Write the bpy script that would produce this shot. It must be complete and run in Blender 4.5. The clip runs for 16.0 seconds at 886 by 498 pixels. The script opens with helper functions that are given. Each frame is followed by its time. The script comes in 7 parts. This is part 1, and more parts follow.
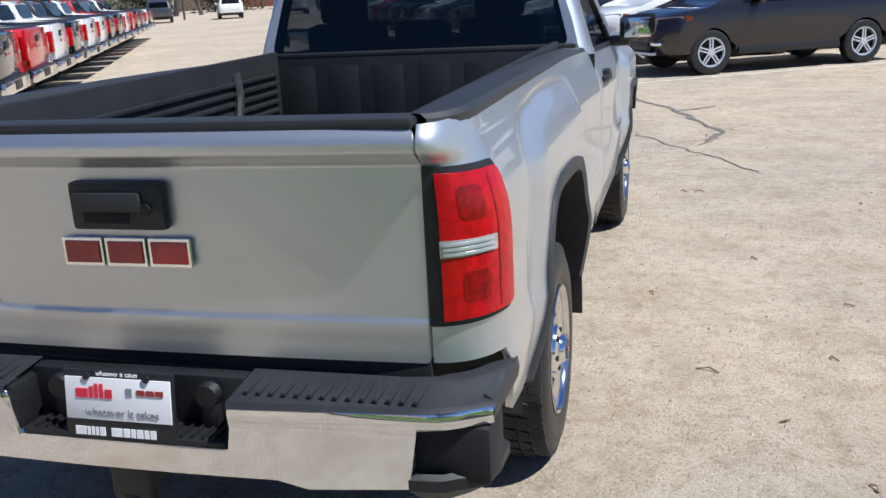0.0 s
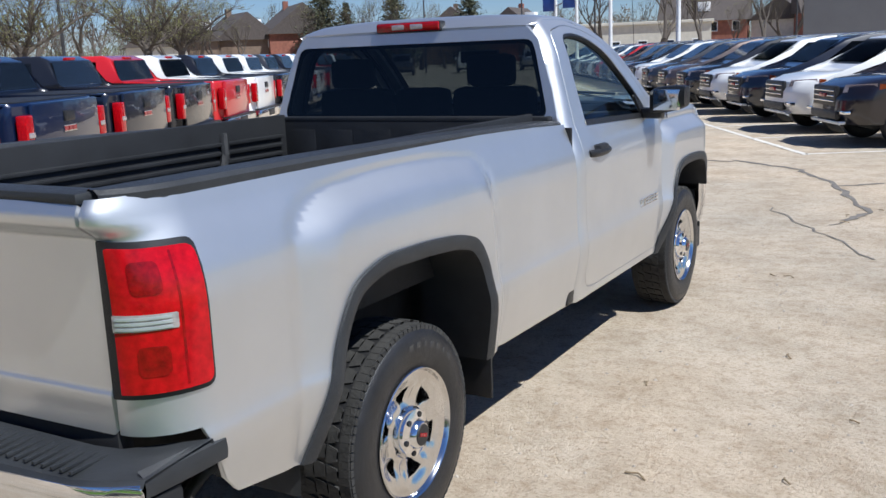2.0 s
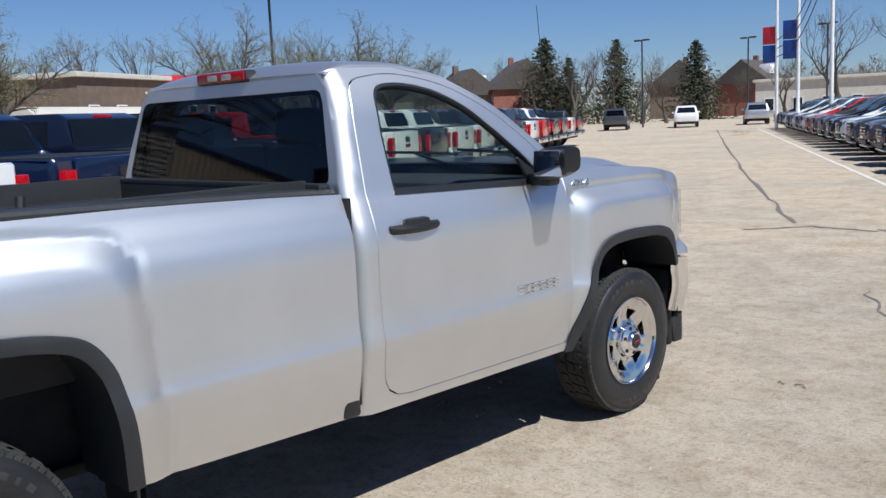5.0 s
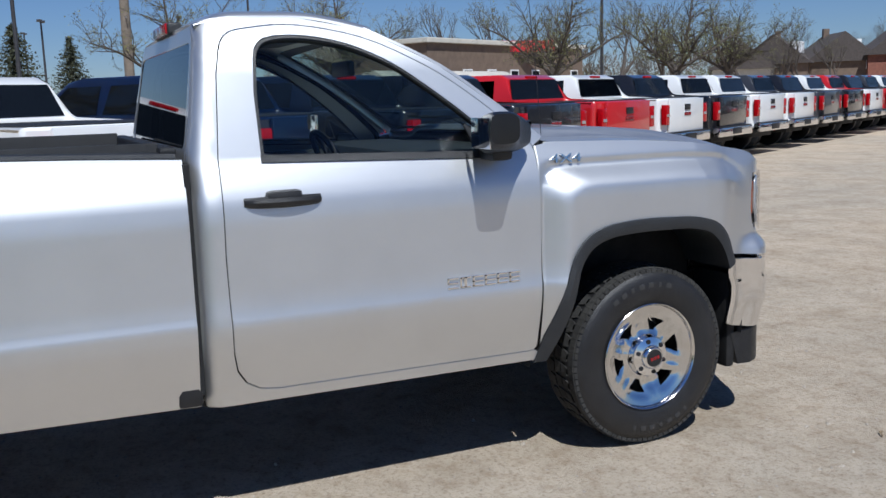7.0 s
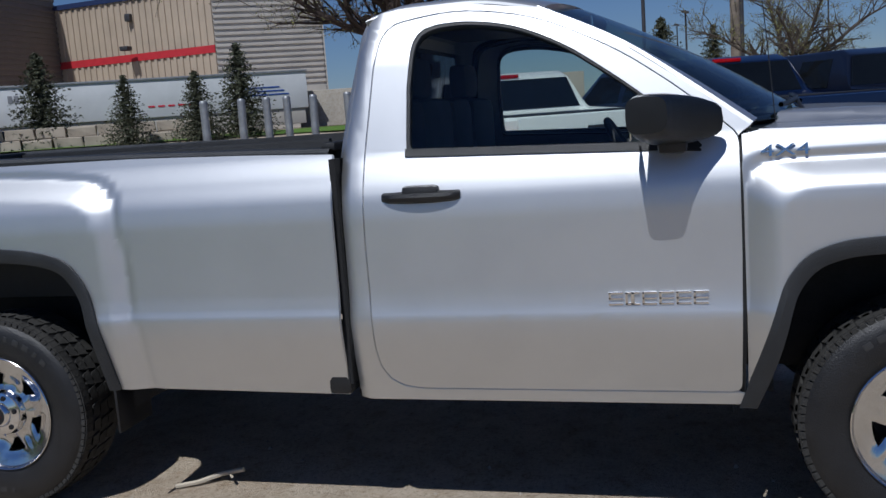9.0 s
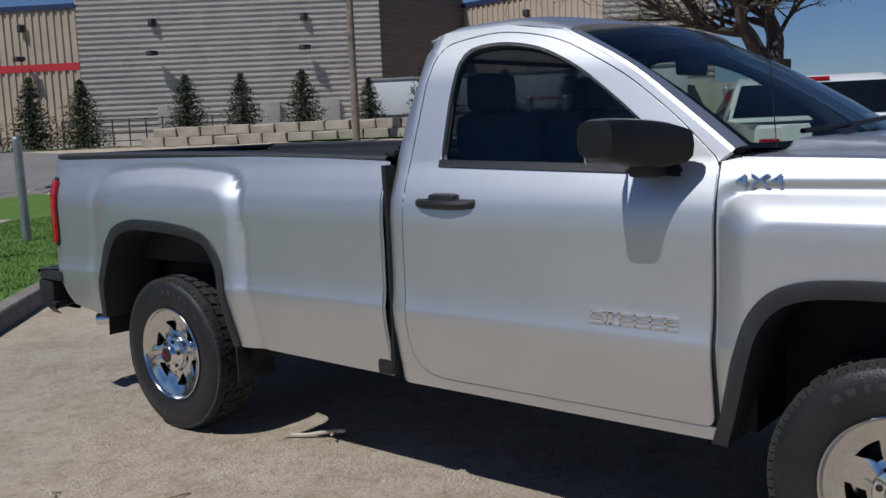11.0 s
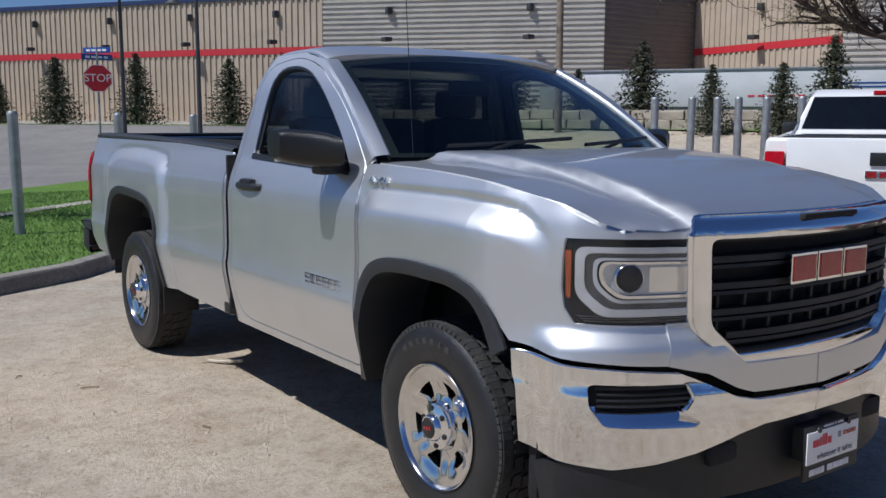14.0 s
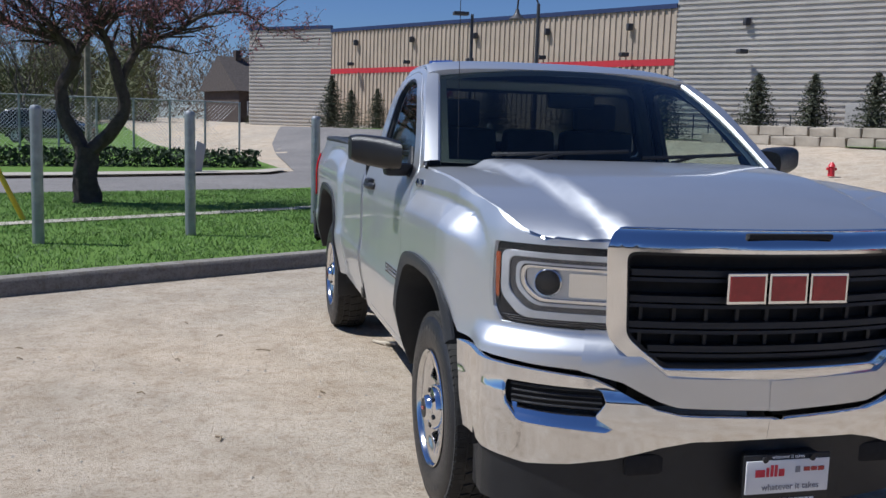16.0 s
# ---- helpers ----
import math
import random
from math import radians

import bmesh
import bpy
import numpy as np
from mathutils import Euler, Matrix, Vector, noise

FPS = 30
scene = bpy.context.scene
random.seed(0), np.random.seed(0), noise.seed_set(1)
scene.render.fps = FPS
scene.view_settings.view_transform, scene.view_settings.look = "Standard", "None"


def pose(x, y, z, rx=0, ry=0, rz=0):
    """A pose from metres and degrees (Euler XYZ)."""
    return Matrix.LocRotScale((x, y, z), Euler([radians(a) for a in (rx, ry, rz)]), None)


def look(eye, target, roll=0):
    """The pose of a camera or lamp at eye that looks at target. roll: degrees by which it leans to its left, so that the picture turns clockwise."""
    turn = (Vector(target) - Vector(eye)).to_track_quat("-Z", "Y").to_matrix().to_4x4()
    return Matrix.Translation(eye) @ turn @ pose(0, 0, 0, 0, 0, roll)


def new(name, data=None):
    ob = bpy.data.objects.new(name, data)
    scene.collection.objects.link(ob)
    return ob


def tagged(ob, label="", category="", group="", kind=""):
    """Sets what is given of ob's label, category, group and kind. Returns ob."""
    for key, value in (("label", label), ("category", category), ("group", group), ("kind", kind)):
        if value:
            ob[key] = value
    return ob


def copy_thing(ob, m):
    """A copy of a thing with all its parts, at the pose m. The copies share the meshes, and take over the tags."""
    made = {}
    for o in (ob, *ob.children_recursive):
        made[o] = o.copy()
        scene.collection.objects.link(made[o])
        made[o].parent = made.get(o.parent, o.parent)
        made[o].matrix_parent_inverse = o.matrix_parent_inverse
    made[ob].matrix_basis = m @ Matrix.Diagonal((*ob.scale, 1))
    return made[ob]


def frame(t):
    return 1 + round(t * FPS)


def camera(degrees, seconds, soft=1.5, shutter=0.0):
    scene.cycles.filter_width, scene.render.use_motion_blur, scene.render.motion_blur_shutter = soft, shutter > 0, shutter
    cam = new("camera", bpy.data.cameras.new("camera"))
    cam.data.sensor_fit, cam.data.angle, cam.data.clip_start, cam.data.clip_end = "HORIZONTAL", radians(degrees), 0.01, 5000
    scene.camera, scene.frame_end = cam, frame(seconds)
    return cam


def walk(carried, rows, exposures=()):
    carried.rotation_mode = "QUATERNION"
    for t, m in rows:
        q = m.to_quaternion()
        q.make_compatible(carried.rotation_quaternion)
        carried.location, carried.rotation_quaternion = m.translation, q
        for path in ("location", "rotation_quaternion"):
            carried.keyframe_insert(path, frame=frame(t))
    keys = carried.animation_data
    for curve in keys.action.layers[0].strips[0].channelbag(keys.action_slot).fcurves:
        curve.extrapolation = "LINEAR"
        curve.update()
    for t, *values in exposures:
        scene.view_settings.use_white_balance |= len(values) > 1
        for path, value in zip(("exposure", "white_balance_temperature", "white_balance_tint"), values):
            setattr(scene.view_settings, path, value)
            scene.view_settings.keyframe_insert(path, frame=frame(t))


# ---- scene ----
cam = camera(51.0, 16.0)
PATH = [
    (0, (1.42, -3.128, 1.68), (0.906, -1.274, 1.134), -3.2),
    (0.5, (1.727, -2.993, 1.673), (1.077, -1.17, 1.169), -3.1),
    (1, (2.053, -2.902, 1.686), (1.255, -1.127, 1.224), -2.0),
    (1.5, (2.38, -2.804, 1.715), (1.449, -1.091, 1.269), -1.6),
    (2, (2.594, -2.563, 1.682), (1.612, -0.87, 1.27), -2.3),
    (2.5, (2.84, -2.345, 1.673), (1.813, -0.679, 1.261), -3.0),
    (3, (3.097, -2.142, 1.684), (2.013, -0.518, 1.249), -3.5),
    (3.5, (3.243, -1.852, 1.611), (2.088, -0.261, 1.246), -2.0),
    (4, (3.384, -1.509, 1.593), (2.133, 0.017, 1.266), -1.1),
    (4.5, (3.511, -1.101, 1.604), (2.157, 0.336, 1.291), -2.2),
    (4.7, (3.553, -0.966, 1.604), (2.194, 0.472, 1.314), -2.5),
    (6.8, (4.109, 0.852, 1.543), (2.35, 1.746, 1.219), -1.2),
    (7, (4.138, 1.009, 1.518), (2.334, 1.811, 1.195), -1.7),
    (7.5, (4.134, 1.417, 1.507), (2.236, 1.947, 1.165), -2.6),
    (8, (4.06, 1.833, 1.509), (2.116, 2.161, 1.175), -2.7),
    (8.5, (4.1, 2.319, 1.464), (2.122, 2.255, 1.175), -3.6),
    (9, (3.967, 2.686, 1.445), (2.056, 2.169, 1.159), -4.2),
    (9.2, (3.888, 2.828, 1.449), (2.033, 2.133, 1.177), -3.7),
    (11.3, (3.506, 4.201, 1.447), (2.003, 2.905, 1.202), -2.0),
    (11.5, (3.41, 4.376, 1.44), (1.933, 3.05, 1.199), -1.5),
    (12, (3.303, 4.749, 1.459), (1.878, 3.38, 1.151), -0.9),
    (12.5, (3.169, 5.128, 1.482), (1.809, 3.697, 1.158), -0.6),
    (13, (3.028, 5.465, 1.498), (1.671, 4.026, 1.2), -0.0),
    (13.5, (2.971, 5.78, 1.492), (1.687, 4.273, 1.206), 0.5),
    (14, (2.85, 6.046, 1.49), (1.694, 4.437, 1.22), 0.2),
    (14.5, (2.643, 6.299, 1.502), (1.618, 4.6, 1.253), -0.6),
    (15, (2.434, 6.534, 1.48), (1.57, 4.747, 1.235), 0.3),
    (15.5, (2.143, 6.73, 1.484), (1.507, 4.852, 1.222), 0.8),
    (16, (1.793, 6.888, 1.501), (1.323, 4.961, 1.243), 1.8),
]
walk(cam, [(t, look(eye, target, roll)) for t, eye, target, roll in PATH],
     [(0.0, 0.42, 5950, 8), (3.5, 0.34, 6000, 8), (5.5, 0.22, 6000, 8), (7.0, -0.02, 5850, 8), (8.5, -0.46, 5800, 10), (9.2, -0.58, 5850, 10), (11.5, -0.42, 6050, 10), (12.9, -0.58, 6050, 10), (13.5, -0.30, 6000, 10), (14.5, 0.02, 5850, 10), (16.0, 0.08, 5850, 10)])

# ---- light ----
world = bpy.data.worlds.new("world")
scene.world = world
world.use_nodes = True
wn = world.node_tree.nodes
sky = wn.new("ShaderNodeTexSky")
sky.sky_type, sky.sun_disc = "NISHITA", False
sky.sun_elevation, sky.sun_rotation = radians(57), radians(101)
sky.air_density, sky.dust_density, sky.ozone_density = 1.0, 0.0, 2.0
wn["Background"].inputs[1].default_value = 0.050
tint = wn.new("ShaderNodeMix")
tint.data_type, tint.blend_type = "RGBA", "MULTIPLY"
tint.inputs["Factor"].default_value = 1.0
tint.inputs["B"].default_value = (0.75, 0.92, 1.30, 1)
world.node_tree.links.new(sky.outputs[0], tint.inputs["A"])
world.node_tree.links.new(tint.outputs["Result"], wn["Background"].inputs[0])
SUN = Vector((0.63, -0.12, 1.0))
sun = new("sun", bpy.data.lights.new("sun", "SUN"))
sun.data.energy, sun.data.angle, sun.data.color = 5.0, radians(0.53), (1.0, 0.965, 0.91)
sun.matrix_world = look(SUN * 40, (0, 0, 0))
scene.view_settings.exposure = 0.0


# ---- materials ----
def nodes_of(name):
    m = bpy.data.materials.new(name)
    m.use_nodes = True
    t = m.node_tree
    return m, t.nodes, t.links, t.nodes["Principled BSDF"]


def noise_tex(n, l, scale, detail=6, rough=0.6, coord="Object", stretch=None):
    tc, tx = n.new("ShaderNodeTexCoord"), n.new("ShaderNodeTexNoise")
    tx.inputs["Scale"].default_value, tx.inputs["Detail"].default_value, tx.inputs["Roughness"].default_value = scale, detail, rough
    if stretch:
        mp = n.new("ShaderNodeMapping")
        mp.inputs["Scale"].default_value = stretch
        l.new(tc.outputs[coord], mp.inputs["Vector"])
        l.new(mp.outputs[0], tx.inputs["Vector"])
    else:
        l.new(tc.outputs[coord], tx.inputs["Vector"])
    return tx


def ramp(n, l, src, stops):
    r = n.new("ShaderNodeValToRGB")
    el = r.color_ramp.elements
    while len(el) < len(stops):
        el.new(0.5)
    for e, (p, c) in zip(el, stops):
        e.position, e.color = p, (*c, 1)
    l.new(src, r.inputs[0])
    return r


def plain(name, col, rough=0.5, metal=0.0, vary=0.12, scale=8.0, bump=0.0, bscale=60.0, coat=0.0, spec=0.5):
    """One coloured surface with mottling at two scales, uneven gloss and fine relief."""
    m, n, l, b = nodes_of(name)
    a = noise_tex(n, l, scale)
    lo, hi = [max(0, c * (1 - vary)) for c in col], [min(1, c * (1 + vary)) for c in col]
    r = ramp(n, l, a.outputs[0], [(0.3, lo), (0.7, hi)])
    l.new(r.outputs[0], b.inputs["Base Color"])
    g = noise_tex(n, l, scale * 6)
    mr = n.new("ShaderNodeMapRange")
    mr.inputs["To Min"].default_value, mr.inputs["To Max"].default_value = max(0.02, rough * 0.85), min(1, rough * 1.15)
    l.new(g.outputs[0], mr.inputs[0])
    l.new(mr.outputs[0], b.inputs["Roughness"])
    b.inputs["Metallic"].default_value, b.inputs["Coat Weight"].default_value = metal, coat
    b.inputs["Coat Roughness"].default_value = 0.04
    b.inputs["Specular IOR Level"].default_value = spec
    if bump:
        bt, bp = noise_tex(n, l, bscale, 4), n.new("ShaderNodeBump")
        bp.inputs["Strength"].default_value, bp.inputs["Distance"].default_value = bump, 0.01
        l.new(bt.outputs[0], bp.inputs["Height"])
        l.new(bp.outputs[0], b.inputs["Normal"])
    return m


def paint(name, col, metal=0.0, rough=0.35, flake=0.0, coat=1.0):
    """Car paint under a clear coat; metallic ones carry fine flakes."""
    m, n, l, b = nodes_of(name)
    b.inputs["Base Color"].default_value = (*col, 1)
    b.inputs["Metallic"].default_value, b.inputs["Roughness"].default_value = metal, rough
    b.inputs["Coat Weight"].default_value, b.inputs["Coat Roughness"].default_value = coat, 0.03
    a = noise_tex(n, l, 2.2, 5)
    r = ramp(n, l, a.outputs[0], [(0.3, [c * 0.96 for c in col]), (0.75, [min(1, c * 1.04) for c in col])])
    l.new(r.outputs[0], b.inputs["Base Color"])
    if flake:
        f, bp = noise_tex(n, l, 900, 2), n.new("ShaderNodeBump")
        bp.inputs["Strength"].default_value, bp.inputs["Distance"].default_value = flake, 0.001
        l.new(f.outputs[0], bp.inputs["Height"])
        l.new(bp.outputs[0], b.inputs["Normal"])
    d, mr = noise_tex(n, l, 5, 8, 0.7), n.new("ShaderNodeMapRange")
    mr.inputs["From Min"].default_value, mr.inputs["From Max"].default_value = 0.35, 0.75
    mr.inputs["To Min"].default_value, mr.inputs["To Max"].default_value = 0.02, 0.07
    l.new(d.outputs[0], mr.inputs[0])
    l.new(mr.outputs[0], b.inputs["Coat Roughness"])
    return m


def glass(name, tint, gloss=0.045):
    """Clear or tinted pane: a tinted see-through body under a gloss that grows towards grazing, alike from both sides."""
    m, n, l, b = nodes_of(name)
    n.remove(b)
    tr, gl, mx, lw = n.new("ShaderNodeBsdfTransparent"), n.new("ShaderNodeBsdfGlossy"), n.new("ShaderNodeMixShader"), n.new("ShaderNodeLayerWeight")
    tr.inputs[0].default_value = (*tint, 1)
    gl.inputs["Roughness"].default_value = 0.02
    lw.inputs["Blend"].default_value = 0.5
    p, k = n.new("ShaderNodeMath"), n.new("ShaderNodeMath")
    p.operation, k.operation = "POWER", "MULTIPLY_ADD"
    p.inputs[1].default_value = 5.0
    k.inputs[1].default_value, k.inputs[2].default_value = 1 - gloss, gloss
    l.new(lw.outputs["Facing"], p.inputs[0])
    l.new(p.outputs[0], k.inputs[0])
    l.new(k.outputs[0], mx.inputs[0])
    l.new(tr.outputs[0], mx.inputs[1])
    l.new(gl.outputs[0], mx.inputs[2])
    l.new(mx.outputs[0], n["Material Output"].inputs[0])
    return m


SILVER = paint("silver_paint", (0.66, 0.668, 0.675), 0.94, 0.46, 0.08, 0.7)
WHEELCHROME = plain("wheel_chrome", (0.70, 0.695, 0.69), 0.13, 1.0, 0.06, 4.0)
CHROME = plain("chrome", (0.84, 0.84, 0.85), 0.09, 1.0, 0.03, 3.0)
BLACK = plain("black_plastic", (0.012, 0.0125, 0.014), 0.42, 0.0, 0.25, 14, 0.25, 400)
TRIM = plain("grey_black_trim", (0.022, 0.024, 0.027), 0.5, 0.0, 0.2, 9, 0.3, 350)
LINER = plain("bed_liner", (0.013, 0.014, 0.016), 0.55, 0.0, 0.3, 6, 0.4, 250)
RUBBER = plain("tyre_rubber", (0.013, 0.013, 0.014), 0.42, 0.0, 0.35, 10, 0.3, 160)
TREAD = plain("dusty_tread", (0.030, 0.029, 0.027), 0.85, 0.0, 0.4, 18, 0.5, 120)
DARKSTEEL = plain("chassis_steel", (0.018, 0.018, 0.019), 0.7, 0.3, 0.4, 12)
CABIN = plain("cabin_trim", (0.035, 0.036, 0.042), 0.7, 0.0, 0.25, 8, 0.2, 200)
GLASS_TINT = glass("tinted_glass", (0.11, 0.12, 0.135), 0.035)
GLASS_CLEAR = glass("clear_glass", (0.80, 0.86, 0.83))
GLASS_SHIELD = glass("windshield_glass", (0.55, 0.63, 0.58), 0.04)
LAMPGLASS = glass("lamp_cover_glass", (0.92, 0.93, 0.94), 0.03)
REDLENS = plain("red_lens", (0.40, 0.002, 0.006), 0.10, 0.0, 0.30, 40, 0.06, 180, 0.25, 0.3)
REDDARK = plain("red_lens_dark", (0.22, 0.001, 0.003), 0.12, 0.0, 0.4, 60, 0.1, 260, 0.4, 0.3)
CLEARLENS = plain("clear_lens", (0.48, 0.42, 0.43), 0.12, 0.4, 0.25, 40, 0.1, 200, 1.0)
AMBER = plain("amber_lens", (0.30, 0.055, 0.012), 0.12, 0.0, 0.2, 40, 0.2, 200, 1.0)
SMOKE = plain("lamp_housing", (0.018, 0.019, 0.022), 0.20, 0.0, 0.3, 10, 0, 60, 0.0, 0.3)
LAMPDARK = plain("lamp_bowl_metal", (0.12, 0.125, 0.14), 0.25, 0.8, 0.2, 10, 0, 60, 0.0)
LAMPGREY = plain("lamp_reflector", (0.60, 0.62, 0.65), 0.25, 0.5, 0.15, 10, 0, 60, 0.3)
EMBLEM_RED = plain("emblem_red", (0.30, 0.012, 0.018), 0.25, 0.2, 0.15, 30, 0, 60, 0.6)
WHITE = plain("white_plate", (0.80, 0.80, 0.80), 0.4, 0.0, 0.04, 5)
INKRED = plain("red_ink", (0.62, 0.02, 0.05), 0.4)
INKBLACK = plain("black_ink", (0.03, 0.03, 0.03), 0.5)
INKGREY = plain("grey_ink", (0.25, 0.25, 0.27), 0.5)
INKWHITE = plain("white_ink", (0.8, 0.8, 0.8), 0.5)
MIRRORCASE = plain("mirror_case", (0.007, 0.0075, 0.008), 0.36, 0.0, 0.25, 14, 0.2, 400)
GAP = plain("panel_gap", (0.008, 0.008, 0.009), 0.8)
SIDEWALL = plain("raised_sidewall_lettering", (0.032, 0.032, 0.033), 0.45)


# ---- building tools ----
def part(name, bm, mat, parent=None, label="", smooth=True):
    """Link a bmesh as one mesh object, under a thing or a part."""
    me = bpy.data.meshes.new(name)
    bm.to_mesh(me)
    bm.free()
    for m in (mat if isinstance(mat, (list, tuple)) else [mat]):
        me.materials.append(m)
    if smooth:
        me.shade_smooth()
        me.set_sharp_from_angle(angle=radians(35))
    ob = new(name, me)
    ob.parent = parent
    if label:
        tagged(ob, label)
    return ob


def thing(name, m, label, category, group="", kind=""):
    ob = new(name)
    ob.matrix_world = m
    return tagged(ob, label, category, group, kind)


def box(bm, c, s, bev=0.0, m=None):
    g = bmesh.ops.create_cube(bm, size=1)
    vs = g["verts"]
    mat = Matrix.Translation(c) @ Matrix.Diagonal((*s, 1))
    bmesh.ops.transform(bm, matrix=(m @ mat) if m else mat, verts=vs)
    if bev:
        es = {e for v in vs for e in v.link_edges}
        bmesh.ops.bevel(bm, geom=list(es), offset=bev, segments=2, profile=0.6, affect="EDGES")
    return bm


def cone(bm, r1, r2, h, m, seg=20, caps=True):
    return bmesh.ops.create_cone(bm, segments=seg, radius1=r1, radius2=r2, depth=h, cap_ends=caps, matrix=m)


def rod(bm, a, b, r1, r2=None, seg=8, caps=True):
    a, b = Vector(a), Vector(b)
    if not caps:
        d = (b - a).normalized()
        u = d.orthogonal()
        w = d.cross(u)
        ring = [[bm.verts.new(p + (u * math.cos(6.2832 * k / seg) + w * math.sin(6.2832 * k / seg)) * r) for k in range(seg)] for p, r in ((a, r1), (b, r1 if r2 is None else r2))]
        for k in range(seg):
            bm.faces.new((ring[0][k], ring[0][(k + 1) % seg], ring[1][(k + 1) % seg], ring[1][k]))
        return
    q = (b - a).to_track_quat("Z", "Y").to_matrix().to_4x4()
    cone(bm, r1, r1 if r2 is None else r2, (b - a).length, Matrix.Translation((a + b) / 2) @ q, seg, caps)


def pipe(bm, pts, r, seg=8):
    for a, b in zip(pts, pts[1:]):
        rod(bm, a, b, r, r, seg)


def loft(bm, rows, close=False):
    """Quads between rows of points with equal counts."""
    vs = [[bm.verts.new(p) for p in row] for row in rows]
    for a, b in zip(vs, vs[1:]):
        k = len(a)
        for i in range(k if close else k - 1):
            j = (i + 1) % k
            bm.faces.new((a[i], a[j], b[j], b[i]))
    return vs


def lathe(bm, prof, seg=48, axis="X"):
    """Turn a profile of (radius, along) round the x axis."""
    rows = [[(al, r * math.cos(2 * math.pi * k / seg), r * math.sin(2 * math.pi * k / seg)) for k in range(seg)] for r, al in prof]
    return loft(bm, rows, True)


def rounded(pts, r=0.03, seg=4):
    """A polygon with its corners rounded; a point may carry its own radius."""
    out, k = [], len(pts)
    for i in range(k):
        p, a, b = Vector(pts[i][:2]), Vector(pts[i - 1][:2]), Vector(pts[(i + 1) % k][:2])
        rr = pts[i][2] if len(pts[i]) > 2 else r
        da, db = (a - p), (b - p)
        rr = min(rr, da.length * 0.45, db.length * 0.45)
        if rr < 1e-4:
            out.append(tuple(p))
            continue
        s, e = p + da.normalized() * rr, p + db.normalized() * rr
        for j in range(seg + 1):
            t = j / seg
            q = s * (1 - t) ** 2 + p * 2 * t * (1 - t) + e * t * t
            out.append(tuple(q))
    return out


def panel(name, outer, holes, fmap, mat, parent, label="", step=(0.05, 0.035), rim=0.02, mirror=False):
    """A sheet-metal panel: an outline with holes in flat (u, v), cut into a fine net, bent by fmap and given turned-in edges.
    Its normals follow the bent surface itself."""
    bm = bmesh.new()
    for loop in [outer] + holes:
        vs = [bm.verts.new((p[0], p[1], 0)) for p in loop]
        for i in range(len(vs)):
            bm.edges.new((vs[i - 1], vs[i]))
    bmesh.ops.triangle_fill(bm, use_beauty=True, use_dissolve=False, edges=bm.edges[:])
    us, vs = [p[0] for p in outer], [p[1] for p in outer]
    for ax, lo, hi, st in ((0, min(us), max(us), step[0]), (1, min(vs), max(vs), step[1])):
        k = max(1, int((hi - lo) / st))
        for i in range(1, k):
            co, no = [0, 0, 0], [0, 0, 0]
            co[ax], no[ax] = lo + (hi - lo) * i / k, 1
            bmesh.ops.bisect_plane(bm, geom=bm.verts[:] + bm.edges[:] + bm.faces[:], plane_co=co, plane_no=no, dist=1e-5)
    bm.verts.ensure_lookup_table()
    flat = [(v.co.x, v.co.y) for v in bm.verts]
    e = 0.004
    sgn = -1 if mirror else 1
    place, norm = [], []
    for u, v in flat:
        p = Vector(fmap(u, v))
        n = (Vector(fmap(u + e, v)) - Vector(fmap(u - e, v))).cross(Vector(fmap(u, v + e)) - Vector(fmap(u, v - e))).normalized()
        place.append(Vector((p.x * sgn, p.y, p.z)))
        norm.append(Vector((n.x * sgn, n.y, n.z)))
    for v, p in zip(bm.verts, place):
        v.co = p
    bm.normal_update()
    s = sum((f.normal.dot(norm[f.verts[0].index]) for f in bm.faces))
    if s < 0:
        bmesh.ops.reverse_faces(bm, faces=bm.faces[:])
    count = len(bm.verts)
    if rim:
        edges = [x for x in bm.edges if x.is_boundary]
        made = {}

        def dup(v, d):
            key = (v.index, d)
            if key not in made:
                made[key] = bm.verts.new(v.co - norm[v.index] * d)
            return made[key]
        for x in edges:
            lp = x.link_loops[0]
            a, b = lp.vert, lp.link_loop_next.vert
            bm.faces.new((b, a, dup(a, rim), dup(b, rim)))
    bm.verts.index_update()
    me = bpy.data.meshes.new(name)
    bm.to_mesh(me)
    bm.free()
    me.materials.append(mat)
    me.shade_smooth()
    normals = [tuple(n) for n in norm] + [(0, 0, 0)] * (len(me.vertices) - count)
    me.normals_split_custom_set_from_vertices(normals)
    ob = new(name, me)
    ob.parent = parent
    if label:
        tagged(ob, label)
    return ob


def letters(text, size, depth, mat, parent, m, label="", name="lettering"):
    cu = bpy.data.curves.new("text", "FONT")
    cu.body, cu.size, cu.extrude, cu.align_x, cu.align_y = text, size, depth, "CENTER", "CENTER"
    tmp = bpy.data.objects.new("text", cu)
    scene.collection.objects.link(tmp)
    bpy.context.view_layer.update()
    me = bpy.data.meshes.new_from_object(tmp.evaluated_get(bpy.context.evaluated_depsgraph_get()))
    bpy.data.objects.remove(tmp)
    me.materials.clear()
    me.materials.append(mat)
    ob = new(name, me)
    ob.parent = parent
    ob.matrix_local = m
    if label:
        tagged(ob, label)
    return ob


def smooth01(a, b, x):
    t = min(1, max(0, (x - a) / (b - a)))
    return t * t * (3 - 2 * t)


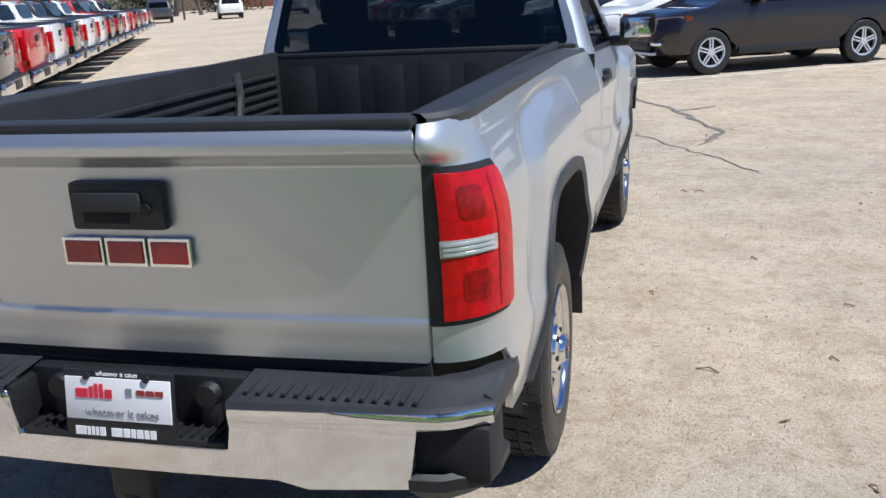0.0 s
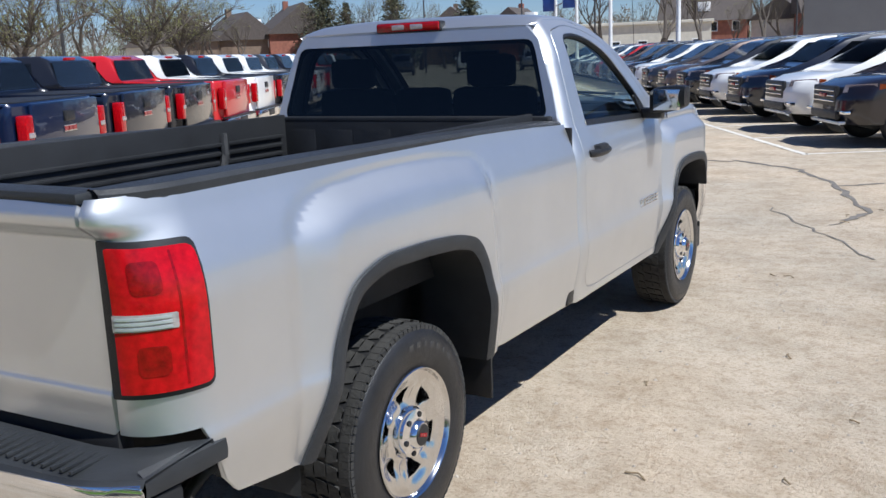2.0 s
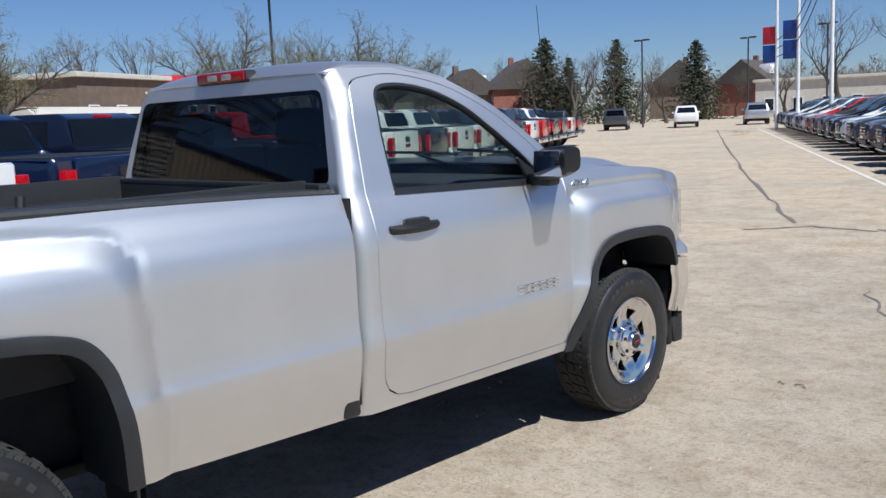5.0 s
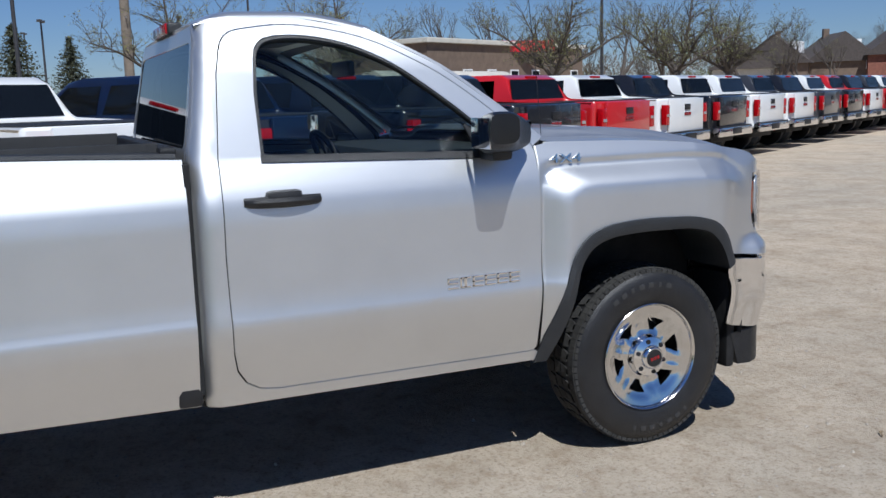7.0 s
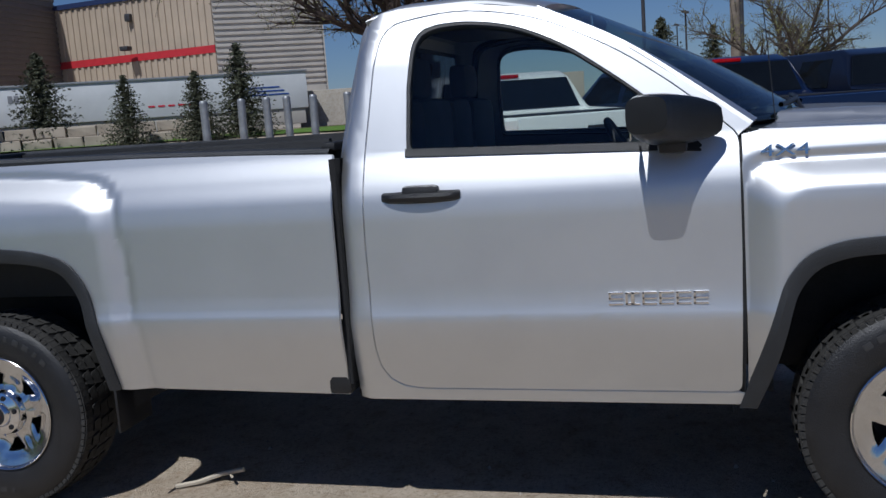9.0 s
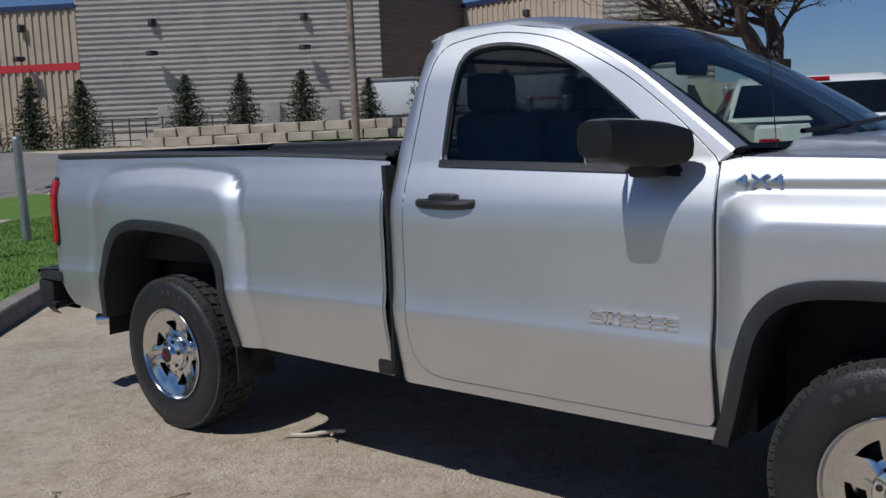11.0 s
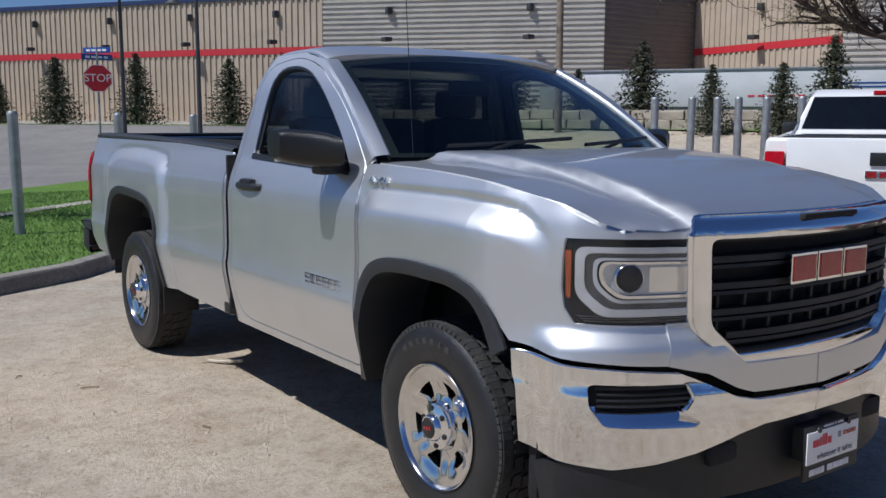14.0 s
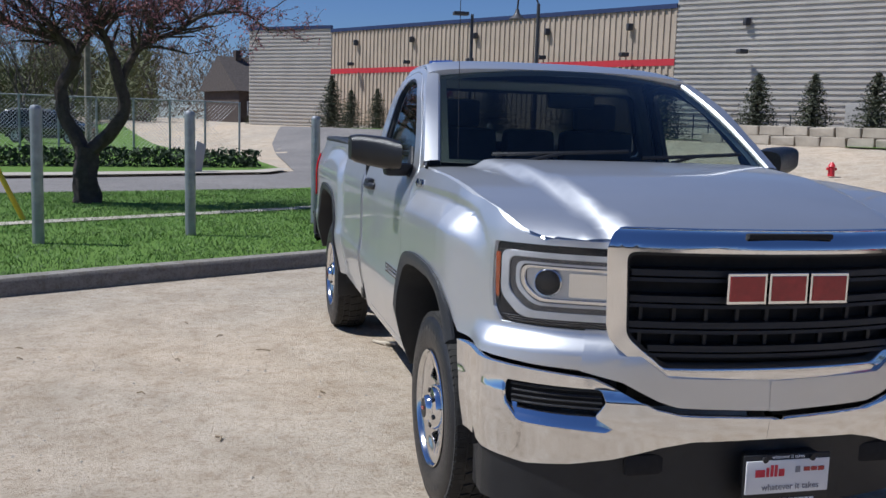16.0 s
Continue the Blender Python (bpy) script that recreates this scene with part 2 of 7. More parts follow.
def curve_at(xs, ys, x):
    """Smooth monotone curve through points."""
    if x <= xs[0]:
        return ys[0] + (ys[1] - ys[0]) / (xs[1] - xs[0]) * (x - xs[0])
    if x >= xs[-1]:
        return ys[-1] + (ys[-1] - ys[-2]) / (xs[-1] - xs[-2]) * (x - xs[-1])
    i = max(k for k in range(len(xs) - 1) if xs[k] <= x)
    h = xs[i + 1] - xs[i]
    t = (x - xs[i]) / h
    s = [(ys[k + 1] - ys[k]) / (xs[k + 1] - xs[k]) for k in range(len(xs) - 1)]

    def tan(k):
        if k == 0:
            return s[0]
        if k == len(xs) - 1:
            return s[-1]
        return 0.0 if s[k - 1] * s[k] <= 0 else 2 * s[k - 1] * s[k] / (s[k - 1] + s[k])
    return (ys[i] * (1 + 2 * t) * (1 - t) ** 2 + tan(i) * h * t * (1 - t) ** 2 + ys[i + 1] * t * t * (3 - 2 * t) + tan(i + 1) * h * t * t * (t - 1))


# ---- the silver pickup ----
ZS = [0.36, 0.46, 0.56, 0.66, 0.725, 0.765, 0.80, 0.86, 0.98, 1.10, 1.17, 1.25, 1.33, 1.42]
XS = [0.885, 0.903, 0.923, 0.943, 0.953, 0.955, 0.949, 0.944, 0.9425, 0.943, 0.937, 0.913, 0.882, 0.853]


def half_width(u, z):
    """Half the body's width: shoulder, waist crease, tuck under and the squared flares over the wheels."""
    if z > 1.33:
        x = 0.882 - (z - 1.33) * 0.28
        x -= 0.055 * max(0, (z - 1.62) / 0.2) ** 2
    else:
        x = curve_at(ZS, XS, z)
    def bulge(d, wide):
        t = min(1, max(0, d / wide))
        return 1 - (1 - t) ** 1.5
    def groove(d, deep):
        return deep * smooth01(-0.036, 0.0, d) * (1 - smooth01(0.0, 0.085, d))
    rear = front = 0.0
    if -0.85 < u < 0.95 and z < 1.40:
        d = soft_min(soft_min(0.55 * (u + 0.575 + 0.07 * (1.2 - z)), 0.625 + 0.10 * (1.2 - z) - u, 0.10), 1.318 - 0.11 * u * u - z, 0.12)
        rear = 0.026 * bulge(d, 0.085) - groove(d, 0.007)
    if 2.7 < u < 4.2 and z < 1.34:
        top = 1.232 - 0.16 * max(0, u - 3.45) ** 2 - 1.4 * max(0, u - 3.72) ** 2
        d = soft_min(soft_min(0.8 * (u - 2.850 - 0.02 * (z - 0.9)), 4.03 - u, 0.08), top - z, 0.10)
        front = (0.044 * bulge(d, 0.085) - groove(d, 0.013)) * (1 - smooth01(3.70, 3.99, u))
    return x + rear + front


def soft_min(a, b, k):
    """The lesser of two, rounded over k where they meet."""
    h = max(k - abs(a - b), 0) / k
    return min(a, b) - h * h * k * 0.25


NOSE_U = [3.62, 3.725, 3.825, 4.006, 4.174, 4.364, 4.558, 4.76, 4.96, 5.06]
NOSE_IN = [0.0, 0.012, 0.042, 0.078, 0.19, 0.36, 0.545, 0.745, 0.945, 1.045]
NOSE_Y = [3.62, 3.724, 3.822, 3.977, 4.10, 4.185, 4.245, 4.274, 4.280, 4.280]


def side(off=0.0):
    """The body side as a surface: u runs along the truck, bends round the rear corner and round the nose."""
    def f(u, z):
        x = half_width(u, z) + off
        if u < -0.93:
            th = (-0.93 - u) / 0.306 * math.pi / 2
            lip = 0.046 * smooth01(1.285, 1.33, z) * (1 - smooth01(1.345, 1.40, z) * 0.55) * smooth01(0.15, 1.2, th)
            if th > math.pi / 2:
                return (0.785 - (th - math.pi / 2) * 0.19, -1.12 - off - lip, z)
            return (0.785 + (x - 0.785) * math.cos(th), -0.93 - (0.19 + off + lip) * math.sin(th), z)
        if u > 3.62:
            # plan curve round the nose, with a shelf that stands out under the lamps
            shelf = 0.042 * smooth01(3.86, 4.02, u) * (1 - smooth01(0.80, 0.872, z))
            o = off + shelf
            e = 0.01
            di, dy = (curve_at(NOSE_U, g, u + e) - curve_at(NOSE_U, g, u - e) for g in (NOSE_IN, NOSE_Y))
            ln = math.hypot(di, dy)
            xx = x - off - curve_at(NOSE_U, NOSE_IN, u) + o * dy / ln
            return (max(0.0, xx), curve_at(NOSE_U, NOSE_Y, u) + o * di / ln, z)
        return (x, u, z)
    return f


def cab_back(z):
    return 1.505 + max(0, z - 1.33) * 0.17


def cab(off=0.0):
    def f(u, z):
        x = half_width(2.0, z) + off
        u0 = cab_back(z) + 0.07
        if u < u0:
            th = min((u0 - u) / 0.07, 1.57)
            r = 0.07 + off
            return (x - r * (1 - math.cos(th)), u0 - r * math.sin(th), z)
        return (x, u, z)
    return f


ARCH_R = [(-0.60, 0.53), (-0.535, 0.68), (-0.45, 0.90), (-0.365, 1.015), (-0.2, 1.062), (0.08, 1.055), (0.29, 1.035), (0.42, 1.0), (0.495, 0.90), (0.54, 0.70), (0.565, 0.50)]
ARCH_F = [(2.83, 0.44), (2.90, 0.64), (2.965, 0.865), (3.03, 0.945), (3.13, 0.98), (3.30, 0.992), (3.56, 0.982), (3.68, 0.95), (3.755, 0.87), (3.80, 0.765)]
DOOR = rounded([(1.615, 0.507, 0.15), (1.606, 1.0, 0.0), (1.612, 1.33, 0.0), (1.640, 1.62, 0.0), (1.672, 1.765, 0.09), (1.92, 1.800, 0.1), (2.2, 1.752, 0.2),
                (2.48, 1.610, 0.1), (2.68, 1.462, 0.1), (2.838, 1.318, 0.03), (2.838, 0.95, 0), (2.828, 0.497, 0.03)], 0.03)
WINDOW = rounded([(1.757, 1.325, 0.02), (1.758, 1.55, 0), (1.778, 1.748, 0.08), (1.95, 1.762, 0.1), (2.13, 1.730, 0.1), (2.30, 1.652, 0.1),
                  (2.48, 1.522, 0.1), (2.60, 1.425, 0.05), (2.735, 1.288, 0.03), (2.70, 1.283, 0.02)], 0.03)
DOOR_OUT = [((y - 2.22) * 1.009 + 2.22, (z - 1.15) * 1.008 + 1.15) for y, z in DOOR]


def open_middle(ob):
    """Leave out the turned-in edge where two mirrored halves meet."""
    bm = bmesh.new()
    bm.from_mesh(ob.data)
    bmesh.ops.delete(bm, geom=[f for f in bm.faces if all(abs(v.co.x) < 0.003 for v in f.verts)], context="FACES")
    bm.to_mesh(ob.data)
    bm.free()
    return ob


def wheel(name, parent, m):
    """Six-spoke chromed steel wheel with a hub cap, on an all-terrain tyre. Its outer face looks along +x."""
    root = new(name)
    root.parent, root.matrix_local = parent, m
    R, W = 0.392, 0.255
    bm = bmesh.new()
    prof = [(0.222, 0.115), (0.236, 0.122), (0.262, 0.130), (0.30, 0.1335), (0.335, 0.130), (0.362, 0.119), (0.377, 0.102), (0.383, 0.084),
            (0.384, 0.0), (0.383, -0.078), (0.377, -0.094), (0.335, -0.116), (0.26, -0.120), (0.222, -0.115)]
    lathe(bm, prof, 64)
    part("tyre", bm, RUBBER, root, "black all-terrain tyre with dusty tread")
    bm = bmesh.new()
    rnd = random.Random(5)
    for row, (x0, x1, n) in enumerate(((-0.100, -0.068, 84), (-0.062, -0.026, 76), (-0.021, 0.023, 76), (0.028, 0.068, 76), (0.073, 0.111, 84))):
        for k in range(n):
            a0 = 2 * math.pi * (k + 0.25 * (row % 2)) / n
            a1 = a0 + 2 * math.pi / n * 0.945
            sk = 0.03 * (1 if k % 2 else -1) if 0 < row < 4 else 0
            drop = 0.006 if row in (0, 4) else 0
            rows = []
            for rr in (0.380 - drop, R - 0.002 - drop):
                rows.append([bm.verts.new((x, rr * math.cos(a), rr * math.sin(a))) for x, a in ((x0, a0), (x1, a0 + sk), (x1, a1 + sk), (x0, a1))])
            bm.faces.new(rows[1])
            for i in range(4):
                j = (i + 1) % 4
                bm.faces.new((rows[0][i], rows[0][j], rows[1][j], rows[1][i]))
    for k in range(84):
        a = 2 * math.pi * (k + 0.45) / 84
        for px in (0.1125, -0.101):
            q = Matrix.Rotation(a, 4, "X")
            box(bm, (px, 0, 0.370), (0.008, 0.022, 0.018), 0, q)
    part("tread", bm, TREAD, root, "dusty tread blocks", smooth=False)
    for k in range(14):
        q = Matrix.Rotation(radians((-28 if k < 7 else 152) + k % 7 * 8.5), 4, "X")
        part("sidewall_mark", box(bmesh.new(), (0.1315, 0, 0.312), (0.003, 0.027 - 0.012 * (k % 3 == 1), 0.028), 0.001, q), SIDEWALL, root)
    bm = bmesh.new()
    lathe(bm, [(0.2, -0.11), (0.205, -0.05), (0.207, 0.06), (0.221, 0.100), (0.231, 0.122), (0.234, 0.128), (0.231, 0.131), (0.227, 0.128), (0.224, 0.120), (0.215, 0.105)], 64)
    part("rim_barrel", bm, WHEELCHROME, root)
    # face: rings of points whose columns follow the six tapering windows
    bm = bmesh.new()
    radii = [0.052, 0.078, 0.094, 0.112, 0.122, 0.136, 0.152, 0.166, 0.182, 0.188, 0.206, 0.222, 0.226]
    depth = [0.098, 0.096, 0.086, 0.080, 0.079, 0.082, 0.088, 0.094, 0.099, 0.103, 0.109, 0.114, 0.120]
    frac = [-1, -0.8, -0.6, -0.36, -0.18, 0, 0.18, 0.36, 0.6, 0.8]
    grid = []
    for r, x in zip(radii, depth):
        half = radians(6 + 9 * smooth01(0.11, 0.168, r))
        row = []
        for s in range(6):
            for fcol in frac:
                t = abs(fcol)
                a = half * t / 0.36 if t <= 0.36 else half + (radians(30) - half) * (t - 0.36) / 0.64
                ang = radians(60 * s) + math.copysign(a, fcol)
                lift = 0.007 * smooth01(0.34, 0.62, t) * (1 - smooth01(0.17, 0.20, r)) * smooth01(0.075, 0.1, r) - 0.006 * smooth01(0.7, 1.0, t) * smooth01(0.08, 0.11, r) * (1 - smooth01(0.15, 0.19, r))
                row.append(bm.verts.new((x + lift, r * math.cos(ang), r * math.sin(ang))))
        grid.append(row)
    n = len(grid[0])
    for i in range(len(radii) - 1):
        for j in range(n):
            if 3 <= i <= 6 and 3 <= j % 10 <= 6:
                continue
            k = (j + 1) % n
            bm.faces.new((grid[i][j], grid[i][k], grid[i + 1][k], grid[i + 1][j]))
    bmesh.ops.recalc_face_normals(bm, faces=bm.faces[:])
    es = [e for e in bm.edges if e.is_boundary]
    ext = bmesh.ops.extrude_edge_only(bm, edges=es)
    vs = [v for v in ext["geom"] if isinstance(v, bmesh.types.BMVert)]
    for v in vs:
        v.co.x -= 0.022
        v.co.y *= 0.99
        v.co.z *= 0.99
    part("rim", bm, WHEELCHROME, root, "chrome six-spoke wheel face")
    bm = bmesh.new()
    lathe(bm, [(0.094, 0.080), (0.092, 0.104), (0.084, 0.121), (0.064, 0.128), (0.053, 0.131), (0.047, 0.147), (0.042, 0.151), (0.0001, 0.151)], 40)
    part("hub_cap", bm, CHROME, root)
    for k in range(6):
        bm = bmesh.new()
        a = radians(60 * k + 30)
        rod(bm, (0.112, 0.068 * math.cos(a), 0.068 * math.sin(a)), (0.131, 0.068 * math.cos(a), 0.068 * math.sin(a)), 0.012, 0.010, 8)
        part("lug_nut_cover", bm, SMOKE, root)
    bm = bmesh.new()
    lathe(bm, [(0.039, 0.1505), (0.037, 0.154), (0.0001, 0.154)], 32)
    part("centre_disc", bm, BLACK, root)
    for k in (-1, 0, 1):
        part("centre_mark", box(bmesh.new(), (0.1555, k * 0.0165, 0), (0.003, 0.012, 0.014), 0.001), EMBLEM_RED, root)
    bm = bmesh.new()
    lathe(bm, [(0.0001, 0.02), (0.15, 0.02), (0.15, -0.02), (0.0001, -0.02)], 32)
    lathe(bm, [(0.19, -0.10), (0.0001, -0.10)], 32)
    part("brake_disc", bm, DARKSTEEL, root)
    return root


def emblem(name, parent, m, w, h, label):
    """Three red blocks edged in chrome, standing for the maker's mark."""
    root = new(name)
    root.parent, root.matrix_local = parent, m
    tagged(root, label)
    bw = w / 3
    for mat, nm, g, th in ((CHROME, "edge", 0.0, 0.010), (EMBLEM_RED, "block", 0.009, 0.014)):
        for k in (-1, 0, 1):
            bm = bmesh.new()
            x0 = k * bw * 1.02
            segs = [((x0, 0), (bw * 0.96, h))]
            for c, s in segs:
                box(bm, (c[0], c[1], th / 2), (s[0] - g * 2, s[1] - g * 2, th), 0.0015)
            part(nm, bm, mat, root, smooth=False)
    return root


def dealer_plate(parent, m):
    """A dealer's plate in a black holder: its names are bars, its slogan is lettered."""
    root = new("dealer_plate")
    root.parent, root.matrix_local = parent, m
    tagged(root, "white dealer plate in a black plastic holder")
    part("holder", box(bmesh.new(), (0, -0.012, 0), (0.315, 0.185, 0.012), 0.006), BLACK, root)
    part("plate", box(bmesh.new(), (0, 0.008, 0.008), (0.30, 0.110, 0.004), 0.001), WHITE, root)
    for k, (w, h) in enumerate(((0.034, 0.024), (0.010, 0.03), (0.010, 0.038), (0.010, 0.038), (0.020, 0.024))):
        part("name_bar", box(bmesh.new(), (-0.118 + sum((0.034, 0.010, 0.010, 0.010, 0.020)[:k]) + 0.005 * k + w / 2, 0.022 + h / 2 - 0.012, 0.011), (w, h, 0.002)), INKRED, root, smooth=False)
    for k in range(3):
        part("mark_bar", box(bmesh.new(), (0.068 + k * 0.026, 0.030, 0.011), (0.022, 0.014, 0.002)), EMBLEM_RED, root, smooth=False)
    part("crest", box(bmesh.new(), (0.035, 0.030, 0.011), (0.016, 0.020, 0.002)), INKGREY, root, smooth=False)
    letters("whatever it takes", 0.030, 0.0008, INKGREY, root, Matrix.Translation((0.012, -0.026, 0.0112)))
    letters("whatever it takes", 0.017, 0.0008, INKWHITE, root, Matrix.Translation((0.0, 0.073, 0.0075)))
    x = -0.128
    for w in (0.030, 0.008, 0.008, 0.008, 0.016, -0.01, 0.030, 0.018, 0.012, 0.018, 0.013, 0.016):
        if w > 0:
            part("name_bar", box(bmesh.new(), (x + w / 2, -0.078, 0.0075), (w, 0.022, 0.002)), INKWHITE, root, smooth=False)
        x += abs(w) + 0.004
    for x in (-0.085, 0.085):
        bm = bmesh.new()
        cone(bm, 0.010, 0.010, 0.012, Matrix.Translation((x, 0.066, 0.008)), 10)
        part("screw_cap", bm, BLACK, root)
    return root


def silver_truck():
    t = thing("pickup_truck", pose(0.04, 0, 0), "silver regular-cab long-bed pickup truck parked on dusty ground", "pickup truck")
    for mir in (False, True):
        s = -1 if mir else 1
        bed = [(1.488, 0.478), (1.488, 1.335)] + [(-1.0 + 2.48 * k / 8, 1.388 - 0.05 * (k / 8) ** 2) for k in range(7, -1, -1)] + [(-1.236, 1.385), (-1.236, 0.80)]
        bed += rounded([(-1.0, 0.80, 0), (-0.93, 0.60, 0.04)], 0.0)[:1] + [(-0.93, 0.63), (-0.88, 0.575)] + ARCH_R
        panel("bed_side", bed, [], side(), SILVER, t, "silver box side with squared flare", step=(0.03, 0.012), mirror=mir)
        fender = [(2.848, 0.475), (2.848, 1.318), (2.90, 1.328), (3.3, 1.318), (3.6, 1.298), (3.82, 1.265), (3.95, 1.243), (4.03, 1.213), (4.08, 1.190), (4.13, 1.168), (4.25, 1.162), (4.43, 1.160), (4.43, 1.139), (4.12, 1.142), (4.004, 1.142), (3.996, 1.060), (3.994, 0.985), (4.006, 0.925), (4.045, 0.878), (4.36, 0.872), (4.40, 0.752), (4.20, 0.762), (4.05, 0.775), (3.90, 0.790), (3.81, 0.80)]
        fender += ARCH_F[::-1][1:]
        panel("fender", fender, [], side(), SILVER, t, "silver front fender", step=(0.0313, 0.0117), mirror=mir)
        cabside = [(2.842, 0.452), (1.46, 0.462), (1.46, 1.33), (1.50, 1.60), (1.535, 1.755), (1.56, 1.80), (1.66, 1.818), (1.95, 1.822), (2.2, 1.778), (2.48, 1.638), (2.68, 1.495), (2.875, 1.345), (2.845, 1.325)]
        i0 = min(range(len(DOOR_OUT)), key=lambda k: (DOOR_OUT[k][0] - 2.84) ** 2 + (DOOR_OUT[k][1] - 1.318) ** 2)
        i1 = min(range(len(DOOR_OUT)), key=lambda k: (DOOR_OUT[k][0] - 2.83) ** 2 + (DOOR_OUT[k][1] - 0.49) ** 2)
        path = []
        k = i0
        while k != i1:
            path.append(DOOR_OUT[k])
            k = (k - 1) % len(DOOR_OUT)
        path.append((2.842, 0.483))
        panel("cab_side", cabside + [q for q in path if q[0] < 2.84 or q[1] < 0.54], [], cab(), SILVER, t, "silver cab pillar, roof rail and sill", mirror=mir)
        door = panel("door", DOOR, [WINDOW], cab(), SILVER, t, "silver door with black handle", mirror=mir)
        panel("door_gap", [((y - 2.22) * 1.02 + 2.22, (z - 1.15) * 1.02 + 1.15) for y, z in DOOR], [[((y - 2.22) * 0.97 + 2.22, (z - 1.15) * 0.97 + 1.15) for y, z in DOOR]], cab(-0.016), GAP, door, mirror=mir, rim=0)
        # window seal, glass, belt moulding
        inner = [((y - 2.1) * 0.965 + 2.1, (z - 1.5) * 0.95 + 1.5) for y, z in WINDOW]
        panel("window_seal", [((y - 2.1) * 1.005 + 2.1, (z - 1.5) * 1.01 + 1.5) for y, z in WINDOW], [inner], cab(-0.004), BLACK, door, mirror=mir, rim=0.03)
        panel("belt_moulding", [(1.755, 1.338), (2.70, 1.308), (2.70, 1.282), (1.755, 1.312)][::-1], [], cab(0.006), BLACK, door, mirror=mir, rim=0.012)
        panel("side_window", [((y - 2.1) * 0.97 + 2.1, (z - 1.5) * 0.96 + 1.5) for y, z in WINDOW], [], cab(-0.02), GLASS_CLEAR, door, "clear side window", mirror=mir, rim=0)
        panel("mirror_patch", rounded([(2.60, 1.285, 0.01), (2.545, 1.42, 0.02), (2.62, 1.365, 0.02), (2.735, 1.275, 0.02)], 0.01), [], cab(0.008), BLACK, door, mirror=mir, rim=0.015)
        # handle
        bm = bmesh.new()
        rows = []
        for k in range(15):
            u = k / 14
            y = 1.675 + 0.275 * u
            bow = 0.030 * math.sin(math.pi * min(1, max(0, u))) ** 0.5 + 0.004
            hgt = 0.017 + 0.004 * math.sin(math.pi * u)
            x = half_width(2, 1.18)
            rows.append([(s * (x + bow - 0.012), y, 1.178 - hgt), (s * (x + bow), y, 1.178 - hgt * 0.6), (s * (x + bow + 0.004), y, 1.178), (s * (x + bow), y, 1.178 + hgt * 0.6), (s * (x + bow - 0.012), y, 1.178 + hgt)])
        loft(bm, rows, True)
        box(bm, (s * (half_width(2, 1.18) + 0.006), 1.815, 1.192), (0.05, 0.13, 0.05), 0.02)
        hd = part("door_handle", bm, BLACK, door, "black plastic handle")
        panel("handle_cup", rounded([(1.71, 1.175, 0.01), (1.92, 1.175, 0.01), (1.89, 1.135, 0.03), (1.75, 1.135, 0.03)], 0.02), [], cab(0.002), SILVER, door, mirror=mir, rim=0)
        # six-block name plate and 4X4 badge
        for k in range(6):
            bm = bmesh.new()
            y = 2.445 + k * 0.053
            x = half_width(2, 0.82) + 0.004
            for dz, ln in ((0.018, 0.046), (0.0, 0.046), (-0.018, 0.046)):
                if k == 1 and dz == 0:
                    box(bm, (s * x, y, 0.818), (0.006, 0.012, 0.042), 0.001)
                    continue
                box(bm, (s * x, y, 0.818 + dz), (0.006, ln, 0.0075), 0.001)
            box(bm, (s * x, y - 0.019, 0.818 + (0.009 if k == 0 else 0)), (0.006, 0.008, 0.022 if k == 0 else 0.042), 0.001)
            part("name_badge", bm, CHROME, door, "chrome block of the name badge", smooth=False)
        th = half_width(2.97, 1.262)
        lean = math.atan2(half_width(2.97, 1.28) - half_width(2.97, 1.245), 0.035)
        mt = Matrix.Translation((s * (th + 0.003), 2.972, 1.262)) @ Matrix.Rotation(radians(90 * s), 4, "Z") @ Matrix.Rotation(radians(90) + lean, 4, "X")
        letters("4X4", 0.075, 0.004, WHEELCHROME, t, mt @ Matrix.Diagonal((1.15, 0.68, 1, 1)), "chrome 4X4 badge", "badge")
        # black lips round the wheel openings
        for arch, nm in ((ARCH_R, "rear"), (ARCH_F, "front")):
            bm = bmesh.new()
            pts = rounded([(arch[0][0], arch[0][1], 0)] + [(a, b, 0.1) for a, b in arch[1:-1]] + [(arch[-1][0], arch[-1][1], 0)], 0.1, 5)
            k0 = min(range(len(pts)), key=lambda k: (pts[k][0] - arch[0][0]) ** 2 + (pts[k][1] - arch[0][1]) ** 2)
            rows = []
            cy = sum(p[0] for p in arch) / len(arch)
            for k, (y, z) in enumerate(pts):
                d = Vector((y - cy, z - 0.45)).normalized()
                w = 0.042
                fx = side()
                o, m1, i1_ = fx(y + d.x * 0.012, z + d.y * 0.012), fx(y - d.x * 0.008, z - d.y * 0.008), fx(y - d.x * w, z - d.y * w)
                rows.append([(s * (o[0] + 0.001), o[1], o[2]), (s * (o[0] + 0.012), o[1], o[2]), (s * (m1[0] + 0.016), m1[1], m1[2]), (s * (i1_[0] + 0.006), i1_[1], i1_[2]), (s * (i1_[0] - 0.05), i1_[1], i1_[2]), (s * (i1_[0] - 0.30), i1_[1], i1_[2])])
            loft(bm, rows)
            part("wheel_arch_lip", bm, TRIM, t, "dark grey plastic wheel arch lip")
        # tail lamp
        lamp = panel("tail_lamp", rounded([(-0.945, 0.90, 0.03), (-0.945, 1.275, 0.03), (-1.238, 1.285, 0.005), (-1.238, 0.895, 0.005)][::-1], 0.02), [], side(0.006), BLACK, t, "red tail lamp in a black surround", step=(0.02, 0.04), rim=0.02, mirror=mir)
